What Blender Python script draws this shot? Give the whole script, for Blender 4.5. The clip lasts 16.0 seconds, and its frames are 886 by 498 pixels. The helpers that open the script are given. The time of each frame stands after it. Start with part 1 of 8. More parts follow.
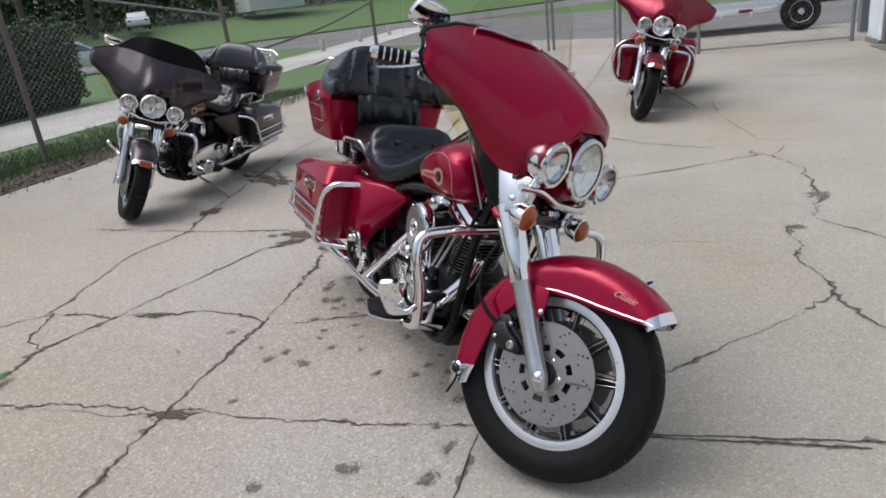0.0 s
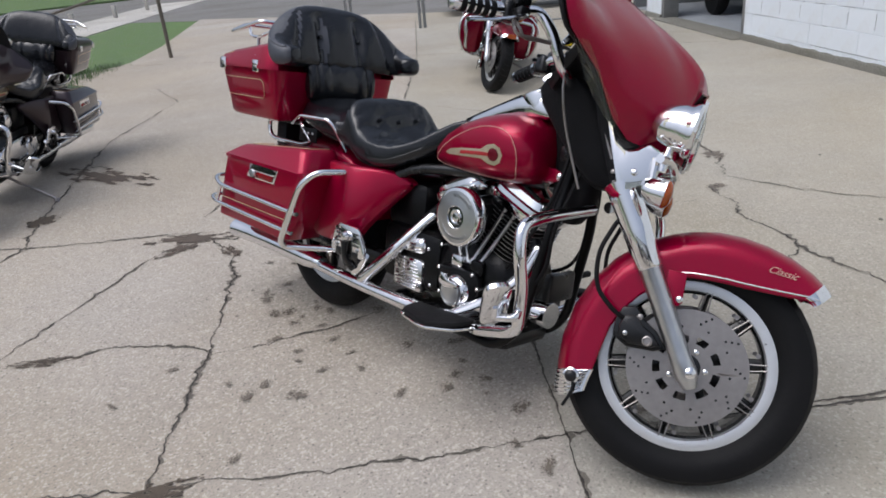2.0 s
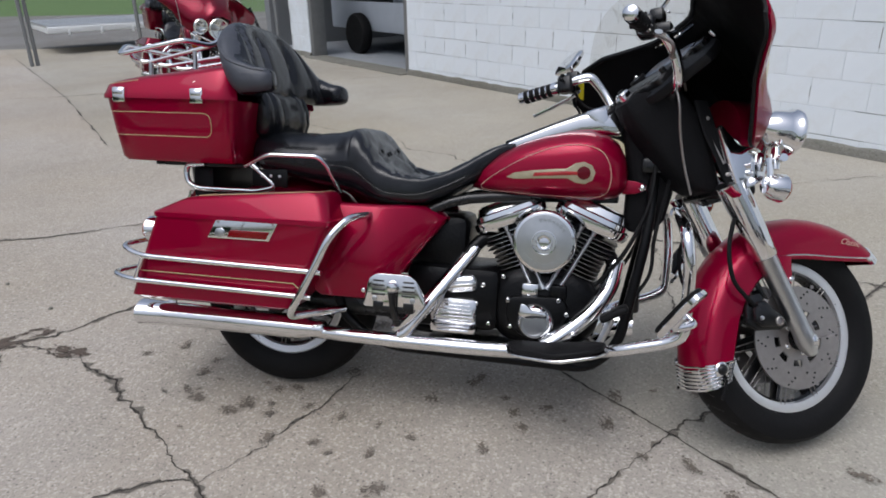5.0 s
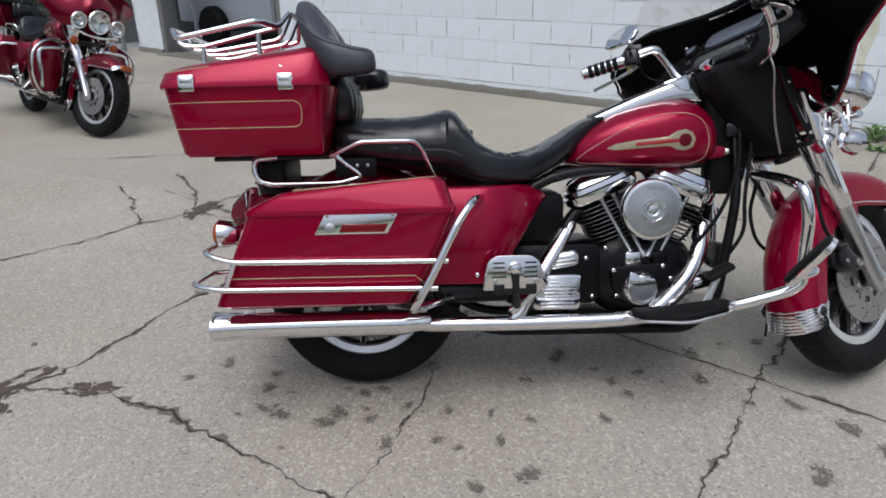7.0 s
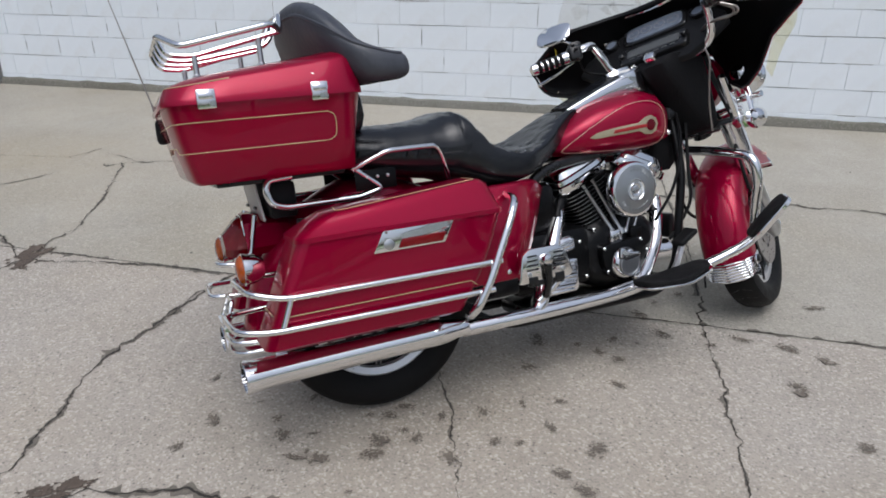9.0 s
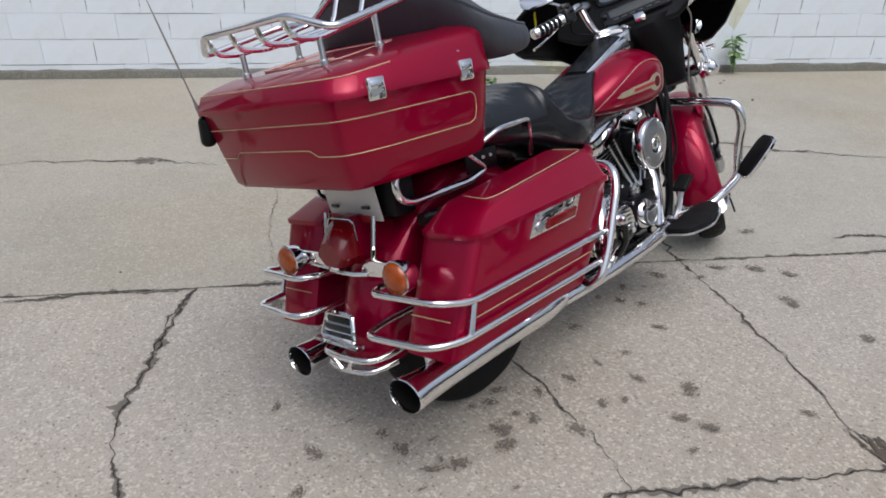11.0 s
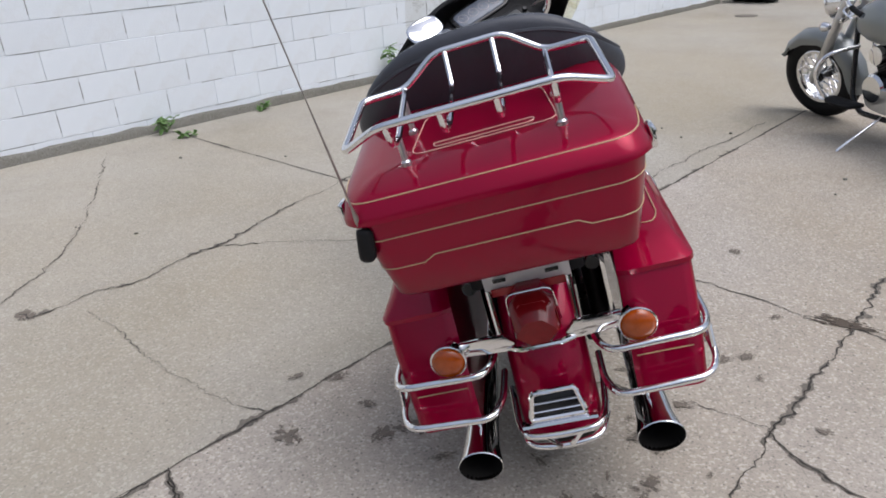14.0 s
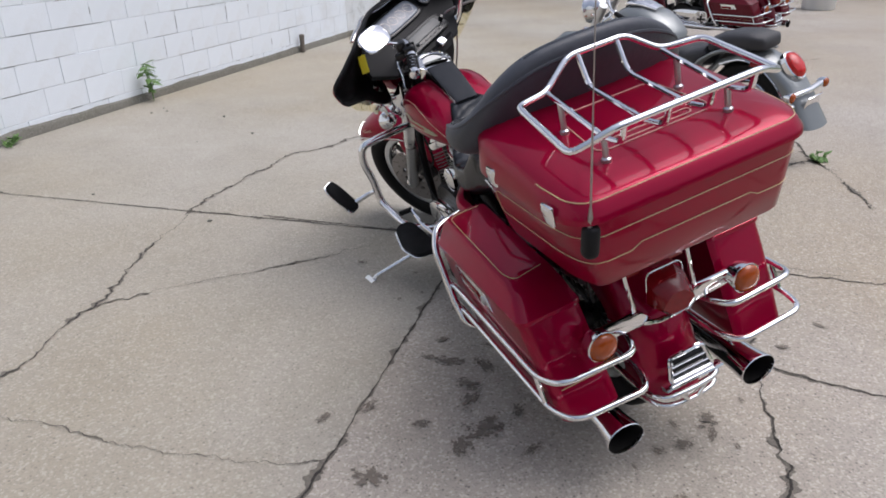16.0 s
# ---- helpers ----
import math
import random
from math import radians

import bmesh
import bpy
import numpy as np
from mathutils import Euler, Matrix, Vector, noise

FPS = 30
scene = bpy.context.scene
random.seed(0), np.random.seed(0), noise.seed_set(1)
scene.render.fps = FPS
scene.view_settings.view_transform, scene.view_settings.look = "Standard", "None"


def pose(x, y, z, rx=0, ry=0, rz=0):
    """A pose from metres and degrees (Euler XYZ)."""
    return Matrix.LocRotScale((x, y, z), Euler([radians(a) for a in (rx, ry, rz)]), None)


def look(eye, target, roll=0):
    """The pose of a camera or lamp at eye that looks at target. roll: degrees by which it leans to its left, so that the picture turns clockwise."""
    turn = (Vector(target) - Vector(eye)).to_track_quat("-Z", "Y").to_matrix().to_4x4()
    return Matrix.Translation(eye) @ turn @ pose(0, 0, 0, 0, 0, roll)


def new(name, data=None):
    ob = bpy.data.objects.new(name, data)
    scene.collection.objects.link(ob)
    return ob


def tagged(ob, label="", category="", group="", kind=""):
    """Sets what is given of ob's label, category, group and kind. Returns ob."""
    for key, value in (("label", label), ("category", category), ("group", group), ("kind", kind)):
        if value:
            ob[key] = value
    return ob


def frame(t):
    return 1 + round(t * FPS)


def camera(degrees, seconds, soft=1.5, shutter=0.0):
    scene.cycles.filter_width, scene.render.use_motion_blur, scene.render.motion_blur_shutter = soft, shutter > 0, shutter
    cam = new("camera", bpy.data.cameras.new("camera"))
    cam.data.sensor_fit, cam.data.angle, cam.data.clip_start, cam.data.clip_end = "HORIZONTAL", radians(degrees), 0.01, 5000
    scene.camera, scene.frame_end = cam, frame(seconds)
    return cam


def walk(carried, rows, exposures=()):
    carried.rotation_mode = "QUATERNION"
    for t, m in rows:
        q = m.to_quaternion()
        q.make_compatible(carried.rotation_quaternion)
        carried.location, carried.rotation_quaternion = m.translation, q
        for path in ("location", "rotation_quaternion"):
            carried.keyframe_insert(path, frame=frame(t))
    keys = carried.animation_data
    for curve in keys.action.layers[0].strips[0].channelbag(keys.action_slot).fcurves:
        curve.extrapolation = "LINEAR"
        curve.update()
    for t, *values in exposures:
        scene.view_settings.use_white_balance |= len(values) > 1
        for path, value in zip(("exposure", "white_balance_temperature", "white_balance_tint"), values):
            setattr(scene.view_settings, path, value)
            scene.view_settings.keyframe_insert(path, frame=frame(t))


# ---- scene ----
cam = camera(65.3, 16.0, soft=1.75)
METRES, EYE, TILT, LEAN, TURN = 7.543, 1.355, 0.0, 0.0, 18.0
ROWS = [
    (0.0, 0.0, 0.0, 0.0, -2.36, -19.93, 6.53),
    (0.5, -0.0272, 0.012, 0.0, -5.82, -21.27, 7.03),
    (1.0, -0.0573, 0.0242, -0.0005, -12.24, -22.5, 6.52),
    (1.5, -0.0806, 0.0489, -0.0024, -17.42, -23.5, 5.81),
    (2.0, -0.1032, 0.0698, -0.0011, -21.38, -23.51, 5.04),
    (2.5, -0.1349, 0.0828, -0.0005, -27.85, -24.25, 4.71),
    (3.0, -0.1553, 0.1037, -0.0023, -33.1, -25.28, 4.55),
    (3.5, -0.1715, 0.1293, -0.0012, -38.06, -23.62, 4.07),
    (6.0, -0.268, 0.2419, -0.0051, -64.35, -22.34, -0.51),
    (6.5, -0.2777, 0.2641, -0.0071, -67.72, -22.53, -0.43),
    (7.0, -0.2788, 0.2969, -0.0071, -69.25, -22.93, 1.1),
    (7.5, -0.2842, 0.3276, -0.0081, -73.64, -22.94, 0.97),
    (8.0, -0.2954, 0.3592, -0.007, -83.57, -22.83, 0.94),
    (8.5, -0.296, 0.3859, -0.0092, -89.61, -23.19, -0.15),
    (9.0, -0.292, 0.4131, -0.0068, -93.53, -23.01, -0.19),
    (9.5, -0.2907, 0.4448, -0.0061, -98.55, -22.78, 0.04),
    (12.0, -0.2041, 0.5713, -0.0044, -126.46, -27.0, -0.48),
    (12.5, -0.1827, 0.585, -0.0033, -132.33, -26.22, 0.91),
    (13.0, -0.1668, 0.6143, -0.0025, -140.08, -25.88, 1.4),
    (13.5, -0.1393, 0.6318, -0.003, -146.09, -26.66, 1.72),
    (14.0, -0.1088, 0.6418, 0.0009, -153.35, -24.81, 2.64),
    (14.5, -0.0805, 0.6626, 0.0014, -161.56, -22.47, 1.11),
    (15.0, -0.0535, 0.6731, 0.0024, -168.41, -22.58, -0.76),
    (15.5, -0.0158, 0.67, 0.0021, -173.93, -24.08, 0.02),
    (16.0, 0.022, 0.6742, 0.0033, -179.82, -24.69, 0.71),
]
walk(cam, [(t, pose(0, 0, EYE, TILT, LEAN, TURN) @ pose(METRES * x, METRES * y, METRES * z, 90 + pitch, roll, yaw)) for t, x, y, z, yaw, pitch, roll in ROWS],
     [(0.0, 0.15, 6100, 11), (3.5, 0.0, 6100, 12), (6.0, -0.08, 6050, 10), (9.5, 0.0, 6100, 10), (12.0, 0.06, 6150, 11), (13.0, 0.09, 6150, 12), (14.5, 0.15, 6150, 13), (16.0, 0.17, 6200, 14)])

# ---- world, sun, exposure ----
world = bpy.data.worlds.new("overcast_sky")
scene.world = world
world.use_nodes = True
wn, wl = world.node_tree.nodes, world.node_tree.links
sky = wn.new("ShaderNodeTexSky")
sky.sky_type, sky.sun_disc = "NISHITA", False
sky.sun_elevation, sky.sun_rotation = radians(66), radians(250)
sky.air_density, sky.dust_density = 1.0, 4.0
dull = wn.new("ShaderNodeHueSaturation")
dull.inputs["Saturation"].default_value = 0.55
wl.new(sky.outputs["Color"], dull.inputs["Color"])
# an overcast sky is brightest overhead
up, height, cloud = wn.new("ShaderNodeTexCoord"), wn.new("ShaderNodeSeparateXYZ"), wn.new("ShaderNodeMapRange")
cloud.inputs["From Min"].default_value, cloud.inputs["From Max"].default_value = 0.0, 1.0
cloud.inputs["To Min"].default_value, cloud.inputs["To Max"].default_value = 0.60, 1.42
veil = wn.new("ShaderNodeVectorMath")
veil.operation = "SCALE"
wl.new(up.outputs["Generated"], height.inputs["Vector"])
wl.new(height.outputs["Z"], cloud.inputs["Value"])
wl.new(dull.outputs["Color"], veil.inputs[0])
wl.new(cloud.outputs["Result"], veil.inputs["Scale"])
wl.new(veil.outputs["Vector"], wn["Background"].inputs["Color"])
wn["Background"].inputs["Strength"].default_value = 0.128

sun_data = bpy.data.lights.new("sun", "SUN")
sun_data.energy, sun_data.angle, sun_data.color = 1.1, radians(55), (1.0, 0.985, 0.97)
sun = new("sun", sun_data)
sun.matrix_world = look((-4.6, 0.9, 11), (0, 2, 0))


# ---- materials ----
def material(name, color, rough=0.5, metal=0.0, coat=0.0, var=0.12, scale=8.0, bump=0.0, bump_scale=60.0,
             dirt=None, dirt_amount=0.0, dirt_scale=2.0, specular=None, edge=None, per_piece=0.0):
    m = bpy.data.materials.new(name)
    m.use_nodes = True
    n, l = m.node_tree.nodes, m.node_tree.links
    b = n["Principled BSDF"]
    b.inputs["Roughness"].default_value, b.inputs["Metallic"].default_value = rough, metal
    b.inputs["Coat Weight"].default_value, b.inputs["Coat Roughness"].default_value, b.inputs["Coat IOR"].default_value = coat, 0.03, 1.4
    if edge:
        b.inputs["Specular Tint"].default_value = (*edge, 1)
    if specular is not None:
        b.inputs["Specular IOR Level"].default_value = specular
    co = n.new("ShaderNodeTexCoord")
    src = co.outputs["Object"]
    t = n.new("ShaderNodeTexNoise")
    t.inputs["Scale"].default_value, t.inputs["Detail"].default_value = scale, 6
    l.new(src, t.inputs["Vector"])
    ramp = n.new("ShaderNodeMix")
    ramp.data_type = "RGBA"
    ramp.inputs["A"].default_value = (*[c * (1 - var) for c in color], 1)
    ramp.inputs["B"].default_value = (*[min(1, c * (1 + var)) for c in color], 1)
    l.new(t.outputs["Fac"], ramp.inputs["Factor"])
    out = ramp.outputs["Result"]
    if dirt:
        d = n.new("ShaderNodeTexNoise")
        d.inputs["Scale"].default_value, d.inputs["Detail"].default_value, d.inputs["Roughness"].default_value = dirt_scale, 8, 0.65
        l.new(src, d.inputs["Vector"])
        cr = n.new("ShaderNodeMapRange")
        cr.inputs["From Min"].default_value, cr.inputs["From Max"].default_value = 0.5, 0.75
        cr.inputs["To Max"].default_value = dirt_amount
        l.new(d.outputs["Fac"], cr.inputs["Value"])
        mx = n.new("ShaderNodeMix")
        mx.data_type = "RGBA"
        mx.inputs["B"].default_value = (*dirt, 1)
        l.new(cr.outputs["Result"], mx.inputs["Factor"])
        l.new(out, mx.inputs["A"])
        out = mx.outputs["Result"]
    if per_piece:
        oi = n.new("ShaderNodeObjectInfo")
        pr = n.new("ShaderNodeMapRange")
        pr.inputs["To Min"].default_value, pr.inputs["To Max"].default_value = 1 - per_piece, 1 + per_piece * 0.4
        l.new(oi.outputs["Random"], pr.inputs["Value"])
        hv = n.new("ShaderNodeHueSaturation")
        l.new(pr.outputs["Result"], hv.inputs["Value"])
        l.new(out, hv.inputs["Color"])
        out = hv.outputs["Color"]
    l.new(out, b.inputs["Base Color"])
    rr = n.new("ShaderNodeMapRange")
    rr.inputs["To Min"].default_value, rr.inputs["To Max"].default_value = max(0, rough * 0.8), min(1, rough * 1.2)
    l.new(t.outputs["Fac"], rr.inputs["Value"])
    l.new(rr.outputs["Result"], b.inputs["Roughness"])
    if bump:
        bt = n.new("ShaderNodeTexNoise")
        bt.inputs["Scale"].default_value, bt.inputs["Detail"].default_value = bump_scale, 5
        l.new(src, bt.inputs["Vector"])
        bp = n.new("ShaderNodeBump")
        bp.inputs["Strength"].default_value, bp.inputs["Distance"].default_value = bump, 0.01
        l.new(bt.outputs["Fac"], bp.inputs["Height"])
        l.new(bp.outputs["Normal"], b.inputs["Normal"])
    return m


def concrete_material(name, color, aggregate=0.35, stains=0.3, warm=(0.30, 0.25, 0.19), tan=0.0):
    m = bpy.data.materials.new(name)
    m.use_nodes = True
    n, l = m.node_tree.nodes, m.node_tree.links
    b = n["Principled BSDF"]
    b.inputs["Roughness"].default_value = 0.9
    b.inputs["Specular IOR Level"].default_value = 0.25
    co = n.new("ShaderNodeTexCoord").outputs["Object"]

    def tex(kind, scale, detail=6, rough=0.6):
        t = n.new(kind)
        t.inputs["Scale"].default_value = scale
        if kind == "ShaderNodeTexNoise":
            t.inputs["Detail"].default_value, t.inputs["Roughness"].default_value = detail, rough
        l.new(co, t.inputs["Vector"])
        return t

    def mix(fac, a, col, lo, hi, amount, blend="MIX"):
        r = n.new("ShaderNodeMapRange")
        r.inputs["From Min"].default_value, r.inputs["From Max"].default_value, r.inputs["To Max"].default_value = lo, hi, amount
        l.new(fac, r.inputs["Value"])
        x = n.new("ShaderNodeMix")
        x.data_type, x.blend_type = "RGBA", blend
        l.new(r.outputs["Result"], x.inputs["Factor"])
        if isinstance(a, tuple):
            x.inputs["A"].default_value = (*a, 1)
        else:
            l.new(a, x.inputs["A"])
        x.inputs["B"].default_value = (*col, 1)
        return x.outputs["Result"]

    def dark(k):
        return tuple(v * k for v in color)

    def pale(k):
        return tuple(min(0.85, v * k) for v in color)

    broad, blotch = tex("ShaderNodeTexNoise", 0.42, 8, 0.65), tex("ShaderNodeTexNoise", 3.2, 8)
    mottle, fine = tex("ShaderNodeTexNoise", 14, 6, 0.7), tex("ShaderNodeTexNoise", 60, 4, 0.7)
    grit, pebble, pit = tex("ShaderNodeTexVoronoi", 210), tex("ShaderNodeTexVoronoi", 135), tex("ShaderNodeTexVoronoi", 60)
    c = mix(broad.outputs["Fac"], color, (color[0] * 0.70, color[1] * 0.67, color[2] * 0.61), 0.40, 0.68, 0.9)
    c = mix(blotch.outputs["Fac"], c, warm, 0.5, 0.8, stains)
    if tan:
        wide = tex("ShaderNodeTexNoise", 0.23, 5, 0.6)
        c = mix(wide.outputs["Fac"], c, (color[0] * 1.02, color[1] * 0.93, color[2] * 0.76), 0.42, 0.62, tan)
        drip = tex("ShaderNodeTexNoise", 1.3, 7, 0.72)
        c = mix(drip.outputs["Fac"], c, dark(0.72), 0.56, 0.74, tan * 0.8)
    c = mix(mottle.outputs["Fac"], c, dark(0.62), 0.48, 0.75, aggregate * 0.55)
    c = mix(fine.outputs["Fac"], c, dark(0.50), 0.50, 0.75, aggregate * 0.7)
    c = mix(grit.outputs["Color"], c, dark(0.38), 0.64, 0.78, aggregate * 0.7)
    c = mix(pebble.outputs["Color"], c, pale(1.5), 0.70, 0.78, aggregate * 0.85)
    spot = mix(pit.outputs["Distance"], (1.0, 1.0, 1.0), (0.0, 0.0, 0.0), 0.16, 0.26, 1.0)
    rare = mix(pit.outputs["Color"], (0.0, 0.0, 0.0), (1.0, 1.0, 1.0), 0.60, 0.64, 1.0)
    both = n.new("ShaderNodeMath")
    both.operation = "MULTIPLY"
    l.new(spot, both.inputs[0])
    l.new(rare, both.inputs[1])
    c = mix(both.outputs[0], c, dark(0.33), 0.0, 1.0, min(1.0, aggregate * 1.5))
    l.new(c, b.inputs["Base Color"])
    bp = n.new("ShaderNodeBump")
    bp.inputs["Strength"].default_value, bp.inputs["Distance"].default_value = 0.6, 0.006
    l.new(fine.outputs["Fac"], bp.inputs["Height"])
    l.new(bp.outputs["Normal"], b.inputs["Normal"])
    return m


RED = material("candy_red_paint", (0.282, 0.0011, 0.028), 0.36, 0.45, 0.75, 0.06, 3, specular=0.06, edge=(0.55, 0.02, 0.08))
DEEPRED = material("deep_crimson_paint", (0.17, 0.001, 0.016), 0.30, 0.7, 0.9, 0.06, 3, specular=0.08, edge=(0.5, 0.02, 0.07))
MAROON = material("maroon_paint", (0.10, 0.002, 0.009), 0.5, 0.0, 0.55, 0.08, 3, specular=0.08)
LIP = material("polished_rim_lip", (0.70, 0.71, 0.72), 0.30, 0.6, 0.3, 0.08, 30)
DARK = material("dark_plum_paint", (0.024, 0.012, 0.016), 0.3, 0.45, 1.0, 0.1, 3, specular=0.3)
SILVER = material("silver_grey_paint", (0.20, 0.215, 0.215), 0.36, 0.5, 0.8, 0.06, 4)
CHROME = material("chrome", (0.82, 0.82, 0.83), 0.06, 1.0, var=0.04, scale=20)
WORN = material("brushed_aluminium", (0.55, 0.56, 0.57), 0.30, 1.0, var=0.1, scale=40)
STEEL = material("brake_steel", (0.355, 0.33, 0.315), 0.38, 0.85, var=0.18, scale=60)
BLACK = material("black_gloss_metal", (0.0085, 0.0085, 0.009), 0.28, 0.0, 0.25, 0.2, 12, specular=0.35)
PLASTIC = material("black_textured_plastic", (0.008, 0.008, 0.009), 0.5, 0.0, 0.0, 0.2, 30, bump=0.1, bump_scale=400, specular=0.2)
LEATHER = material("black_leather", (0.0065, 0.0073, 0.0095), 0.25, 0.0, 0.0, 0.25, 14, bump=0.22, bump_scale=26, specular=0.5)
VINYL = material("matt_black_vinyl", (0.042, 0.046, 0.058), 0.50, 0.0, 0.0, 0.25, 20, bump=0.16, bump_scale=60, specular=0.55)
DULL = material("dull_black_plastic", (0.0075, 0.0075, 0.0085), 0.65, 0.0, 0.0, 0.4, 14, bump=0.2, bump_scale=120, specular=0.14)
RUBBER = material("tyre_rubber", (0.005, 0.005, 0.0055), 0.62, 0.0, 0.0, 0.3, 20, bump=0.1, bump_scale=90, dirt=(0.014, 0.013, 0.012), dirt_amount=0.25, dirt_scale=9, specular=0.18)
ENGINE = material("black_engine_paint", (0.003, 0.003, 0.0034), 0.32, 0.0, 0.0, 0.3, 25, bump=0.15, bump_scale=90, specular=0.2)
AMBER = material("amber_lens", (0.31, 0.053, 0.0025), 0.16, 0.0, 0.5, 0.3, 90)
TAIL = material("red_lens", (0.16, 0.004, 0.006), 0.14, 0.0, 0.3, 0.25, 70, specular=0.3)
LAMP = material("lamp_glass", (0.46, 0.48, 0.48), 0.16, 0.7, 0.4, 0.35, 60)
GOLD = material("gold_pinstripe", (0.52, 0.37, 0.21), 0.45, 0.0, 0.2, 0.1, 30)
PALE = material("pale_pinstripe", (0.62, 0.36, 0.30), 0.4, 0.1, 0.3, 0.1, 30)
OCHRE = material("antique_gold_emblem", (0.40, 0.35, 0.24), 0.4, 0.4, 0.3, 0.25, 80)
SOOT = material("muffler_soot", (0.006, 0.0055, 0.005), 0.9, 0.0, 0.0, 0.3, 40, specular=0.15)
REDINK = material("red_print", (0.34, 0.012, 0.015), 0.4, 0.0, 0.2, 0.1, 40)
def clear_sheet(name, tint, gloss):
    """Thin tinted acrylic: light passes through, a little is mirrored."""
    m = bpy.data.materials.new(name)
    m.use_nodes = True
    n, l = m.node_tree.nodes, m.node_tree.links
    n.remove(n["Principled BSDF"])
    t, g, mx = n.new("ShaderNodeBsdfTransparent"), n.new("ShaderNodeBsdfGlossy"), n.new("ShaderNodeMixShader")
    dust, r = n.new("ShaderNodeTexNoise"), n.new("ShaderNodeMapRange")
    dust.inputs["Scale"].default_value = 9
    r.inputs["To Min"].default_value, r.inputs["To Max"].default_value = gloss * 0.6, gloss * 1.5
    l.new(dust.outputs["Fac"], r.inputs["Value"])
    t.inputs["Color"].default_value = (*tint, 1)
    g.inputs["Roughness"].default_value = 0.08
    l.new(r.outputs["Result"], mx.inputs["Fac"])
    l.new(t.outputs["BSDF"], mx.inputs[1])
    l.new(g.outputs["BSDF"], mx.inputs[2])
    l.new(mx.outputs["Shader"], n["Material Output"].inputs["Surface"])
    return m


GLASSY = clear_sheet("smoked_clear_acrylic", (0.88, 0.87, 0.845), 0.02)
CLEAR = clear_sheet("yellowed_clear_acrylic", (0.92, 0.88, 0.70), 0.04)
LENS = clear_sheet("clear_lamp_glass", (0.96, 0.97, 0.97), 0.06)
REFLECTOR = material("bright_reflector", (0.74, 0.75, 0.75), 0.10, 1.0, var=0.2, scale=45)
DIAL = material("dial_face", (0.13, 0.15, 0.19), 0.3, 0.0, 0.25, 0.4, 60)
DISPLAY = material("grey_display", (0.07, 0.073, 0.073), 0.4, 0.0, 0.1, 0.3, 40)
PAPER = material("white_card", (0.72, 0.71, 0.68), 0.6, var=0.05)
YELLOW = material("yellow_tag", (0.75, 0.62, 0.02), 0.5, var=0.05)
SADDLEGREY = material("dark_grey_upholstery", (0.03, 0.03, 0.033), 0.55, 0.0, 0.0, 0.2, 20, bump=0.2, bump_scale=120)


# ---- mesh helpers ----
def spline(pts, n=6, closed=False):
    pts = [Vector(p) for p in pts]
    if len(pts) < 3 or n < 2:
        return pts
    out, k = [], len(pts)
    for i in range(k if closed else k - 1):
        p0 = pts[(i - 1) % k] if closed or i else pts[0]
        p1, p2 = pts[i], pts[(i + 1) % k]
        p3 = pts[(i + 2) % k] if closed or i + 2 < k else pts[-1]
        for j in range(n):
            t = j / n
            out.append(0.5 * (2 * p1 + (p2 - p0) * t + (2 * p0 - 5 * p1 + 4 * p2 - p3) * t * t + (3 * p1 - p0 - 3 * p2 + p3) * t ** 3))
    if not closed:
        out.append(pts[-1])
    return out


def fillet(pts, r=0.03, n=4):
    """A polyline with each corner rounded off by about r."""
    pts = [Vector(p) for p in pts]
    out = [pts[0]]
    for a, b, c in zip(pts, pts[1:], pts[2:]):
        u, v = a - b, c - b
        k = min(r, u.length * 0.45, v.length * 0.45)
        p, q = b + u.normalized() * k, b + v.normalized() * k
        for i in range(n + 1):
            t = i / n
            out.append(p.lerp(b, t).lerp(b.lerp(q, t), t))
    out.append(pts[-1])
    return out


def rings(bm, loops, closed_ring=True, caps=True, wrap=False):
    vs = [[bm.verts.new(p) for p in lp] for lp in loops]
    k = len(vs[0])
    for a, b in list(zip(vs, vs[1:])) + ([(vs[-1], vs[0])] if wrap else []):
        for i in range(k if closed_ring else k - 1):
            j = (i + 1) % k
            try:
                bm.faces.new((a[i], a[j], b[j], b[i]))
            except ValueError:
                pass
    if caps and not wrap and closed_ring:
        bm.faces.new(list(reversed(vs[0])))
        bm.faces.new(vs[-1])
    return vs


def tube(bm, path, r, seg=10, wrap=False, flat=1.0):
    """A round bar along the path; r is one radius or one for each point."""
    path = [Vector(p) for p in path]
    k, loops, side = len(path), [], None
    for i, p in enumerate(path):
        d = (path[(i + 1) % k] - path[i - 1]) if wrap else (path[min(i + 1, k - 1)] - path[max(i - 1, 0)])
        d.normalize()
        if side is None:
            side = d.cross(Vector((0, 0, 1)))
            if side.length < 0.1:
                side = d.cross(Vector((0, 1, 0)))
        side = (side - d * side.dot(d)).normalized()
        up = side.cross(d)
        rad = r[i] if isinstance(r, (list, tuple)) else r
        loops.append([p + side * (rad * math.cos(a)) + up * (rad * flat * math.sin(a)) for a in (2 * math.pi * j / seg for j in range(seg))])
    rings(bm, loops, wrap=wrap)
    return bm


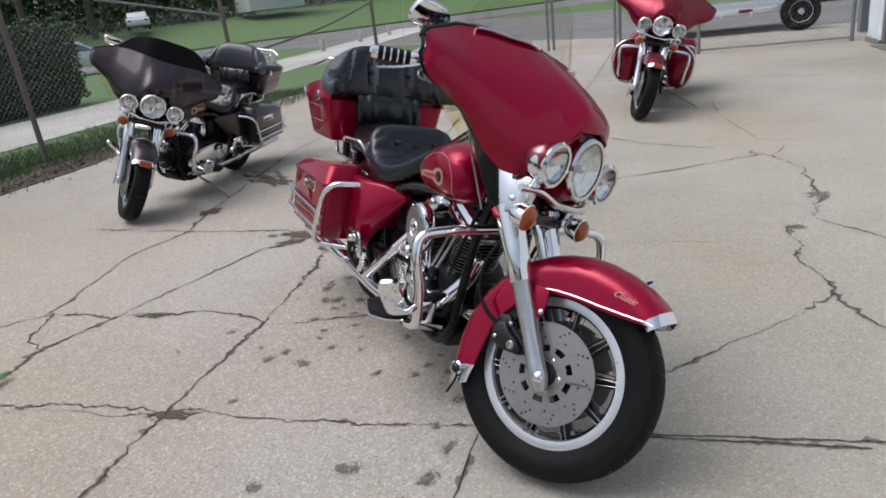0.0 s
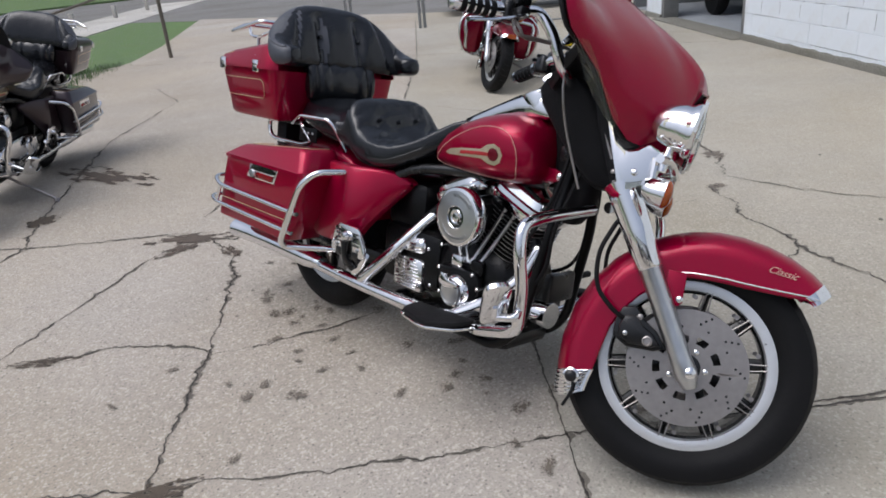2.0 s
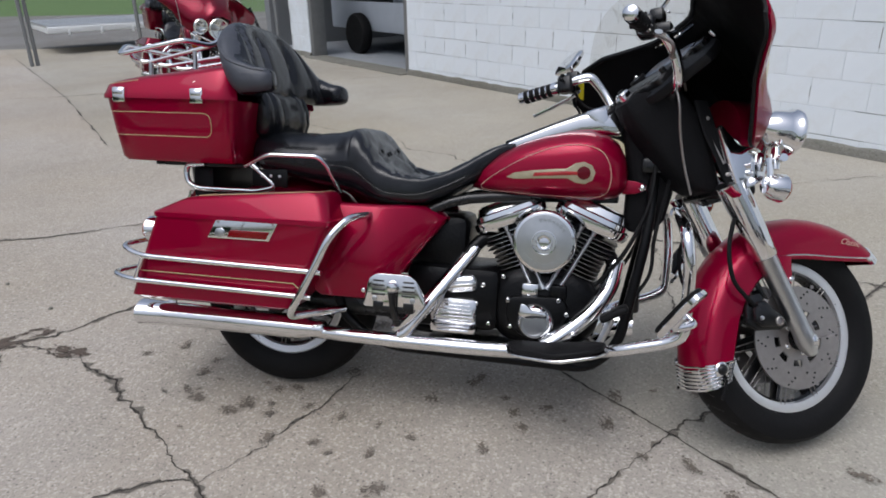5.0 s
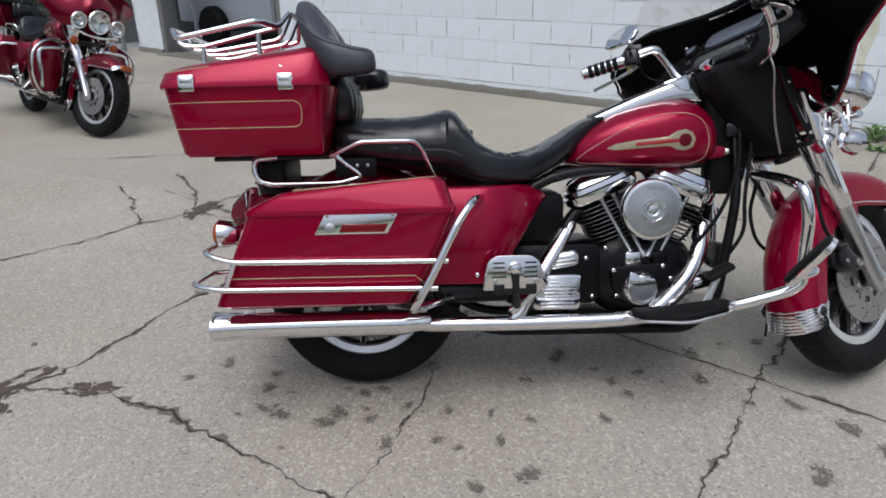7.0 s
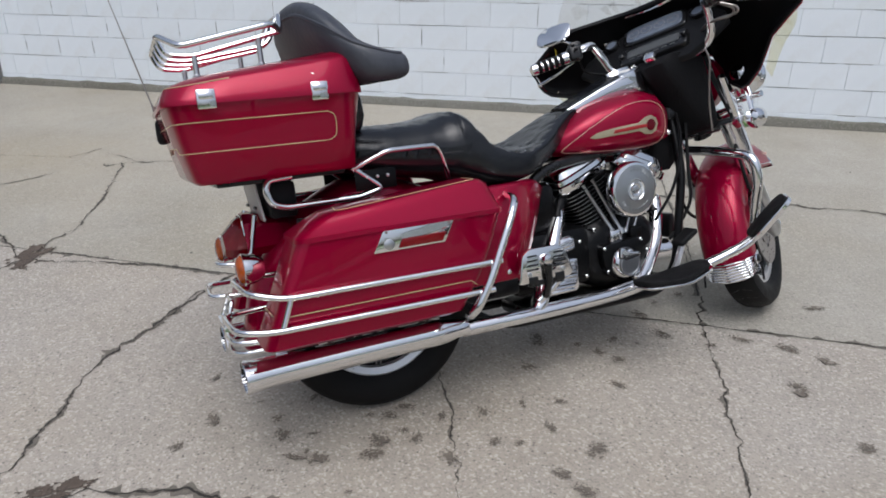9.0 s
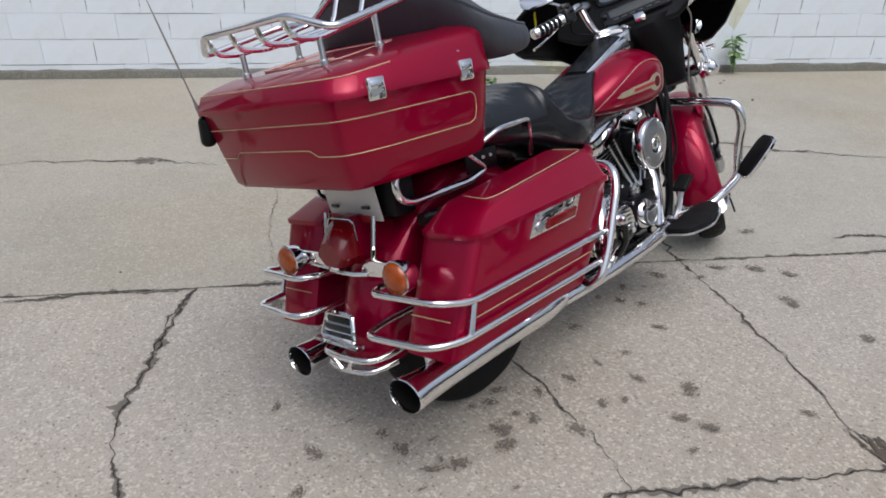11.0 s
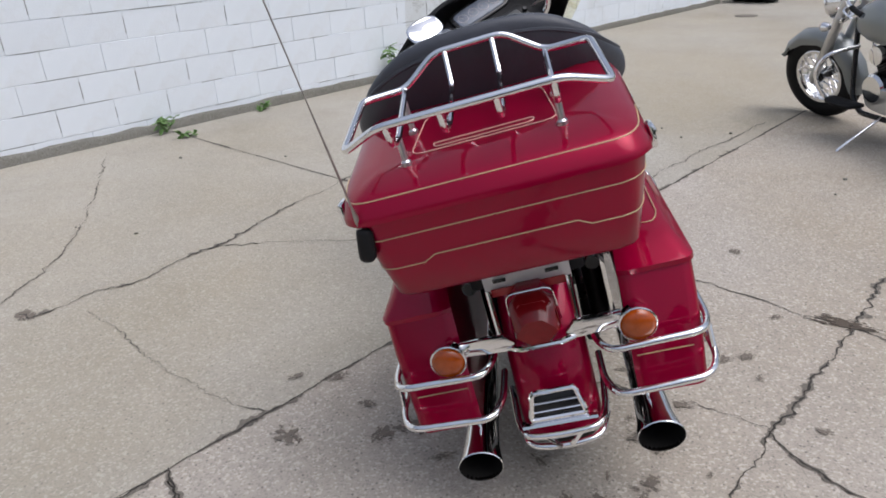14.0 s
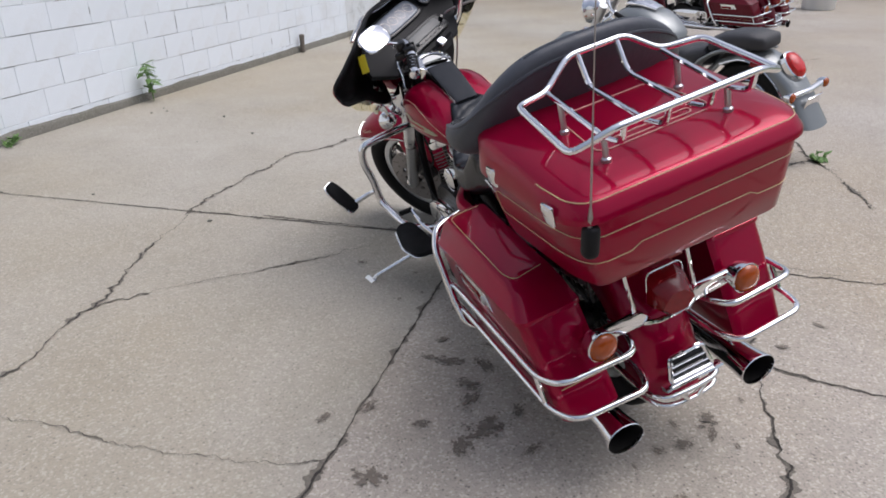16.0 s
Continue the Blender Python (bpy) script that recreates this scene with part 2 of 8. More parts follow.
def lathe(bm, profile, at, axis, seg=32, closed=False, caps=True):
    """Turns a profile of (radius, distance along the axis) round the axis through at."""
    axis, at = Vector(axis).normalized(), Vector(at)
    u = axis.cross(Vector((0, 0, 1)))
    if u.length < 0.1:
        u = axis.cross(Vector((1, 0, 0)))
    u.normalize()
    v = axis.cross(u)
    loops = [[at + axis * h + (u * math.cos(a) + v * math.sin(a)) * max(r, 1e-4) for a in (2 * math.pi * j / seg for j in range(seg))] for r, h in profile]
    rings(bm, loops, caps=caps and not closed, wrap=closed)
    return bm


def box(bm, size, at=(0, 0, 0), bevel=0.004, turn=None, segs=2):
    made = bmesh.ops.create_cube(bm, size=1)["verts"]
    bmesh.ops.scale(bm, vec=size, verts=made)
    if bevel:
        es = list({e for v in made for e in v.link_edges})
        res = bmesh.ops.bevel(bm, geom=es, offset=min(bevel, min(size) * 0.45), segments=segs, affect="EDGES", profile=0.5)
        made = list({v for f in res["faces"] for v in f.verts} | {v for v in made if v.is_valid})
        seen, todo = set(made), list(made)
        while todo:
            for e in todo.pop().link_edges:
                for v in e.verts:
                    if v not in seen:
                        seen.add(v)
                        todo.append(v)
        made = list(seen)
    m = Matrix.Translation(at) @ (turn.to_4x4() if turn else Matrix())
    bmesh.ops.transform(bm, matrix=m, verts=made)
    return bm


def oval(c, hu, hv, u=(0, 1, 0), v=(0, 0, 1), power=2.4, seg=28):
    c, u, v = Vector(c), Vector(u), Vector(v)
    out = []
    for i in range(seg):
        a = 2 * math.pi * i / seg
        x, y = math.cos(a), math.sin(a)
        out.append(c + u * hu * math.copysign(abs(x) ** (2 / power), x) + v * hv * math.copysign(abs(y) ** (2 / power), y))
    return out


def prism(bm, outline, depth, bevel=0.003):
    """A plate: the outline (3D points in one plane) pushed out by the vector depth."""
    depth = Vector(depth)
    a = [Vector(p) for p in outline]
    vs = rings(bm, [a, [p + depth for p in a]])
    bmesh.ops.recalc_face_normals(bm, faces=bm.faces[:])
    if bevel:
        es = [bm.edges.get((lp[i], lp[(i + 1) % len(lp)])) for lp in vs for i in range(len(lp))]
        bmesh.ops.bevel(bm, geom=[e for e in es if e], offset=bevel, segments=2, affect="EDGES", profile=0.5)
    return bm


def part(name, bm, mat, parent=None, label="", move=None, sharp=38):
    if move is not None:
        bmesh.ops.transform(bm, matrix=move, verts=bm.verts[:])
    bmesh.ops.recalc_face_normals(bm, faces=bm.faces[:])
    me = bpy.data.meshes.new(name)
    bm.to_mesh(me)
    bm.free()
    for p in me.polygons:
        p.use_smooth = True
    me.set_sharp_from_angle(angle=radians(sharp))
    me.materials.append(mat)
    ob = new(name, me)
    if parent:
        ob.parent = parent
    if label:
        ob["label"] = label
    return ob


def thing(name, at, label, category, group="", kind=""):
    ob = new(name)
    ob.empty_display_size = 0.2
    ob.matrix_basis = at
    return tagged(ob, label, category, group, kind)


B = bmesh.new


# ---- motorcycles ----
AXLE_R, AXLE_F, RAKE = Vector((0.03, 0, 0.317)), Vector((1.603, 0, 0.311)), radians(26)
BOARD_N = (-0.711, 0.333, 0.619)


def steering(degrees):
    turn = Matrix.Rotation(radians(degrees), 4, Vector((-math.sin(RAKE), 0, math.cos(RAKE))))
    return Matrix.Translation(AXLE_F) @ turn @ Matrix.Translation(-AXLE_F)


def stand(x, y, heading, lean):
    """The pose of a motorcycle whose rear tyre meets the ground near (x, y) and which leans to its left."""
    return pose(x, y, 0, 0, 0, heading) @ pose(0, 0, 0, -lean, 0, 0)


def wheel(name, c, tyre_r, rim_r, owner, move, spokes=10, disc=True, half=0.062, wire=False, lip=LIP, lip_at=1.0, lip_wide=0.024):
    hub = part(name, lathe(B(), [(0.024, -0.075), (0.04, -0.07), (0.045, -0.045), (0.034, -0.03), (0.034, 0.03), (0.045, 0.045), (0.04, 0.07), (0.024, 0.075)], c, (0, 1, 0), 24), BLACK, owner, move=move)
    d = tyre_r - rim_r
    prof = [(rim_r - 0.004, -half * 0.72 * lip_at), (rim_r + d * 0.18, -half * 0.93), (rim_r + d * 0.5, -half), (rim_r + d * 0.78, -half * 0.9), (rim_r + d * 0.92, -half * 0.62),
            (tyre_r - 0.003, -half * 0.34), (tyre_r, 0), (tyre_r - 0.003, half * 0.34), (rim_r + d * 0.92, half * 0.62), (rim_r + d * 0.78, half * 0.9), (rim_r + d * 0.5, half), (rim_r + d * 0.18, half * 0.93), (rim_r - 0.004, half * 0.72 * lip_at)]
    tyre = part("tyre", lathe(B(), prof, c, (0, 1, 0), 64, closed=True), RUBBER, hub, "worn black rubber tyre", move)
    groove = B()
    for k in range(36):
        a = 2 * math.pi * k / 36
        for s in (-1, 1):
            u = Vector((math.cos(a), 0, math.sin(a)))
            w = Vector((math.cos(a + 0.07), 0, math.sin(a + 0.07)))
            tube(groove, [c + u * (tyre_r - 0.0014) + Vector((0, s * 0.006, 0)), c + w * (rim_r + d * 0.91) + Vector((0, s * half * 0.6, 0))], 0.0022, 4)
    part("tread_groove", groove, BLACK, tyre, move=move)["kind"] = "stuff"
    for s in (-1, 1):
        part("rim_lip", lathe(B(), [(rim_r + 0.001, s * half * 0.62 * lip_at), (rim_r + 0.003, s * half * 0.74 * lip_at), (rim_r - 0.004, s * half * 0.8 * lip_at), (rim_r - lip_wide, s * half * 0.72 * lip_at), (rim_r - lip_wide - 0.003, s * half * 0.5 * lip_at), (rim_r - 0.012, s * half * 0.45 * lip_at)], c, (0, 1, 0), 64, closed=True), lip, hub, "polished aluminium rim lip", move)
    part("rim_well", lathe(B(), [(rim_r - 0.012, -half * 0.5), (rim_r - 0.035, -half * 0.3), (rim_r - 0.035, half * 0.3), (rim_r - 0.012, half * 0.5), (rim_r - 0.004, 0)], c, (0, 1, 0), 48, closed=True), CHROME if wire else BLACK, hub, move=move)
    for k in range(spokes):
        a = 2 * math.pi * (k + 0.35) / spokes
        u, w = Vector((math.cos(a), 0, math.sin(a))), Vector((-math.sin(a), 0, math.cos(a)))
        bm = B()
        if wire:
            s = 1 if k % 2 else -1
            tube(bm, [c + u * 0.04 + Vector((0, s * 0.04, 0)), c + (u + w * 0.35 * (1 if k % 4 < 2 else -1)).normalized() * (rim_r - 0.03)], 0.0036, 5)
        else:
            tube(bm, [c + u * 0.03, c + u * 0.09, c + u * (rim_r - 0.03)], [0.012, 0.009, 0.0075], 8, flat=2.4)
        part("spoke", bm, CHROME if wire else BLACK, hub, move=move)
        if not wire:
            bm = B()
            for s in (-1, 1):
                for w2 in (-0.011, 0.011):
                    tube(bm, [c + u * 0.10 + w * w2 + Vector((0, s * 0.030, 0)), c + u * (rim_r - 0.024) + w * w2 * 0.6 + Vector((0, s * 0.034, 0))], 0.0018, 6)
                lathe(bm, [(0.006, 0), (0.006, 0.002), (0.001, 0.002)], c + u * (rim_r - 0.045) + w * 0.028 + Vector((0, s * 0.026, 0)), (0, s, 0), 10)
            part("spoke_edge", bm, STEEL, hub, move=move)
    if disc:
        for s in (-1, 1):
            bm = B()
            y = s * 0.07
            # rotor with slots cut between an inner and an outer ring
            n = 96
            for r0, r1, keep in ((0.034, 0.064, 0), (0.064, 0.082, 9), (0.082, 0.147, 0)):
                for i in range(n):
                    if keep and (i * keep / n) % 1 > 0.42:
                        continue
                    a0, a1 = 2 * math.pi * i / n, 2 * math.pi * (i + 1) / n
                    q = [c + Vector((r * math.cos(a), y + o, r * math.sin(a))) for o in (-0.0025, 0.0025) for r, a in ((r0, a0), (r1, a0), (r1, a1), (r0, a1))]
                    vs = [bm.verts.new(p) for p in q]
                    for f in ((0, 1, 2, 3), (7, 6, 5, 4), (1, 5, 6, 2), (4, 0, 3, 7)):
                        bm.faces.new([vs[j] for j in f])
            bmesh.ops.remove_doubles(bm, verts=bm.verts[:], dist=1e-5)
            rotor = part("brake_disc", bm, STEEL, hub, "drilled brushed steel brake disc", move)
            bm = B()
            for k in range(40):
                a = 2 * math.pi * (k // 4) / 10 + 0.075 * (k % 4)
                r = 0.104 + 0.011 * ((k % 4) * 3 % 4)
                lathe(bm, [(0.0032, 0), (0.0032, s * 0.0032)], c + Vector((math.cos(a) * r, y, math.sin(a) * r)), (0, 1, 0), 8)
            part("disc_hole", bm, BLACK, rotor, move=move)["kind"] = "stuff"
            for k in range(5):
                bm = B()
                a = 2 * math.pi * k / 5
                lathe(bm, [(0.007, 0), (0.007, s * 0.006), (0.004, s * 0.008)], c + Vector((math.cos(a) * 0.045, y, math.sin(a) * 0.045)), (0, 1, 0), 10)
                part("disc_bolt", bm, CHROME, rotor, move=move)
    return hub


def arc_fender(c, half, a_list):
    """A wheel cover: for each angle the outer radius and the skirt's inner radius."""
    bm, loops = B(), []
    for a, r, q in a_list:
        u = Vector((math.cos(radians(a)), 0, math.sin(radians(a))))
        lp = []
        inner = []
        for t in range(-9, 10):
            f = t / 9
            side = math.copysign(min(1, abs(f) / 0.62), f)
            ang = side * math.pi / 2
            y = half * math.sin(ang) if abs(f) < 0.62 else math.copysign(half, f)
            top = r - 0.055 * (1 - math.cos(ang))
            rad = top if abs(f) <= 0.62 else (r - 0.055) + (q - (r - 0.055)) * (abs(f) - 0.62) / 0.38
            lp.append(c + u * rad + Vector((0, y, 0)))
            inner.append(c + u * (rad - 0.005) + Vector((0, y * 0.955, 0)))
        loops.append(lp + inner[::-1])
    rings(bm, loops)
    return bm


def signal_lamp(owner, at, facing, move=None, r=0.034, lens=AMBER):
    f = Vector(facing).normalized()
    body = part("turn_signal", lathe(B(), [(0.006, -0.05), (r * 0.6, -0.045), (r * 0.95, -0.025), (r + 0.002, 0), (r + 0.003, 0.006), (r, 0.008)], at, f, 24), CHROME, owner, "chrome bullet turn signal", move)
    part("lens", lathe(B(), [(r, 0.006), (r * 0.97, 0.012), (r * 0.75, 0.02), (r * 0.35, 0.024), (0.001, 0.025)], at, f, 24), lens, body, "amber lens" if lens is AMBER else "red lens", move)


def round_lamp(owner, name, at, facing, r, move=None, deep=0.1):
    f = Vector(facing).normalized()
    body = part(name, lathe(B(), [(0.0005, -deep), (r * 0.45, -deep * 0.93), (r * 0.78, -deep * 0.65), (r * 0.95, -deep * 0.3), (r, -0.01), (r + 0.006, -0.004), (r + 0.008, 0.006), (r + 0.003, 0.014), (r - 0.006, 0.012)], at, f, 40, caps=False), CHROME, owner, "chrome bucket lamp", move)
    part("reflector", lathe(B(), [(r - 0.007, 0.007), (r * 0.78, -0.006), (r * 0.45, -0.022), (r * 0.16, -0.030), (0.001, -0.031)], at, f, 36, caps=False), REFLECTOR, body, "bright concave reflector", move)
    part("bulb", lathe(B(), [(r * 0.15, -0.030), (r * 0.15, -0.006), (r * 0.09, -0.001), (0.001, 0.0)], at, f, 16), LIP, body, "small bulb shield", move)
    lens = part("lens", lathe(B(), [(r - 0.005, 0.008), (r * 0.85, 0.014), (r * 0.5, 0.02), (0.001, 0.023)], at, f, 40, caps=False), LENS, body, "clear fluted glass lens", move)
    lens.visible_shadow = False
    bm = B()
    u = f.cross(Vector((0, 0, 1))).normalized()
    v = f.cross(u)
    for k in range(-5, 6):
        w = k / 6 * r * 0.9
        h = math.sqrt(max(0, (r * 0.84) ** 2 - w * w))
        tube(bm, [Vector(at) + u * w + v * (h * t) + f * (0.0225 - 0.0105 * ((w * w + (h * t) ** 2) / (r * r * 0.72))) for t in (-1, -0.5, 0, 0.5, 1)], 0.0007, 4)
    part("lens_flute", bm, LENS, lens, move=move)["kind"] = "stuff"


def fairing_point(y, v):
    """The batwing shell: across by y, up by v from 0 to 1."""
    cols = [(0.0, (1.507, 1.006), (1.482, 1.06), (1.40, 1.125), (1.262, 1.205)),
            (0.085, (1.488, 0.992), (1.478, 1.05), (1.40, 1.118), (1.257, 1.207)),
            (0.115, (1.432, 0.862), (1.470, 0.96), (1.402, 1.085), (1.252, 1.209)),
            (0.165, (1.376, 0.823), (1.438, 0.925), (1.385, 1.07), (1.228, 1.208)),
            (0.20, (1.345, 0.826), (1.412, 0.92), (1.362, 1.065), (1.203, 1.205)),
            (0.26, (1.308, 0.862), (1.350, 0.945), (1.312, 1.07), (1.17, 1.203)),
            (0.34, (1.262, 0.946), (1.288, 1.005), (1.245, 1.08), (1.14, 1.182)),
            (0.42, (1.222, 0.985), (1.240, 1.020), (1.215, 1.085), (1.148, 1.145)),
            (0.46, (1.204, 1.003), (1.222, 1.035), (1.202, 1.085), (1.155, 1.128)),
            (0.478, (1.194, 1.025), (1.206, 1.046), (1.194, 1.085), (1.163, 1.116)),
            (0.487, (1.184, 1.052), (1.188, 1.064), (1.184, 1.085), (1.173, 1.100))]
    a = abs(y)
    for p, q in zip(cols, cols[1:]):
        if a <= q[0] + 1e-9:
            t = (a - p[0]) / (q[0] - p[0])
            ctrl = [(p[i][0] * (1 - t) + q[i][0] * t, p[i][1] * (1 - t) + q[i][1] * t) for i in (1, 2, 3, 4)]
            break
    s = v * 3
    i = min(int(s), 2)
    f = s - i
    g = [ctrl[max(i - 1, 0)], ctrl[i], ctrl[i + 1], ctrl[min(i + 2, 3)]]
    out = [0.5 * (2 * g[1][k] + (g[2][k] - g[0][k]) * f + (2 * g[0][k] - 5 * g[1][k] + 4 * g[2][k] - g[3][k]) * f * f + (3 * g[1][k] - g[0][k] - 3 * g[2][k] + g[3][k]) * f ** 3) for k in (0, 1)]
    return Vector((out[0], y, out[1]))


def batwing(owner, paint, S, screen=True):
    # the fairing sits a little to the left on its mounts, the more so the higher
    S = S @ Matrix(((1, 0, 0, 0), (0, 1, 0.12, -0.1056), (0, 0, 1, 0), (0, 0, 0, 1)))
    ys = [0.0, 0.045, 0.085, 0.1, 0.115, 0.135, 0.15, 0.165, 0.18, 0.2, 0.23, 0.26, 0.285, 0.31, 0.34, 0.365, 0.39, 0.42, 0.44, 0.46, 0.47, 0.478, 0.483, 0.487]
    ys = [-y for y in ys[:0:-1]] + ys
    vs = [i / 12 for i in range(13)]
    outer = [[fairing_point(y, v) for v in vs] for y in ys]
    bm = B()
    rings(bm, outer, closed_ring=False, caps=False)
    bmesh.ops.smooth_vert(bm, verts=[v for v in bm.verts if not v.is_boundary], factor=0.5, use_axis_x=True, use_axis_y=True, use_axis_z=True)
    bmesh.ops.recalc_face_normals(bm, faces=bm.faces[:])
    bmesh.ops.solidify(bm, geom=bm.faces[:], thickness=0.007)
    shell = part("fairing", bm, paint, owner, "painted batwing fork fairing", S)
    # inner black shell, set back from the outer one
    bm = B()
    inner = [[Vector((p.x - 0.009 - 0.022 * (1 - abs(p.y) / 0.487) * math.sin(math.pi * i / 12), p.y * 0.985, p.z + (0.004 if i < 3 else -0.004))) for i, p in enumerate(col)] for col in outer]
    rings(bm, inner, closed_ring=False, caps=False)
    bmesh.ops.solidify(bm, geom=bm.faces[:], thickness=0.006)
    part("inner_fairing", bm, PLASTIC, owner, "black plastic inner fairing", S)
    bm = B()
    rim = [col[0] for col in outer]
    tube(bm, [p + Vector((-0.014, 0, 0.006)) for p in rim], 0.005, 6)
    tube(bm, [col[-1] + Vector((-0.015, 0, 0.0)) for col in outer], 0.0085, 6)
    for s in (0, -1):
        tube(bm, [p + Vector((-0.015, 0, 0)) for p in outer[s]], 0.005, 6)
    part("edge_trim", bm, PLASTIC, shell, "black rubber edge trim", S)
    # dash that leans away from the rider, with its window, radio and small gauges
    lean = Matrix.Rotation(radians(44), 3, "Y")
    O, U, N = Vector((1.155, 0.0, 1.025)), Vector((0, 1, 0)), lean @ Vector((-1, 0, 0))
    W = lean @ Vector((0, 0, 1))

    def at(u, w, h=0.0):
        return O + U * u + W * w + N * h

    bm = B()
    edge = [(-0.25, 0.03), (-0.19, -0.03), (-0.12, -0.085), (0.12, -0.085), (0.24, -0.045), (0.31, 0.02), (0.29, 0.085), (0.22, 0.135), (0.13, 0.175), (-0.13, 0.175), (-0.20, 0.135), (-0.24, 0.085)]
    prism(bm, [at(u, w, -0.035) for u, w in edge], N * 0.03, 0.010)
    panel = part("dash_panel", bm, PLASTIC, owner, "black instrument panel", S)

    def pad(name, u, w, hu, hw, h, mat, holder, label="", power=5):
        return part(name, rings_bm([oval(at(u, w, d), hu - q, hw - q, U, W, power, 32) for d, q in ((-0.012, 0), (h - 0.004, 0), (h - 0.001, 0.002), (h, 0.005))]), mat, holder, label, S)

    pad("gauge_hood", 0.008, 0.128, 0.123, 0.052, 0.004, BLACK, panel)
    # opaque pad; its blue-grey colour paints the reflection on the gauge glass
    pad("gauge_window", 0.008, 0.128, 0.108, 0.041, 0.008, DIAL, panel, "row of small dials on a pad with the glass reflection put in as blue-grey")
    for k in range(4):
        bm = B()
        c = at(-0.066 + 0.05 * k, 0.128, 0.008)
        lathe(bm, [(0.021, 0), (0.021, 0.0012), (0.0195, 0.0012), (0.0195, 0)], c, N, 20, closed=True)
        tube(bm, [c + N * 0.0015, c + N * 0.0015 + U * 0.010 + W * 0.010], 0.0009, 4)
        part("dial_ring", bm, STEEL, panel, "", S)
    radio = pad("radio", 0.004, 0.0, 0.125, 0.042, 0.014, BLACK, panel, "black car-style radio", 8)
    pad("display", 0.004, 0.006, 0.098, 0.022, 0.017, DISPLAY, radio, "grey display window", 9)
    for u in (-0.112, 0.118):
        part("radio_knob", lathe(B(), [(0.010, 0), (0.010, 0.014), (0.007, 0.017), (0.001, 0.017)], at(u, 0.0, 0.012), N, 14), BLACK, radio, "", S)
    for k in range(6):
        part("radio_button", box(B(), (0.004, 0.020, 0.006), at(-0.07 + 0.03 * k, -0.027, 0.015), 0.001, lean), DISPLAY, radio, "", S)
    for u in (-0.155, 0.175):
        g = part("gauge", lathe(B(), [(0.028, -0.006), (0.028, 0.010), (0.022, 0.012), (0.021, 0.008), (0.001, 0.008)], at(u, 0.115), N, 24), BLACK, panel, "small round gauge", S)
        part("dial", lathe(B(), [(0.021, 0.009), (0.001, 0.0095)], at(u, 0.115), N, 20), DIAL, g, "", S)
    for u, w in ((0.20, 0.135), (-0.20, 0.135)):
        part("switch_knob", lathe(B(), [(0.008, 0), (0.008, 0.012), (0.005, 0.018), (0.001, 0.019)], at(u, w), N, 12), CHROME, panel, "", S)
    # lower cap that hides the top of the fork, with its two side panels
    bm = B()
    rings(bm, [oval((x, 0, z), w, d, (0, 1, 0), (1, 0, 0), 5, 28) for x, z, w, d in ((1.300, 0.715, 0.045, 0.03), (1.292, 0.73, 0.062, 0.048), (1.256, 0.79, 0.080, 0.07), (1.213, 0.86, 0.100, 0.086), (1.173, 0.915, 0.118, 0.09), (1.150, 0.955, 0.128, 0.082), (1.142, 0.978, 0.13, 0.06))])
    for v in bm.verts:
        back = max(0.0, 1.235 - 0.42 * (v.co.z - 0.80) - v.co.x)
        v.co.y *= max(0.34, 1 - 6.0 * back)
    cap = part("inner_cap", bm, DULL, owner, "black plastic fork cap", S)
    for s in (-1, 1):
        part("cap_panel", prism(B(), [(1.352, s * 0.108, 0.728), (1.322, s * 0.106, 0.722), (1.258, s * 0.108, 0.862), (1.226, s * 0.118, 0.958), (1.262, s * 0.122, 0.957), (1.290, s * 0.112, 0.885)], (0.004, s * 0.005, 0.002), 0.002), DULL, cap, "black side panel of the fork cap", S)
        part("cap_strip", tube(B(), [(1.272, s * 0.1145, 0.862), (1.312, s * 0.1135, 0.785)], 0.003, 6), STEEL, cap, "thin worn metal edge", S)
        for x, y, z in ((1.268, 0.116, 0.91), (1.322, 0.112, 0.755)):
            part("cap_screw", lathe(B(), [(0.006, -0.008), (0.006, 0.004), (0.003, 0.006)], (x, s * y, z), (-0.4, s, 0), 10), STEEL, cap, "", S)
    part("lock_knob", box(B(), (0.036, 0.04, 0.034), (1.085, 0.002, 0.985), 0.007, lean), CHROME, cap, "chrome ignition knob", S)
    if screen:
        bm = B()
        loops = []
        for y in [i / 12 * 0.33 for i in range(-12, 13)]:
            base = fairing_point(y, 0.97)
            h = (0.15 if screen == "dark" else 0.20) * (1 - (abs(y) / 0.33) ** 3 * 0.85)
            loops.append([base + Vector((-0.35 * h * t, 0, h * t)) for t in (0, 0.33, 0.66, 1)])
        rings(bm, loops, closed_ring=False, caps=False)
        bmesh.ops.solidify(bm, geom=bm.faces[:], thickness=0.004)
        ob = part("windshield", bm, GLASSY if screen != "dark" else PLASTIC, owner, "smoked acrylic windshield", S)
        ob.visible_shadow = False
        bm = B()
        tube(bm, [fairing_point(y, 0.965) + Vector((0.007 - 0.02 * max(0, 1 - (y / 0.14) ** 2), 0, 0.006 - 0.016 * max(0, 1 - (y / 0.14) ** 2))) for y in [i / 14 * 0.30 for i in range(-14, 15)]], 0.0095, 8, flat=0.6)
        if screen != "dark":
            part("windshield_trim", bm, CHROME, shell, "chrome strip at the foot of the windshield", S)
        for s in (-1, 1):
            bm = B()
            top = [(1.21, 0.44, 1.02), (1.245, 0.40, 0.985), (1.27, 0.335, 0.94), (1.325, 0.27, 0.86)]
            low = [(1.2, 0.45, 1.01), (1.225, 0.42, 0.955), (1.255, 0.355, 0.90), (1.318, 0.28, 0.825)]
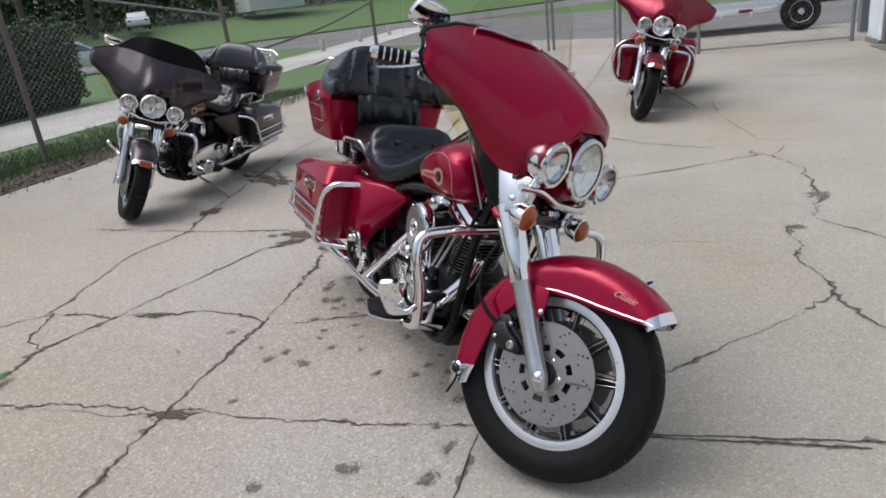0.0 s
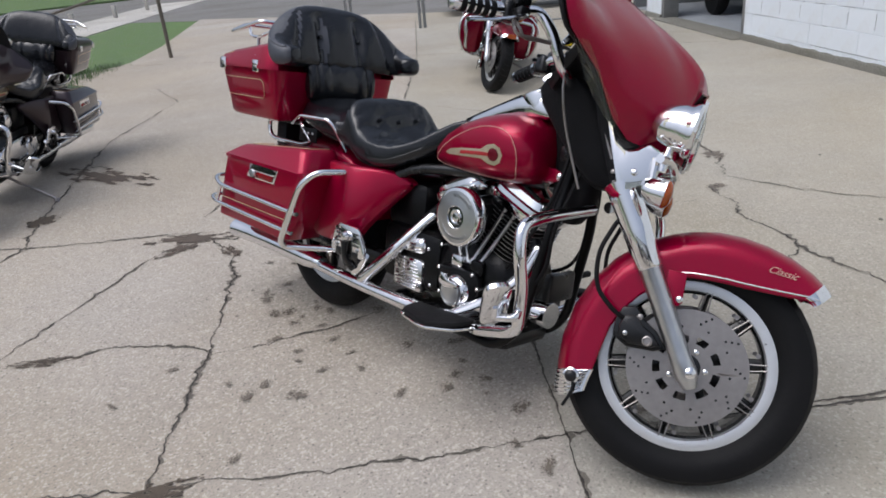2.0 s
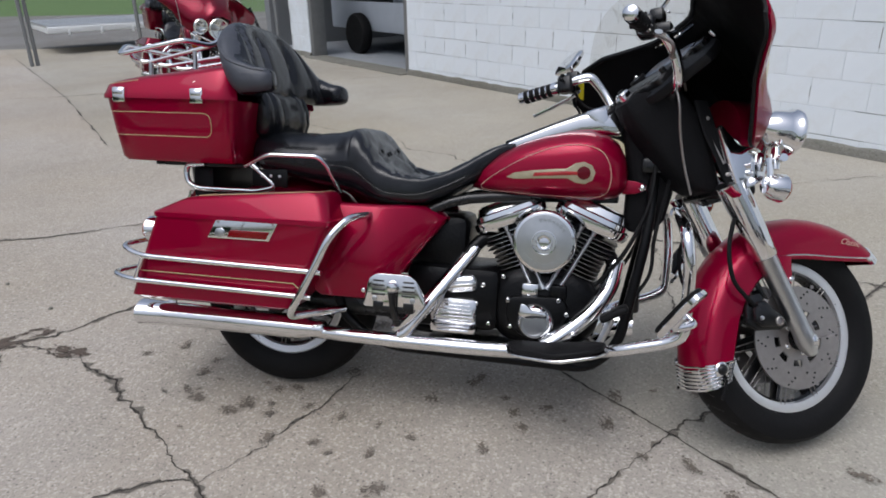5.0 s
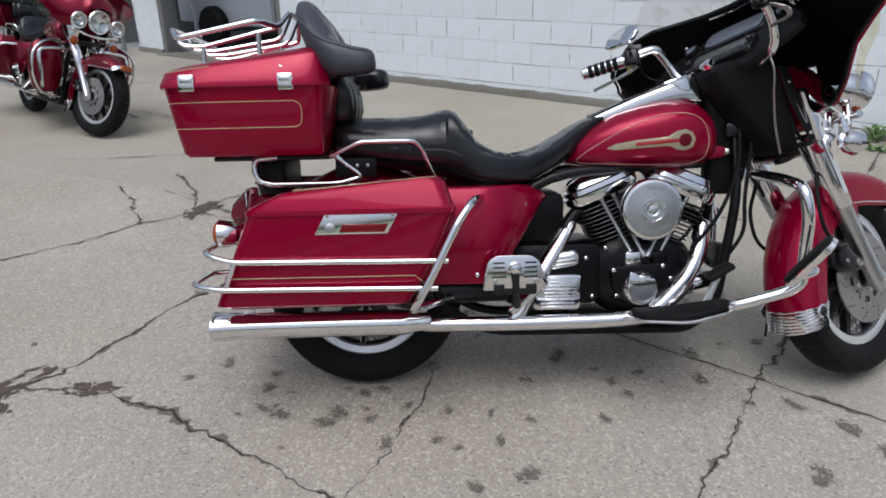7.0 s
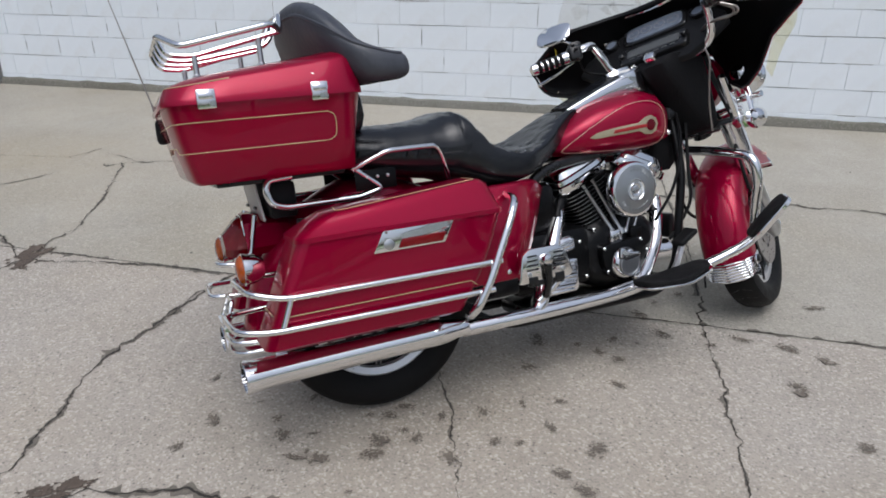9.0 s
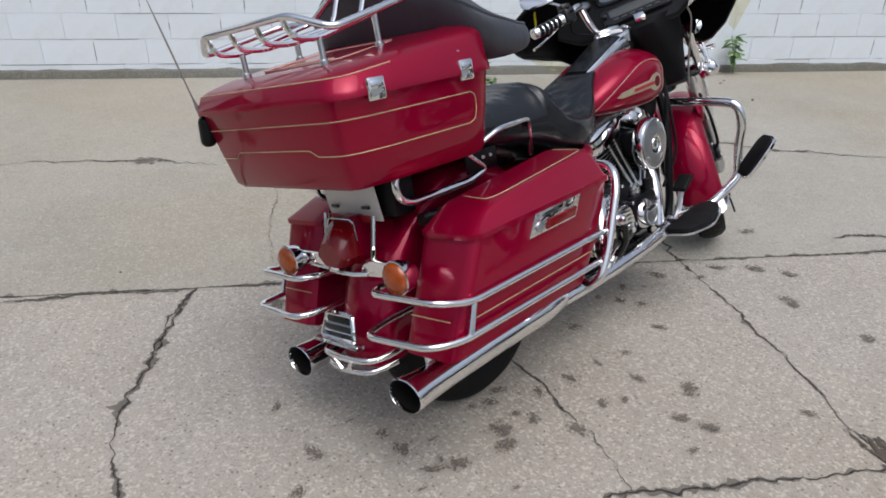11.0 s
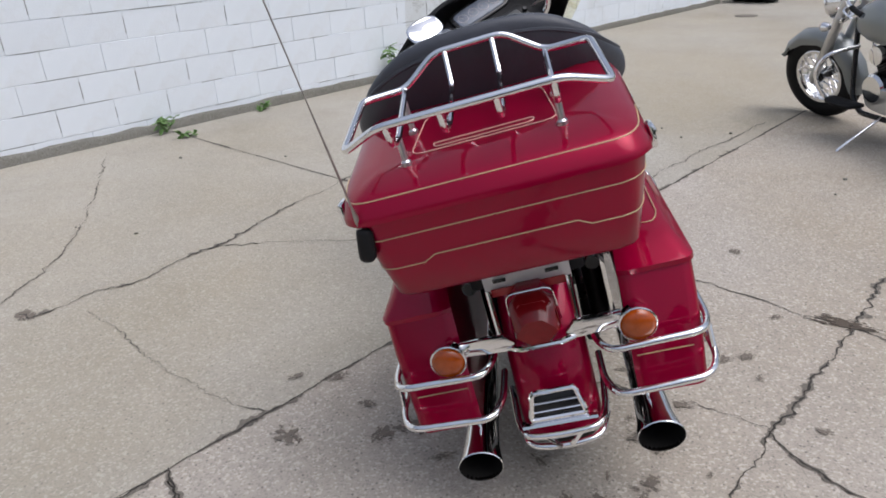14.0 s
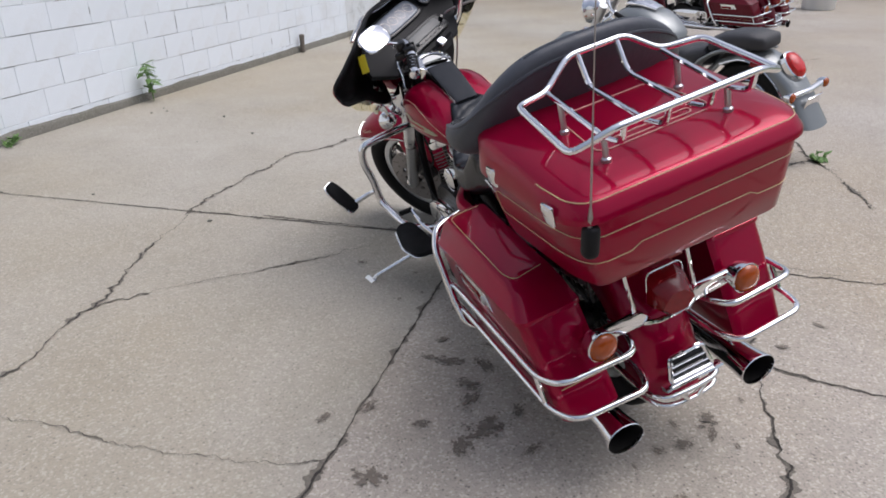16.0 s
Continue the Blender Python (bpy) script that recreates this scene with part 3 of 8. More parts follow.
            rings(bm, [[Vector((p[0], s * p[1], p[2])), Vector((q[0], s * q[1], q[2]))] for p, q in zip(spline(top, 5), spline(low, 5))], closed_ring=False, caps=False)
            bmesh.ops.solidify(bm, geom=bm.faces[:], thickness=0.004)
            ob = part("wind_deflector", bm, CLEAR, owner, "clear acrylic wind deflector", S)
            ob.visible_shadow = False


def lettering(name, text, size, m, mat, owner, slant=0.0, depth=0.0006):
    """A word in the built-in font, as a mesh, lying in the plane of m."""
    cu = bpy.data.curves.new(name, "FONT")
    cu.body, cu.size, cu.shear, cu.extrude, cu.align_x, cu.align_y = text, size, slant, depth, "CENTER", "CENTER"
    tmp = new(name, cu)
    me = bpy.data.meshes.new_from_object(tmp.evaluated_get(bpy.context.evaluated_depsgraph_get()))
    bpy.data.objects.remove(tmp)
    me.transform(m)
    me.materials.clear()
    me.materials.append(mat)
    ob = new(name, me)
    ob.parent = owner
    return ob


def front_end(owner, paint, S, trim=True, screen=True, fairing=True):
    turned = S @ Matrix.Translation(AXLE_F) @ Matrix.Rotation(radians(2.5), 4, "Z") @ Matrix.Translation(-AXLE_F)
    wheel("front_wheel", AXLE_F + Vector((-0.008, 0.004, 0.002)), 0.313, 0.219, owner, turned, half=0.06, lip_at=0.80, lip_wide=0.026)
    table = [(43, 0.381, 0.338), (46, 0.381, 0.325), (52, 0.378, 0.295), (60, 0.372, 0.268), (70, 0.364, 0.247), (80, 0.358, 0.237), (90, 0.353, 0.233), (100, 0.347, 0.234), (108, 0.343, 0.236), (120, 0.338, 0.228), (135, 0.332, 0.221),
             (150, 0.327, 0.219), (165, 0.326, 0.219), (180, 0.328, 0.222), (192, 0.333, 0.234), (200, 0.340, 0.25), (206, 0.346, 0.266)]
    fender = part("front_fender", arc_fender(AXLE_F, 0.088, table), paint, owner, "deep painted front fender", S)
    if trim:
        for s in (-1, 1):
            bm = B()
            pts = [AXLE_F + Vector((q * math.cos(radians(a)), s * 0.0895, q * math.sin(radians(a)))) for a, r, q in table[:9]]
            tube(bm, [p + Vector((0, -s * 0.0015, 0.007)) for p in pts], 0.0024, 8)
            part("fender_trim", bm, CHROME, fender, "chrome trim strip", S)
        for s in (-1, 1):
            base = AXLE_F + Vector((0.155, s * 0.0905, 0.283))
            turn = Matrix(((-s, 0, 0), (0, 0, s), (0, 1, 0))).to_4x4()
            lettering("fender_script", "Classic", 0.024, S @ Matrix.Translation(base) @ turn @ pose(0, 0, 0, 0, 0, s * 6), PALE, fender, 0.5)
        tip = [(42.6, 0.384, 0.334), (44.5, 0.385, 0.334), (47.5, 0.3845, 0.322)]
        part("fender_tip", arc_fender(AXLE_F, 0.0905, tip), CHROME, fender, "chrome fender tip", S)
        skirt = [(195, 0.333, 0.236), (199, 0.339, 0.246), (203, 0.346, 0.257), (207, 0.352, 0.268)]
        mud = part("fender_skirt", arc_fender(AXLE_F, 0.0915, skirt), CHROME, fender, "ribbed chrome fender skirt", S)
        bm = B()
        for k in range(7):
            a = 195.8 + k * 1.7
            r = 0.335 + k * 0.0028
            q = 0.24 + 0.0045 * k
            for s in (-1, 1):
                u = Vector((math.cos(radians(a)), 0, math.sin(radians(a))))
                tube(bm, [AXLE_F + u * (r + 0.003), AXLE_F + u * (r - 0.012) + Vector((0, s * 0.065, 0)), AXLE_F + u * (r - 0.05) + Vector((0, s * 0.0945, 0)), AXLE_F + u * (q + 0.004) + Vector((0, s * 0.0945, 0))], 0.0030, 6)
        part("rib", bm, CHROME, mud, move=S)
        for s in (-1, 1):
            at = AXLE_F + Vector((-0.275, s * 0.094, -0.088))
            bm = lathe(B(), [(0.015, 0), (0.015, 0.010), (0.01, 0.015), (0.004, 0.016)], at, (0, s, 0), 16)
            part("strap_snap", bm, BLACK, mud, "black snap with chrome ring", S)
            part("snap_ring", lathe(B(), [(0.016, 0.002), (0.021, 0.002), (0.021, 0.006), (0.016, 0.009)], at, (0, s, 0), 18, closed=True), CHROME, mud, "", S)
            bm = tube(B(), spline([at, at + Vector((0.012, s * 0.01, -0.03)), at + Vector((-0.004, s * 0.012, -0.08))], 4), 0.004, 6)
            part("strap", bm, RUBBER, mud, "black dangling strap", S)
    for s in (-1, 1):
        foot, top = Vector((1.604, s * 0.102, 0.293)), Vector((1.345, s * 0.108, 0.735))
        d = top - foot
        bm = B()
        tube(bm, [foot - d * 0.05, foot, foot + d * 0.03, foot + d * 0.10, foot + d * 0.55, foot + d * 0.565], [0.016, 0.026, 0.029, 0.026, 0.0285, 0.031], 20)
        leg = part("fork_leg", bm, WORN, owner, "dull polished aluminium fork leg", S)
        bm = B()
        tube(bm, [foot + d * 0.555, foot + d * 0.56, foot + d * 0.75, foot + d * 1.0], [0.033, 0.035, 0.037, 0.042], 20)
        part("fork_cover", bm, CHROME, leg, "chrome fork tube cover", S)
        bm = lathe(B(), [(0.017, -0.012), (0.017, 0.012), (0.011, 0.018), (0.001, 0.02)], AXLE_F + Vector((0.0, s * 0.112, -0.002)), (0, s, 0), 18)
        part("axle_cap", bm, CHROME, leg, "", S)
        bm = B()
        prism(bm, [(x, s * 0.093, z) for x, z in ((1.505, 0.545), (1.55, 0.545), (1.553, 0.47), (1.545, 0.46), (1.505, 0.46))], (0, s * 0.008, 0), 0.003)
        fbr = part("fender_bracket", bm, paint, leg, "", S)
        part("bracket_bolt", lathe(B(), [(0.008, 0), (0.008, 0.006), (0.004, 0.009)], (1.545, s * 0.101, 0.478), (0, s, 0), 12), CHROME, fbr, "", S)
        # brake caliper behind the fork
        bm = B()
        out = [Vector((x, s * 0.077, z)) for x, z in ((1.405, 0.393), (1.417, 0.428), (1.45, 0.436), (1.478, 0.405), (1.51, 0.385), (1.54, 0.348), (1.512, 0.335), (1.445, 0.331), (1.408, 0.351))]
        prism(bm, out, (0, s * 0.022, 0), 0.006)
        prism(bm, [Vector((1.47 + (p.x - 1.47) * 0.8, p.y + s * 0.02, 0.368 + (p.z - 0.368) * 0.7)) for p in out], (0, s * 0.024, 0), 0.01)
        cal = part("brake_caliper", bm, BLACK, leg, "black brake caliper", S)
        part("caliper_bolt", lathe(B(), [(0.013, 0), (0.013, 0.006), (0.010, 0.008), (0.008, 0.003), (0.001, 0.003)], (1.493, s * 0.119, 0.36), (0, s, 0), 18), STEEL, cal, "", S)
        part("caliper_pin", lathe(B(), [(0.008, 0), (0.007, 0.006), (0.002, 0.008)], (1.464, s * 0.098, 0.413), (0, s, 0), 12), STEEL, cal, "", S)
        part("caliper_pin", lathe(B(), [(0.007, 0), (0.006, 0.006), (0.002, 0.008)], (1.437, s * 0.119, 0.367), (0, s, 0), 12), WORN, cal, "", S)
        hose = spline([(1.425, s * 0.105, 0.40), (1.385, s * 0.12, 0.425), (1.345, s * 0.122, 0.47), (1.333, s * 0.12, 0.55), (1.352, s * 0.11, 0.62), (1.37, s * 0.10, 0.68), (1.33, s * 0.06, 0.80)], 6)
        part("brake_hose", tube(B(), hose, 0.006, 8), RUBBER, leg, "black rubber brake hose", S)
        # plates that carry the lamps
        bm = B()
        out = [(1.283, 0.872), (1.318, 0.775), (1.340, 0.715), (1.36, 0.706), (1.425, 0.745), (1.44, 0.815), (1.40, 0.835), (1.355, 0.836), (1.31, 0.87), (1.292, 0.888)]
        prism(bm, [(x, s * 0.118, z) for x, z in out], (0, s * 0.03, 0), 0.008)
        plate = part("fork_shroud", bm, CHROME, owner, "chrome fork shroud plate", S)
        part("shroud_bolt", lathe(B(), [(0.009, 0), (0.009, 0.005), (0.004, 0.008)], (1.375, s * 0.148, 0.76), (0, s, 0), 14), CHROME, plate, "", S)
        part("shroud_edge", tube(B(), [(1.318, s * 0.135, 0.716), (1.335, s * 0.135, 0.702), (1.362, s * 0.135, 0.70)], 0.012, 8), paint, plate, "", S)
    part("fork_yoke", box(B(), (0.09, 0.27, 0.035), (1.365, 0, 0.72), 0.012), BLACK, owner, "black lower fork yoke", S)
    part("steering_stem", tube(B(), [(1.37, 0, 0.70), (1.22, 0, 1.0)], 0.035, 14), BLACK, owner, "", S)
    # lamps on their bar
    bar = part("lamp_bar", tube(B(), fillet([(1.43, -0.215, 0.795), (1.455, -0.14, 0.80), (1.47, -0.07, 0.775), (1.47, 0.07, 0.775), (1.455, 0.14, 0.80), (1.43, 0.215, 0.795)], 0.04), 0.011, 10), CHROME, owner, "chrome lamp bar", S)
    nac = B()
    rings(nac, [oval((1.38, 0, 0.895), 0.105, 0.105, power=2, seg=32), oval((1.44, 0, 0.895), 0.108, 0.108, power=2, seg=32), oval((1.46, 0, 0.896), 0.10, 0.10, power=2, seg=32)])
    part("headlamp_shell", nac, paint, owner, "painted headlamp shell", S)
    round_lamp(owner, "headlamp", (1.49, 0, 0.896), (1, 0, -0.06), 0.087, S, 0.05)
    for s in (-1, 1):
        round_lamp(owner, "spot_lamp", (1.482, s * 0.166, 0.878), (1, 0, -0.14), 0.059, S, 0.098)
        part("lamp_post", tube(B(), [(1.445, s * 0.167, 0.835), (1.44, s * 0.17, 0.80), (1.438, s * 0.172, 0.77)], [0.012, 0.014, 0.01], 10), CHROME, bar, "", S)
        signal_lamp(owner, (1.45, s * 0.172, 0.72), (1, 0, -0.12), S, 0.036)
        part("signal_arm", tube(B(), [(1.42, s * 0.174, 0.725), (1.42, s * 0.172, 0.80)], 0.009, 8), CHROME, bar, "", S)
    # bars, grips, levers and mirrors
    hb = [(0.897, -0.36, 1.059), (0.98, -0.27, 1.075), (1.03, -0.222, 1.095), (1.068, -0.203, 1.104), (1.113, -0.197, 1.055), (1.140, -0.18, 0.99), (1.165, -0.10, 0.962), (1.18, -0.04, 0.955)]
    bars = part("handlebar", tube(B(), fillet(hb + [(x, -y, z) for x, y, z in hb[::-1]], 0.045, 6), 0.0148, 14), CHROME, owner, "chrome handlebar", S)
    for s in (-1, 1):
        a, b = Vector((0.893, s * 0.364, 1.058)), Vector((0.982, s * 0.268, 1.0755))
        d = b - a
        grip = part("grip", tube(B(), [a - d * 0.05, a, a + d * 0.12, a + d * 0.85, a + d * 0.92, a + d * 1.02], [0.010, 0.019, 0.020, 0.020, 0.022, 0.022], 16), CHROME, bars, "chrome grip with rubber pads", S)
        for k in range(5):
            part("rubber_ring", tube(B(), [a + d * (0.14 + 0.155 * k), a + d * (0.145 + 0.155 * k), a + d * (0.255 + 0.155 * k), a + d * (0.26 + 0.155 * k)], [0.0195, 0.0213, 0.0213, 0.0195], 14), RUBBER, grip, "", S)
        bm = B()
        turn = Matrix.Rotation(radians(-s * 45), 3, "Z")
        box(bm, (0.05, 0.046, 0.056), (1.003, s * 0.246, 1.083), 0.012, turn, 3)
        box(bm, (0.042, 0.036, 0.034), (1.030, s * 0.252, 1.112), 0.008, turn)
        box(bm, (0.03, 0.05, 0.024), (1.036, s * 0.262, 1.078), 0.006, turn)
        sw = part("switch_housing", bm, BLACK, bars, "black switch housing", S)
        for x, y, z in ((0.985, 0.236, 1.108), (0.992, 0.252, 1.113), (0.976, 0.222, 1.09)):
            part("switch_button", box(B(), (0.012, 0.014, 0.010), (x, s * y, z), 0.003, turn), ENGINE, sw, "", S)
        part("clamp_bolt", lathe(B(), [(0.005, 0), (0.005, 0.004), (0.002, 0.006)], (1.048, s * 0.268, 1.118), (0.4, s * 0.4, 1), 10), CHROME, sw, "", S)
        lever = spline([(1.052, s * 0.262, 1.075), (1.045, s * 0.292, 1.062), (1.0, s * 0.335, 1.035), (0.952, s * 0.388, 1.012)], 6)
        part("lever", tube(B(), lever, [0.010] * 6 + [0.0075] * 12 + [0.010], 8, flat=0.55), CHROME, bars, "chrome hand lever", S)
        if s < 0:
            for k in (0, 1):
                wire = spline([(1.02, -0.25, 1.065), (1.036 + 0.012 * k, -0.298 + 0.012 * k, 1.035), (1.052 + 0.01 * k, -0.29 + 0.02 * k, 1.018), (1.092, -0.225 + 0.012 * k, 1.030), (1.16, -0.15, 1.032), (1.215, -0.09, 0.99)], 6)
                part("control_cable", tube(B(), wire, 0.0042, 7), STEEL, bars, "braided steel control cable", S)
            wire = spline([(1.150, -0.140, 0.985), (1.158, -0.150, 0.93), (1.175, -0.128, 0.86), (1.205, -0.100, 0.78), (1.24, -0.08, 0.70)], 6)
            part("control_cable", tube(B(), wire, 0.0035, 7), STEEL, bars, "braided steel control cable", S)
        else:
            wire = spline([(1.03, 0.245, 1.065), (1.075, 0.25, 1.02), (1.13, 0.17, 0.985), (1.19, 0.09, 0.96)], 6)
            part("control_cable", tube(B(), wire, 0.0042, 7), RUBBER, bars, "black control cable", S)
        stem = part("mirror", tube(B(), spline([(1.03, s * 0.252, 1.12), (1.04, s * 0.285, 1.145), (1.045, s * 0.315, 1.165), (1.05, s * 0.33, 1.18)], 5), 0.005, 8), CHROME, bars, "chrome mirror", S)
        bm = B()
        u, n = Vector((-0.2, s * 0.97, 0.12)).normalized(), Vector((0.80, s * 0.10, -0.55)).normalized()
        u = (u - n * u.dot(n)).normalized()
        v = n.cross(u)
        c = Vector((1.050, s * 0.333, 1.188))
        rings(bm, [oval(c - n * 0.008, 0.064, 0.040, u, v, 3, 28), oval(c - n * 0.004, 0.069, 0.045, u, v, 3, 28), oval(c + n * 0.006, 0.066, 0.042, u, v, 3, 28), oval(c + n * 0.018, 0.040, 0.024, u, v, 2.5, 28)])
        part("mirror_head", bm, CHROME, stem, "", S)
    if fairing:
        batwing(owner, paint, S, screen)


def touring_rear(owner, paint, stripe, bag_rails=True):
    # rear fender, tail lamp and signals
    tb = [(20, 0.37, 0.27), (40, 0.385, 0.27), (60, 0.40, 0.27), (80, 0.408, 0.27), (100, 0.405, 0.27), (120, 0.39, 0.27), (140, 0.375, 0.27), (155, 0.378, 0.27), (168, 0.382, 0.27), (178, 0.39, 0.28), (186, 0.40, 0.29)]
    fen = part("rear_fender", arc_fender(AXLE_R, 0.095, tb), paint, owner, "painted rear fender")
    # chrome-framed plate and step at the foot of the fender
    def foot(y, k, out=0.0):
        """A spot on the tail of the fender: across by y, k from the plate's top (0) to the step (1)."""
        return Vector((-0.381 - 0.020 * k - out, y, 0.419 - 0.060 * k + out * 0.25))
    # black plate and bars paint the dark reflections of a chrome box
    lic = part("fender_plate", prism(B(), [foot(-0.047, 0), foot(0.047, 0), foot(0.060, 0.92), foot(-0.060, 0.92)], (-0.006, 0, 0.001), 0.002), BLACK, fen, "chrome-framed fender plate, its dark reflections put in as black")
    ring = fillet([foot(y, k, 0.007) for y, k in ((-0.049, -0.04), (0.049, -0.04), (0.063, 0.94), (-0.063, 0.94), (-0.049, -0.04), (0.049, -0.04))], 0.008, 3)[1:-1]
    part("plate_frame", tube(B(), ring, 0.0065, 8, wrap=True), CHROME, lic, "chrome frame")
    for k in (0.36, 0.66):
        part("reflection_bar", tube(B(), [foot(-0.046 - 0.012 * k, k, 0.007), foot(0.046 + 0.012 * k, k, 0.007)], 0.0042, 6, flat=0.6), CHROME if k > 0.4 else WORN, lic)
    part("fender_step", rings_bm([[foot(y, k, o) for k, o in ((1.0, -0.006), (1.0, 0.006), (1.06, 0.016), (1.16, 0.017), (1.19, 0.010), (1.19, -0.006))] for y in (-0.086, -0.080, 0.080, 0.086)]), CHROME, fen, "chrome step below the fender plate")
    bump = part("fender_bumper", tube(B(), fillet([(-0.22, -0.115, 0.33), (-0.34, -0.105, 0.31), (-0.400, -0.085, 0.314), (-0.406, 0, 0.312), (-0.400, 0.085, 0.314), (-0.34, 0.105, 0.31), (-0.22, 0.115, 0.33)], 0.04), 0.009, 10), CHROME, owner, "chrome fender bumper")
    part("lower_bar", tube(B(), fillet([(-0.32, -0.105, 0.285), (-0.395, -0.085, 0.280), (-0.405, 0, 0.277), (-0.395, 0.085, 0.280), (-0.32, 0.105, 0.285)], 0.04), 0.008, 10), CHROME, bump)
    bm = B()
    for s in (-1, 1):
        tube(bm, [(-0.407, s * 0.012, 0.279), (-0.407, s * 0.04, 0.312)], 0.006, 8)
    part("bumper_brace", bm, CHROME, bump)
    def slab_ring(x, hy, z0, z1, cut=0.024):
        pts = [(-hy + cut, z0), (hy - cut, z0), (hy, z0 + cut), (hy * 0.93, z1 - cut), (hy * 0.93 - cut, z1), (-hy * 0.93 + cut, z1), (-hy * 0.93, z1 - cut), (-hy, z0 + cut)]
        return [Vector((x, y, z)) for y, z in pts]
    tl = part("tail_lamp", rings_bm([slab_ring(-0.20, 0.050, 0.54, 0.64), slab_ring(-0.30, 0.055, 0.538, 0.655), slab_ring(-0.315, 0.057, 0.536, 0.657), slab_ring(-0.325, 0.055, 0.538, 0.655)]), paint, owner, "painted tail lamp housing")
    part("lens", rings_bm([slab_ring(-0.322, 0.054, 0.539, 0.652), slab_ring(-0.345, 0.0535, 0.539, 0.640), slab_ring(-0.372, 0.050, 0.541, 0.612), slab_ring(-0.382, 0.045, 0.546, 0.603)]), TAIL, tl, "deep red lens")
    part("lens_facet", rings_bm([slab_ring(-0.338, 0.036, 0.612, 0.640, 0.006), slab_ring(-0.352, 0.034, 0.611, 0.633, 0.006)]), REDINK, tl, "paler red upper lens facet")
    part("lens_band", tube(B(), fillet([(-0.328, -0.054, 0.60), (-0.330, -0.052, 0.652), (-0.330, 0.052, 0.652), (-0.328, 0.054, 0.60)], 0.02, 4), 0.0022, 6), CHROME, tl, "thin chrome rim of the lens")
    bm = B()
    for s in (-1, 1):
        prism(bm, [(-0.318, s * y, z) for y, z in ((0.186, 0.556), (0.186, 0.520), (0.060, 0.512), (0.056, 0.530), (0.080, 0.556))], (-0.020, 0, 0), 0.004)
    tube(bm, [(-0.334, -0.075, 0.519), (-0.352, -0.045, 0.522), (-0.352, 0.045, 0.522), (-0.334, 0.075, 0.519)], 0.007, 8)
    part("signal_bar", bm, CHROME, owner, "flat chrome bar between rear signals")
    for s in (-1, 1):
        part("fender_strip", tube(B(), [(-0.298, s * 0.092, 0.655), (-0.322, s * 0.090, 0.552)], 0.0065, 8), CHROME, owner, "chrome strip beside the tail lamp")
    for s in (-1, 1):
        signal_lamp(owner, (-0.36, s * 0.214, 0.535), (-1, 0, 0), None, 0.039)
    # plate holder under the top case
    lean_in = Matrix.Rotation(radians(-8), 3, "Y")
    pl = part("plate_holder", box(B(), (0.006, 0.20, 0.115), (-0.282, 0, 0.692), 0.004, lean_in), PAPER, owner, "white plate insert")
    part("plate_band", box(B(), (0.004, 0.17, 0.02), (-0.2905, 0, 0.643), 0.001, lean_in), REDINK, pl, "red printed band")
    for y, z in ((-0.06, 0.672), (0.06, 0.672), (-0.06, 0.722), (0.06, 0.722)):
        part("plate_slot", box(B(), (0.006, 0.030, 0.008), (-0.2862 - (0.70 - z) * 0.14, y, z), 0.001), BLACK, pl)
    # two saddlebags with lids, hardware and rails
    for s in (-1, 1):
        bm = B()
        def lid_outline(z, x0, x1, y0, y1, cut=0.018):
            pts = [(x0 + cut * 0.5, y0), (x0, y0 + 0.02), (x0, y1 - cut), (x0 + cut, y1), (x1 - cut, y1), (x1, y1 - cut), (x1, y0 + 0.02), (x1 - cut * 0.5, y0)]
            return [Vector((p[0], s * p[1], z)) for p in fillet([(*q, 0) for q in pts + pts[:1]], 0.014, 2)[1:]]
        loops = [lid_outline(0.336, -0.343, 0.165, 0.19, 0.328), lid_outline(0.345, -0.358, 0.185, 0.185, 0.343), lid_outline(0.44, -0.318, 0.245, 0.19, 0.355), lid_outline(0.53, -0.28, 0.285, 0.195, 0.363), lid_outline(0.60, -0.25, 0.31, 0.198, 0.367)]
        bag = part("saddlebag", rings_bm(loops), paint, owner, "hard painted saddlebag")
        loops = [lid_outline(0.598, -0.256, 0.316, 0.196, 0.372), lid_outline(0.61, -0.256, 0.316, 0.196, 0.372), lid_outline(0.614, -0.25, 0.31, 0.198, 0.366)]
        top = lid_outline(0.66, -0.165, 0.275, 0.205, 0.335, 0.022)
        for p in top:
            p.z = 0.655 + 0.034 * min(1, max(0, (p.x + 0.165) / 0.32))
        mid = lid_outline(0.65, -0.20, 0.29, 0.202, 0.345, 0.022)
        for p in mid:
            p.z = 0.64 + 0.037 * min(1, max(0, (p.x + 0.2) / 0.35))
        lid = part("lid", rings_bm(loops + [mid, top]), paint, bag, "painted saddlebag lid")
        bm = B()
        prism(bm, [(-0.035, s * 0.364, 0.602), (-0.068, s * 0.361, 0.543), (0.13, s * 0.361, 0.543), (0.162, s * 0.364, 0.602)], (0, s * 0.008, 0.001), 0.003)
        hw = part("latch_plate", bm, CHROME, bag, "chrome saddlebag latch plate")
        part("reflector", prism(B(), [(0.01, s * 0.3705, 0.572), (0.0, s * 0.3695, 0.55), (0.122, s * 0.3695, 0.55), (0.134, s * 0.3705, 0.572)], (0, s * 0.004, 0), 0.001), TAIL, hw, "red reflector strip")
        part("lock", lathe(B(), [(0.014, 0), (0.014, 0.004), (0.008, 0.006), (0.001, 0.006)], (-0.025, s * 0.37, 0.562), (0, s, 0), 16), WORN, hw)
        bm = B()
        for x, z in ((-0.03, 0.594), (0.145, 0.594)):
            lathe(bm, [(0.004, 0), (0.003, 0.003)], (x, s * 0.372, z), (0, s, 0), 8)
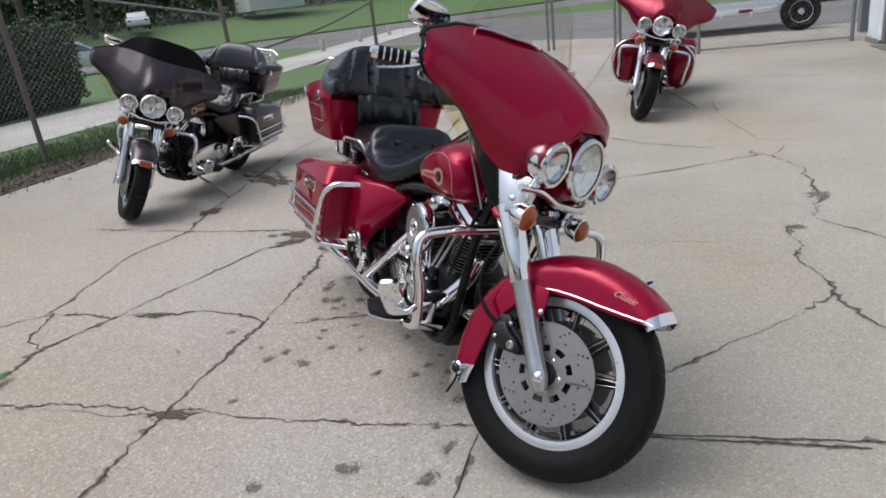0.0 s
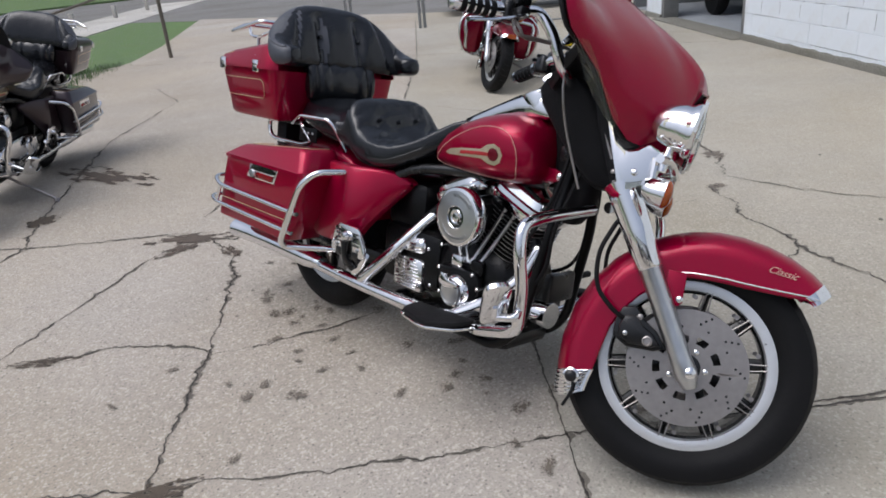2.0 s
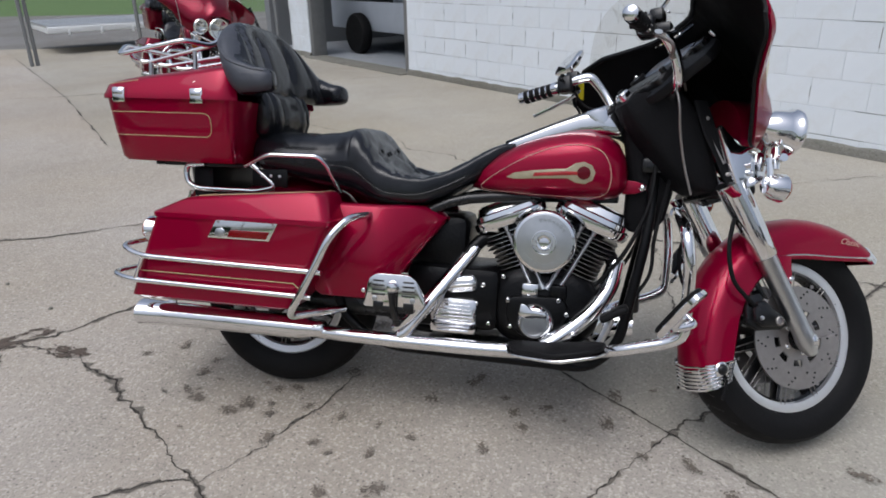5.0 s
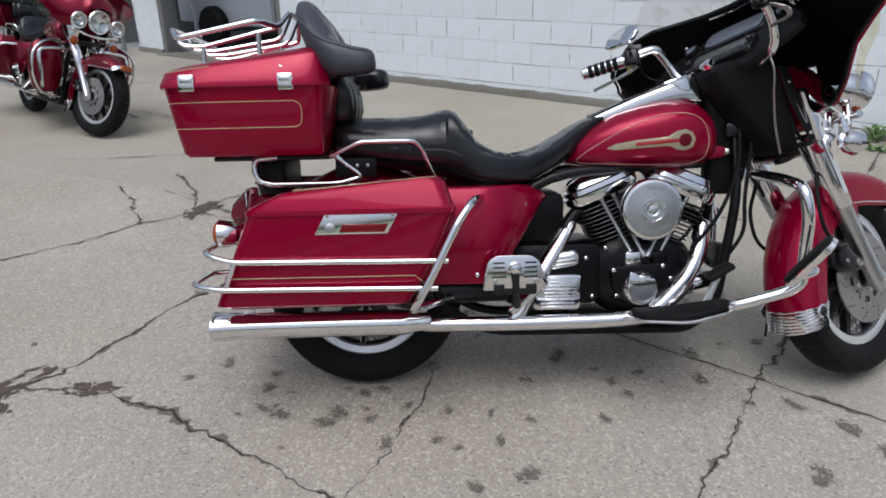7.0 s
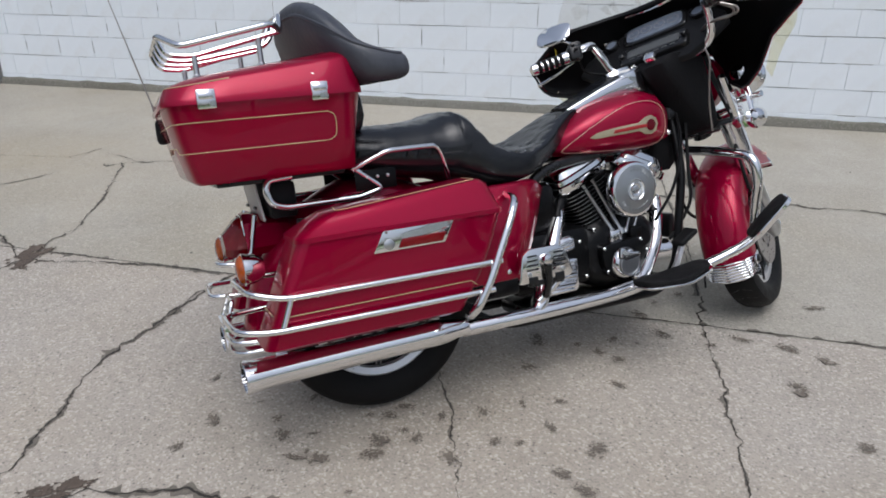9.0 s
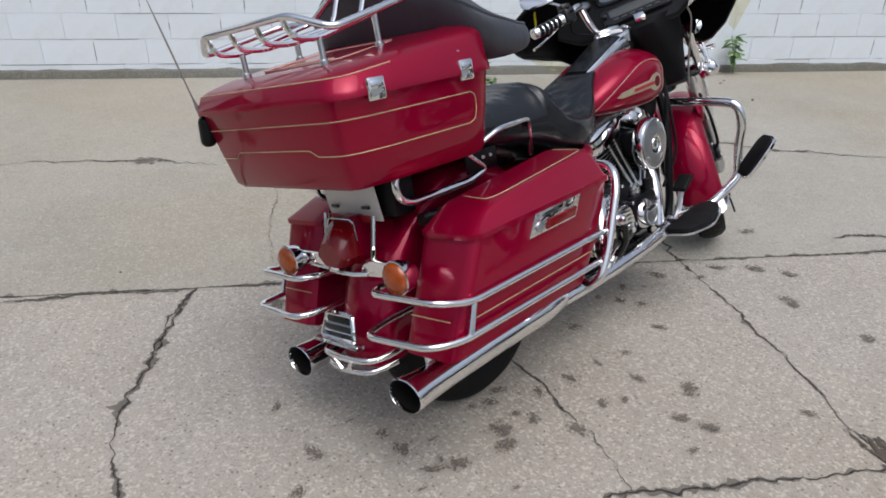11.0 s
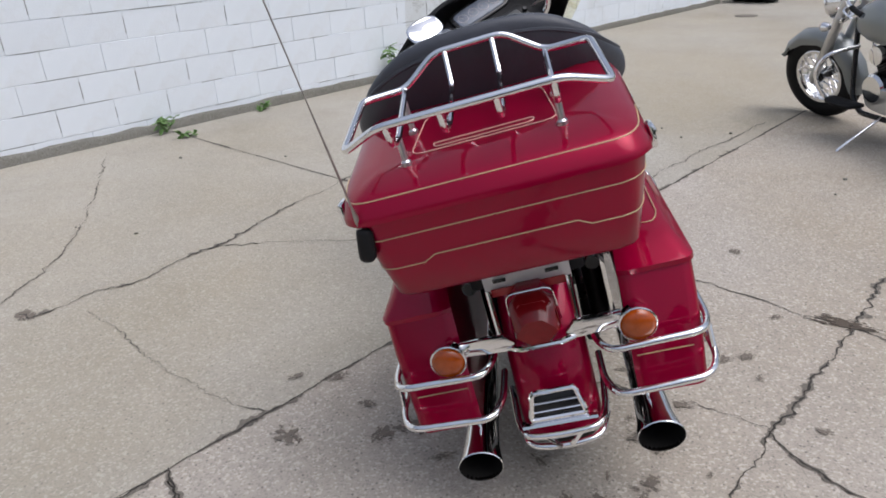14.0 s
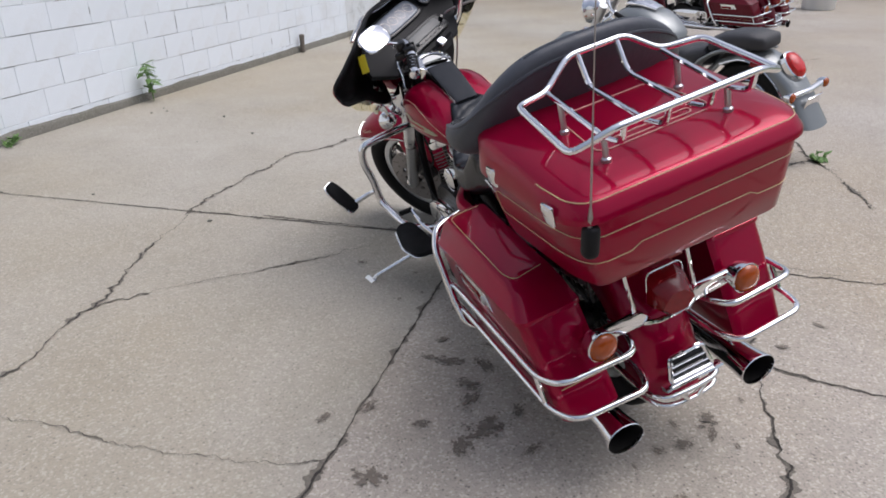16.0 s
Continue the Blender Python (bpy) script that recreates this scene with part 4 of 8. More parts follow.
        part("screw", bm, STEEL, hw)
        bm = B()
        tube(bm, [Vector((-0.30, s * 0.357, 0.427)), Vector((0.20, s * 0.3555, 0.425)), Vector((0.218, s * 0.354, 0.41))], 0.0013, 5)
        tube(bm, [Vector((-0.328, s * 0.20, 0.43)), Vector((-0.328, s * 0.325, 0.43))], 0.0013, 5)
        part("pinstripe", bm, stripe, bag, "thin pinstripe")
        bm = B()
        ring = [Vector((p[0], s * p[1], 0)) for p in fillet([(*q, 0) for q in ((-0.12, 0.225), (-0.135, 0.31), (-0.10, 0.325), (0.245, 0.325), (0.262, 0.30), (0.262, 0.225))], 0.02, 3)]
        for p in ring:
            p.z = 0.6565 + 0.034 * min(1, max(0, (p.x + 0.165) / 0.32))
        tube(bm, ring, 0.0013, 5)
        part("pinstripe", bm, stripe, lid, "thin pinstripe")
        if bag_rails:
            up = fillet([(0.292, s * 0.368, 0.466), (-0.30, s * 0.369, 0.474), (-0.38, s * 0.345, 0.497), (-0.39, s * 0.145, 0.498), (-0.33, s * 0.118, 0.495), (-0.24, s * 0.116, 0.49)], 0.06, 5)
            low = fillet([(0.262, s * 0.368, 0.391), (-0.34, s * 0.369, 0.399), (-0.418, s * 0.34, 0.408), (-0.425, s * 0.142, 0.405), (-0.36, s * 0.118, 0.405), (-0.25, s * 0.116, 0.405)], 0.06, 5)
            g = part("bag_guard", tube(B(), up, 0.0085, 10), CHROME, owner, "chrome saddlebag guard rail")
            part("lower_rail", tube(B(), low, 0.0085, 10), CHROME, g)
            part("guard_post", tube(B(), [(-0.285, s * 0.369, 0.474), (-0.315, s * 0.369, 0.399)], 0.007, 8), CHROME, g)
            fr = fillet([(0.40, s * 0.21, 0.628), (0.362, s * 0.345, 0.624), (0.322, s * 0.378, 0.575), (0.245, s * 0.382, 0.42), (0.205, s * 0.376, 0.352), (0.19, s * 0.35, 0.325), (0.30, s * 0.20, 0.325)], 0.05, 5)
            part("front_hoop", tube(B(), fr, 0.0115, 12), CHROME, g)
    for s in (-1, 1):
        # mufflers
        secs = [(0.12, 0.030, 0.030), (0.10, 0.034, 0.032), (0.03, 0.045, 0.037), (0.004, 0.0515, 0.0405), (0.0, 0.053, 0.042), (0.002, 0.055, 0.044), (0.012, 0.0545, 0.0435), (0.05, 0.048, 0.041), (0.14, 0.042, 0.039), (0.30, 0.0385, 0.0385), (0.54, 0.0385, 0.0385), (0.575, 0.036, 0.036), (0.61, 0.028, 0.028), (0.64, 0.0275, 0.0275), (0.645, 0.024, 0.024)]
        bm = rings_bm([oval((-0.405 + d, s * 0.212, 0.256), a, b, power=2, seg=32) for d, a, b in secs])
        mf = part("muffler", bm, CHROME, owner, "long chrome muffler")
        part("muffler_bore", cup_bm([oval((-0.405 + d, s * 0.212, 0.256), a, b, power=2, seg=28) for d, a, b in ((0.001, 0.0524, 0.0414), (0.03, 0.044, 0.036), (0.09, 0.034, 0.031))]), SOOT, mf, "sooty muffler opening")
        part("muffler_hanger", box(B(), (0.03, 0.008, 0.07), (-0.30, s * 0.205, 0.31), 0.003), CHROME, mf)
        bm = tube(B(), spline([(0.22, s * 0.21, 0.247), (0.5, s * 0.215, 0.245), (0.80, s * 0.205, 0.246), (0.93, s * 0.20, 0.262)], 6), 0.0225, 16)
        part("exhaust_pipe", bm, CHROME, mf, "chrome exhaust pipe")
    # side covers
    for s in (-1, 1):
        loops = []
        for k in range(22):
            x = 0.22 + 0.38 * k / 21
            y = 0.245 - 0.135 * max(0, (x - 0.40) / 0.20) ** 1.6
            zt = 0.656 - 0.03 * max(0, (x - 0.50) / 0.10) ** 2 - (0.012 if k in (0, 21) else 0)
            zb = 0.372 + 0.245 * max(0, (x - 0.43) / 0.17) ** 0.95 + (0.012 if k == 0 else 0)
            loops.append([Vector((x, s * (y + d), z)) for d, z in ((-0.03, zb), (-0.006, zb), (0, zb + 0.006), (0.002, zb * 0.6 + zt * 0.4), (0, zt - 0.010), (-0.008, zt - 0.002), (-0.03, zt))])
        cov = part("side_cover", rings_bm(loops), paint, owner, "painted side cover", sharp=50)
        part("side_bolt", lathe(B(), [(0.008, 0), (0.007, 0.006), (0.003, 0.008)], (0.378, s * 0.245, 0.40), (0, s, 0), 12), CHROME, cov)


def fillet3(pts, r):
    return [(p.x, p.y) for p in fillet([(*q, 0) for q in list(pts) + [pts[0], pts[1]]], r, 3)[1:-1]]


def cup_bm(loops):
    bm = B()
    vs = rings(bm, loops, caps=False)
    bm.faces.new(vs[-1])
    return bm


def rings_bm(loops):
    bm = B()
    rings(bm, loops)
    return bm


def top_case(owner, paint, stripe, rack=True, antenna=True):
    def plan(z, d):
        pts = [(-0.490 + d, 0.235 - d * 0.5), (-0.482 + d, 0.262 - d * 0.5), (-0.448 + d, 0.292 - d), (-0.36, 0.302 - d), (-0.10, 0.306 - d), (-0.045, 0.298 - d), (-0.012 - d, 0.255 - d), (-0.008 - d, 0.20)]
        half = [Vector((x, y, z)) for x, y in pts]
        return [p for p in fillet(half, 0.02, 2)] + [Vector((p.x, -p.y, p.z)) for p in reversed(fillet(half, 0.02, 2))]
    loops = [plan(0.757, 0.052), plan(0.768, 0.040), plan(0.86, 0.020), plan(0.945, 0.004)]
    case = part("top_case", rings_bm(loops), paint, owner, "painted hard luggage box")
    def lift(lp, rear, front):
        for p in lp:
            p.z = rear + (front - rear) * min(1, max(0, (p.x + 0.45) / 0.42))
        return lp
    loops = [plan(0.945, -0.006), plan(0.956, -0.006)]
    for d, rear, front in ((-0.003, 0.962, 0.968), (0.006, 0.985, 1.030), (0.013, 0.991, 1.039), (0.025, 0.9970, 1.047), (0.045, 1.003, 1.054), (0.08, 1.0085, 1.060)):
        loops.append(lift(plan(0, d), rear, front))
    # the lid stops behind the backrest
    for lp in loops:
        for p in lp:
            if abs(p.y) < 0.262:
                p.x = min(p.x, -0.082)
    lid = part("lid", rings_bm(loops), paint, case, "painted luggage box lid", sharp=33)
    bm = B()
    for z, d in ((0.905, 0.0115), (0.835, 0.0254)):
        lp = [p for p in plan(z, d - 0.001) if p.x < -0.115]
        lp += [Vector((-0.118, q * (0.2955 if z > 0.87 else 0.2816), z)) for q in (-1, 1)]
        right = [p for p in lp if p.y < 0]
        left = [p for p in lp if p.y > 0]
        # the row runs over the rear face from one side to the other
        path = sorted(left, key=lambda p: -p.x) + sorted(right, key=lambda p: p.x)
        if z < 0.88:
            path = [q for p, r in zip(path, path[1:] + path[-1:]) for q in ([p] if not (p.y > 0 > r.y) else [p, Vector((p.x, 0.165, z)), Vector((p.x - 0.0034, 0.14, z + 0.014)), Vector((p.x - 0.0034, -0.14, z + 0.014)), Vector((p.x, -0.165, z))])]
        tube(bm, path, 0.0012, 5)
    for s in (-1, 1):
        tube(bm, spline([(-0.118, s * 0.2955, 0.905), (-0.102, s * 0.2935, 0.895), (-0.098, s * 0.2895, 0.87), (-0.102, s * 0.2855, 0.845), (-0.118, s * 0.2816, 0.835)], 4), 0.0012, 5)
    part("pinstripe", bm, stripe, case, "thin gold pinstripe")
    bm = B()
    lp = lift(plan(0, 0.0085), 0.9880, 1.0340)
    path = [p for p in lp if p.x < -0.12]
    left = sorted([p for p in path if p.y > 0], key=lambda p: -p.x)
    right = sorted([p for p in path if p.y < 0], key=lambda p: p.x)
    tube(bm, left + right, 0.0015, 5)
    part("pinstripe", bm, stripe, lid, "thin gold pinstripe")
    bm = B()
    rect = [(-0.36, -0.15), (-0.36, 0.15), (-0.16, 0.13), (-0.16, -0.13)]
    ring = fillet([(x, y, 0) for x, y in rect + rect[:2]], 0.03, 3)[1:-1]
    for p in ring:
        p.z = 1.0100 + 0.0515 * min(1, max(0, (p.x + 0.45) / 0.42))
    tube(bm, ring, 0.0016, 5, wrap=True)
    rect = [(-0.345, -0.10), (-0.345, 0.10), (-0.325, 0.105), (-0.325, -0.105)]
    ring = fillet([(x, y, 0) for x, y in rect + rect[:2]], 0.008, 2)[1:-1]
    for p in ring:
        p.z = 1.0100 + 0.0515 * min(1, max(0, (p.x + 0.45) / 0.42))
    tube(bm, ring, 0.0016, 5, wrap=True)
    part("pinstripe", bm, PALE, lid, "pale pinstripe panel")
    # maker's lettering shown as a plain raised strip
    part("nameplate", box(B(), (0.004, 0.17, 0.016), (-0.467, 0, 0.873), 0.002), paint, case, "raised strip in body colour")
    for x in (-0.40, -0.135):
        for s in (-1, 1):
            bm = B()
            box(bm, (0.044, 0.012, 0.046), (x, s * 0.306, 0.955), 0.005)
            box(bm, (0.036, 0.014, 0.02), (x, s * 0.308, 0.963), 0.006)
            part("latch", bm, CHROME, case, "chrome draw latch")
    for s in (-1, 1):
        part("lock", lathe(B(), [(0.011, 0), (0.011, 0.006), (0.008, 0.009), (0.001, 0.009)], (-0.145, s * 0.292, 1.0), (0, s, 0.4), 18), CHROME, lid)
    if rack:
        r = 0.0078
        rim = [(-0.475, -0.17, 1.117), (-0.435, -0.255, 1.08), (-0.215, -0.245, 1.125), (-0.178, -0.154, 1.12), (-0.158, -0.076, 1.174)]
        loop = rim + [(x, -y, z) for x, y, z in reversed(rim)]
        rk = part("luggage_rack", tube(B(), fillet(loop + loop[:2], 0.022, 4)[1:-1], r, 10, wrap=True), CHROME, owner, "chrome tubular luggage rack")
        for y in (-0.154, -0.052, 0.052, 0.154):
            inner = abs(y) < 0.1
            bar = fillet([(-0.158, y, 1.174), (-0.192, y, 1.10), (-0.40, y, 1.068), (-0.462, y, 1.075), (-0.476, y, 1.117)] if inner else [(-0.178, y, 1.12), (-0.40, y, 1.068), (-0.462, y, 1.075), (-0.476, y, 1.117)], 0.025, 4)
            part("rack_bar", tube(B(), bar, 0.0066, 8), CHROME, rk)
        for x, y in ((-0.395, -0.154), (-0.395, 0.154), (-0.235, -0.154), (-0.235, 0.154)):
            low = 1.0070 + 0.122 * (x + 0.45)
            high = 1.068 + 0.234 * (x + 0.40) - low
            part("rack_foot", lathe(B(), [(0.011, 0), (0.011, 0.008), (0.007, 0.012), (0.007, high)], (x, y, low), (0, 0, 1), 10), WORN, rk, "dull short rack foot")
    if antenna:
        bm = B()
        box(bm, (0.035, 0.035, 0.075), (-0.475, 0.262, 0.905), 0.014, Matrix.Rotation(radians(12), 3, "X"), 3)
        an = part("aerial", bm, PLASTIC, owner, "black aerial mount with whip")
        part("whip", tube(B(), spline([(-0.478, 0.262, 0.93), (-0.492, 0.259, 0.99), (-0.54, 0.252, 1.2), (-0.67, 0.234, 1.77)], 4), [0.0055] * 4 + [0.0022] * 4 + [0.0013] * 5, 6), STEEL, an, "thin steel whip")
    # carrier under the box
    for s in (-1, 1):
        bm = tube(B(), fillet([(-0.20, s * 0.16, 0.75), (-0.263, s * 0.16, 0.746), (-0.272, s * 0.16, 0.72), (-0.262, s * 0.16, 0.685), (-0.225, s * 0.16, 0.671), (-0.02, s * 0.16, 0.671), (0.05, s * 0.16, 0.688), (-0.033, s * 0.16, 0.753)], 0.02, 4), 0.0095, 10)
        part("box_carrier", bm, CHROME, owner, "chrome carrier tube under the luggage box")
    for s in (-1, 1):
        plate = part("carrier_bracket", box(B(), (0.12, 0.006, 0.055), (0.03, s * 0.165, 0.715), 0.002), ENGINE, owner, "black carrier bracket with pale bolts")
        for dx in (-0.025, 0.005, 0.035):
            part("bolt", lathe(B(), [(0.005, 0), (0.004, 0.004), (0.001, 0.005)], (0.03 + dx, s * 0.168, 0.722), (0, s, 0), 10), LIP, plate)
    part("carrier_plate", box(B(), (0.34, 0.30, 0.014), (-0.22, 0, 0.748), 0.004), BLACK, owner)
    part("wiring_box", box(B(), (0.075, 0.27, 0.10), (-0.225, 0, 0.69), 0.012), PLASTIC, owner, "black box below the luggage carrier")


def seat_set(owner, pad=True, buttons=True):
    prof = [(-0.045, 0.852, 0.745, 0.10), (-0.03, 0.868, 0.735, 0.155), (0.05, 0.866, 0.72, 0.178), (0.15, 0.865, 0.70, 0.182), (0.24, 0.872, 0.685, 0.182), (0.29, 0.885, 0.672, 0.19), (0.325, 0.878, 0.66, 0.195),
            (0.36, 0.835, 0.648, 0.20), (0.40, 0.785, 0.64, 0.203), (0.46, 0.755, 0.64, 0.20), (0.53, 0.748, 0.652, 0.186), (0.59, 0.768, 0.675, 0.16), (0.65, 0.80, 0.705, 0.13), (0.70, 0.83, 0.74, 0.10), (0.745, 0.85, 0.785, 0.078), (0.785, 0.853, 0.815, 0.06)]
    dense = [tuple(a) for a in spline([(x, zt, zb) for x, zt, zb, hw in prof], 9)]
    wide = [a.x for a in spline([(hw, 0, 0) for x, zt, zb, hw in prof], 9)]
    tufts = [(0.372, y) for y in (-0.085, 0.0, 0.085)]
    creases = [(0.445, -0.05), (0.445, 0.05), (0.515, -0.075), (0.515, 0.0), (0.515, 0.075), (0.14, -0.07), (0.14, 0.07), (0.06, 0.0)]
    loops = []
    for (x, zt, zb), hw in zip(dense, wide):
        lp = oval((x, 0, (zt + zb) / 2), hw, (zt - zb) / 2, power=3.2, seg=72)
        for p in lp:
            f = p.y / hw
            if p.z > (zt + zb) / 2:
                bucket = max(0, 1 - abs(x - 0.47) / 0.16)
                p.z += (0.008 + 0.03 * bucket) * (abs(f) ** 2.2 - 0.45)
                if x < 0.30:
                    p.z -= 0.03 * abs(f) ** 4
                fold = noise.noise((p.x * 26, p.y * 9, 4.0)) + 0.6 * noise.noise((p.x * 14 + p.y * 20, p.y * 22, 9.0))
                p.z -= (0.003 + 0.015 * bucket) * max(0, 0.32 - abs(fold)) / 0.32 * (1 - abs(f) ** 6)
                for bx, by in creases:
                    r = math.hypot(p.x - bx, p.y - by)
                    p.z -= 0.011 * math.exp(-(r / 0.018) ** 2)
                for bx, by in tufts:
                    dx, dy = (p.x - bx) * 1.6, p.y - by
                    r, an = math.hypot(dx, dy), math.atan2(dy, dx)
                    p.z -= 0.014 * math.exp(-(r / 0.016) ** 2) + 0.009 * math.exp(-r / 0.05) * (0.5 + 0.5 * math.cos(5 * an)) ** 6 * min(1, r / 0.02)
        loops.append(lp)
    seat = part("seat", rings_bm(loops), LEATHER, owner, "black tufted leather two-up seat", sharp=80)
    for s in (-1, 1):
        part("seam", tube(B(), spline([(x, s * hw * 0.985, zb + (zt - zb) * 0.42) for x, zt, zb, hw in prof[2:13]], 3), 0.003, 6), LEATHER, seat, "raised stitched seam")
    for bx, y in tufts:
        part("button", lathe(B(), [(0.008, -0.006), (0.007, 0.001), (0.003, 0.003)], (bx + 0.004, y, 0.806 + 1.1 * y * y), (0.75, 0, 0.65), 12), LEATHER, seat)
    for s in (-1, 1):
        g = tube(B(), fillet([(-0.04, s * 0.195, 0.752), (0.05, s * 0.220, 0.790), (0.205, s * 0.198, 0.789), (0.226, s * 0.182, 0.765), (0.262, s * 0.150, 0.680)], 0.02, 4), 0.0072, 10)
        part("grab_rail", g, CHROME, owner, "chrome passenger grab rail")
    if not pad:
        return
    path = [(0.104, 0.268), (0.055, 0.283), (0.0, 0.278), (-0.042, 0.222), (-0.060, 0.12), (-0.066, 0.0)]
    path = path + [(x, -y) for x, y in path[-2::-1]]
    path = spline([(x, y, 0) for x, y in path], 12)
    loops, welt = [], []
    dents = [(-0.088, 1.085), (0.088, 1.085)] if buttons else []
    for i, p in enumerate(path):
        d = (path[min(i + 1, len(path) - 1)] - path[max(i - 1, 0)]).normalized()
        nrm = Vector((-d.y, d.x, 0))
        if nrm.dot(Vector((-p.x + 0.15, -p.y, 0))) < 0:
            nrm = -nrm
        a = abs(p.y) / 0.285
        front = max(0, (p.x + 0.03) / 0.134)
        zt = 1.212 - 0.015 * a * a - 0.108 * a ** 3.5 - 0.068 * front
        zb = 0.958 + 0.012 * front
        end = abs(i - (len(path) - 1) / 2) / ((len(path) - 1) / 2)
        shrink = 1 if end < 0.84 else math.sqrt(max(0.02, 1 - ((end - 0.84) / 0.16) ** 2))
        hz = (zt - zb) / 2 * (0.35 + 0.65 * shrink)
        lp = oval((p.x, p.y, (zt + zb) / 2), 0.047 * shrink, hz, nrm, (-0.36 * (1 - front * 0.7), 0, 0.94), 2.5, 44)
        for q in lp:
            inside = (q - p).dot(nrm)
            push = 0.0
            if inside > 0.005:
                for by, bz in dents:
                    dy, dz = q.y - by, q.z - bz
                    r, an = math.hypot(dy, dz), math.atan2(dz, dy)
                    push += (0.024 * math.exp(-(r / 0.024) ** 2) + 0.024 * math.exp(-r / 0.06) * ((0.5 + 0.5 * math.cos(an - 1.25)) ** 30 + (0.5 + 0.5 * math.cos(an - 1.9)) ** 30 + (0.5 + 0.5 * math.cos(an + 1.3)) ** 24 + (0.5 + 0.5 * math.cos(an + 1.85)) ** 24) * min(1, r / 0.02))
                lobe = min((abs(q.y - by) for by, bz in dents), default=1.0)
                push += 0.010 * math.exp(-(lobe / 0.013) ** 2) * min(1, abs(q.z - 1.085) / 0.03)
                push += 0.007 * (0.5 + 0.5 * noise.noise((q.y * 30, q.z * 14, 2.0))) * math.exp(-((q.z - 1.0) / 0.05) ** 2)
            if inside > -0.02:
                push += 0.010 * math.exp(-((abs(q.y) - 0.205 + 0.25 * (q.z - 1.06)) / 0.010) ** 2)
            q -= nrm * min(push, max(0.0, (inside + 0.024) * 0.62))
        loops.append(lp)
        if end < 0.9:
            welt.append(p - nrm * 0.036 + Vector((-0.36 * (1 - front * 0.7) * hz * 0.70, 0, (zt + zb) / 2 + 0.94 * hz * 0.70)))
    bk = part("backrest", rings_bm(loops), LEATHER, owner, "black tufted leather wraparound backrest", sharp=80)
    # plain vinyl on the outer side
    bk.data.materials.append(VINYL)
    for f in bk.data.polygons:
        if f.normal.x < -0.25 or f.normal.y * f.center.y > 0.35 * abs(f.center.y):
            f.material_index = 1
    part("welt", tube(B(), welt, 0.0055, 6), VINYL, bk, "raised welt along the back")
    for by, bz in dents:
        part("button", lathe(B(), [(0.009, -0.006), (0.008, 0.002), (0.003, 0.004)], (-0.064 + 0.030 - 0.28 * (bz - 1.06) + by * by * 1.1, by, bz), (1, 0, 0.28), 12), LEATHER, bk)
    loops = []
    for z, hw, d, x in ((0.842, 0.13, 0.022, -0.012), (0.855, 0.148, 0.034, -0.008), (0.89, 0.156, 0.042, -0.006), (0.935, 0.160, 0.042, -0.010), (0.968, 0.160, 0.036, -0.018), (0.99, 0.154, 0.022, -0.026)):
        lp = oval((x, 0, z), hw, d, (0, 1, 0), (1, 0, 0), 4, 96)
        for q in lp:
            if q.x > x:
                q.x -= 0.012 * (0.5 + 0.5 * math.cos(q.y * 2 * math.pi / 0.058)) ** 4
        loops.append(lp)
    part("lower_pad", rings_bm(loops), LEATHER, bk, "black pleated leather lumbar pad", sharp=80)


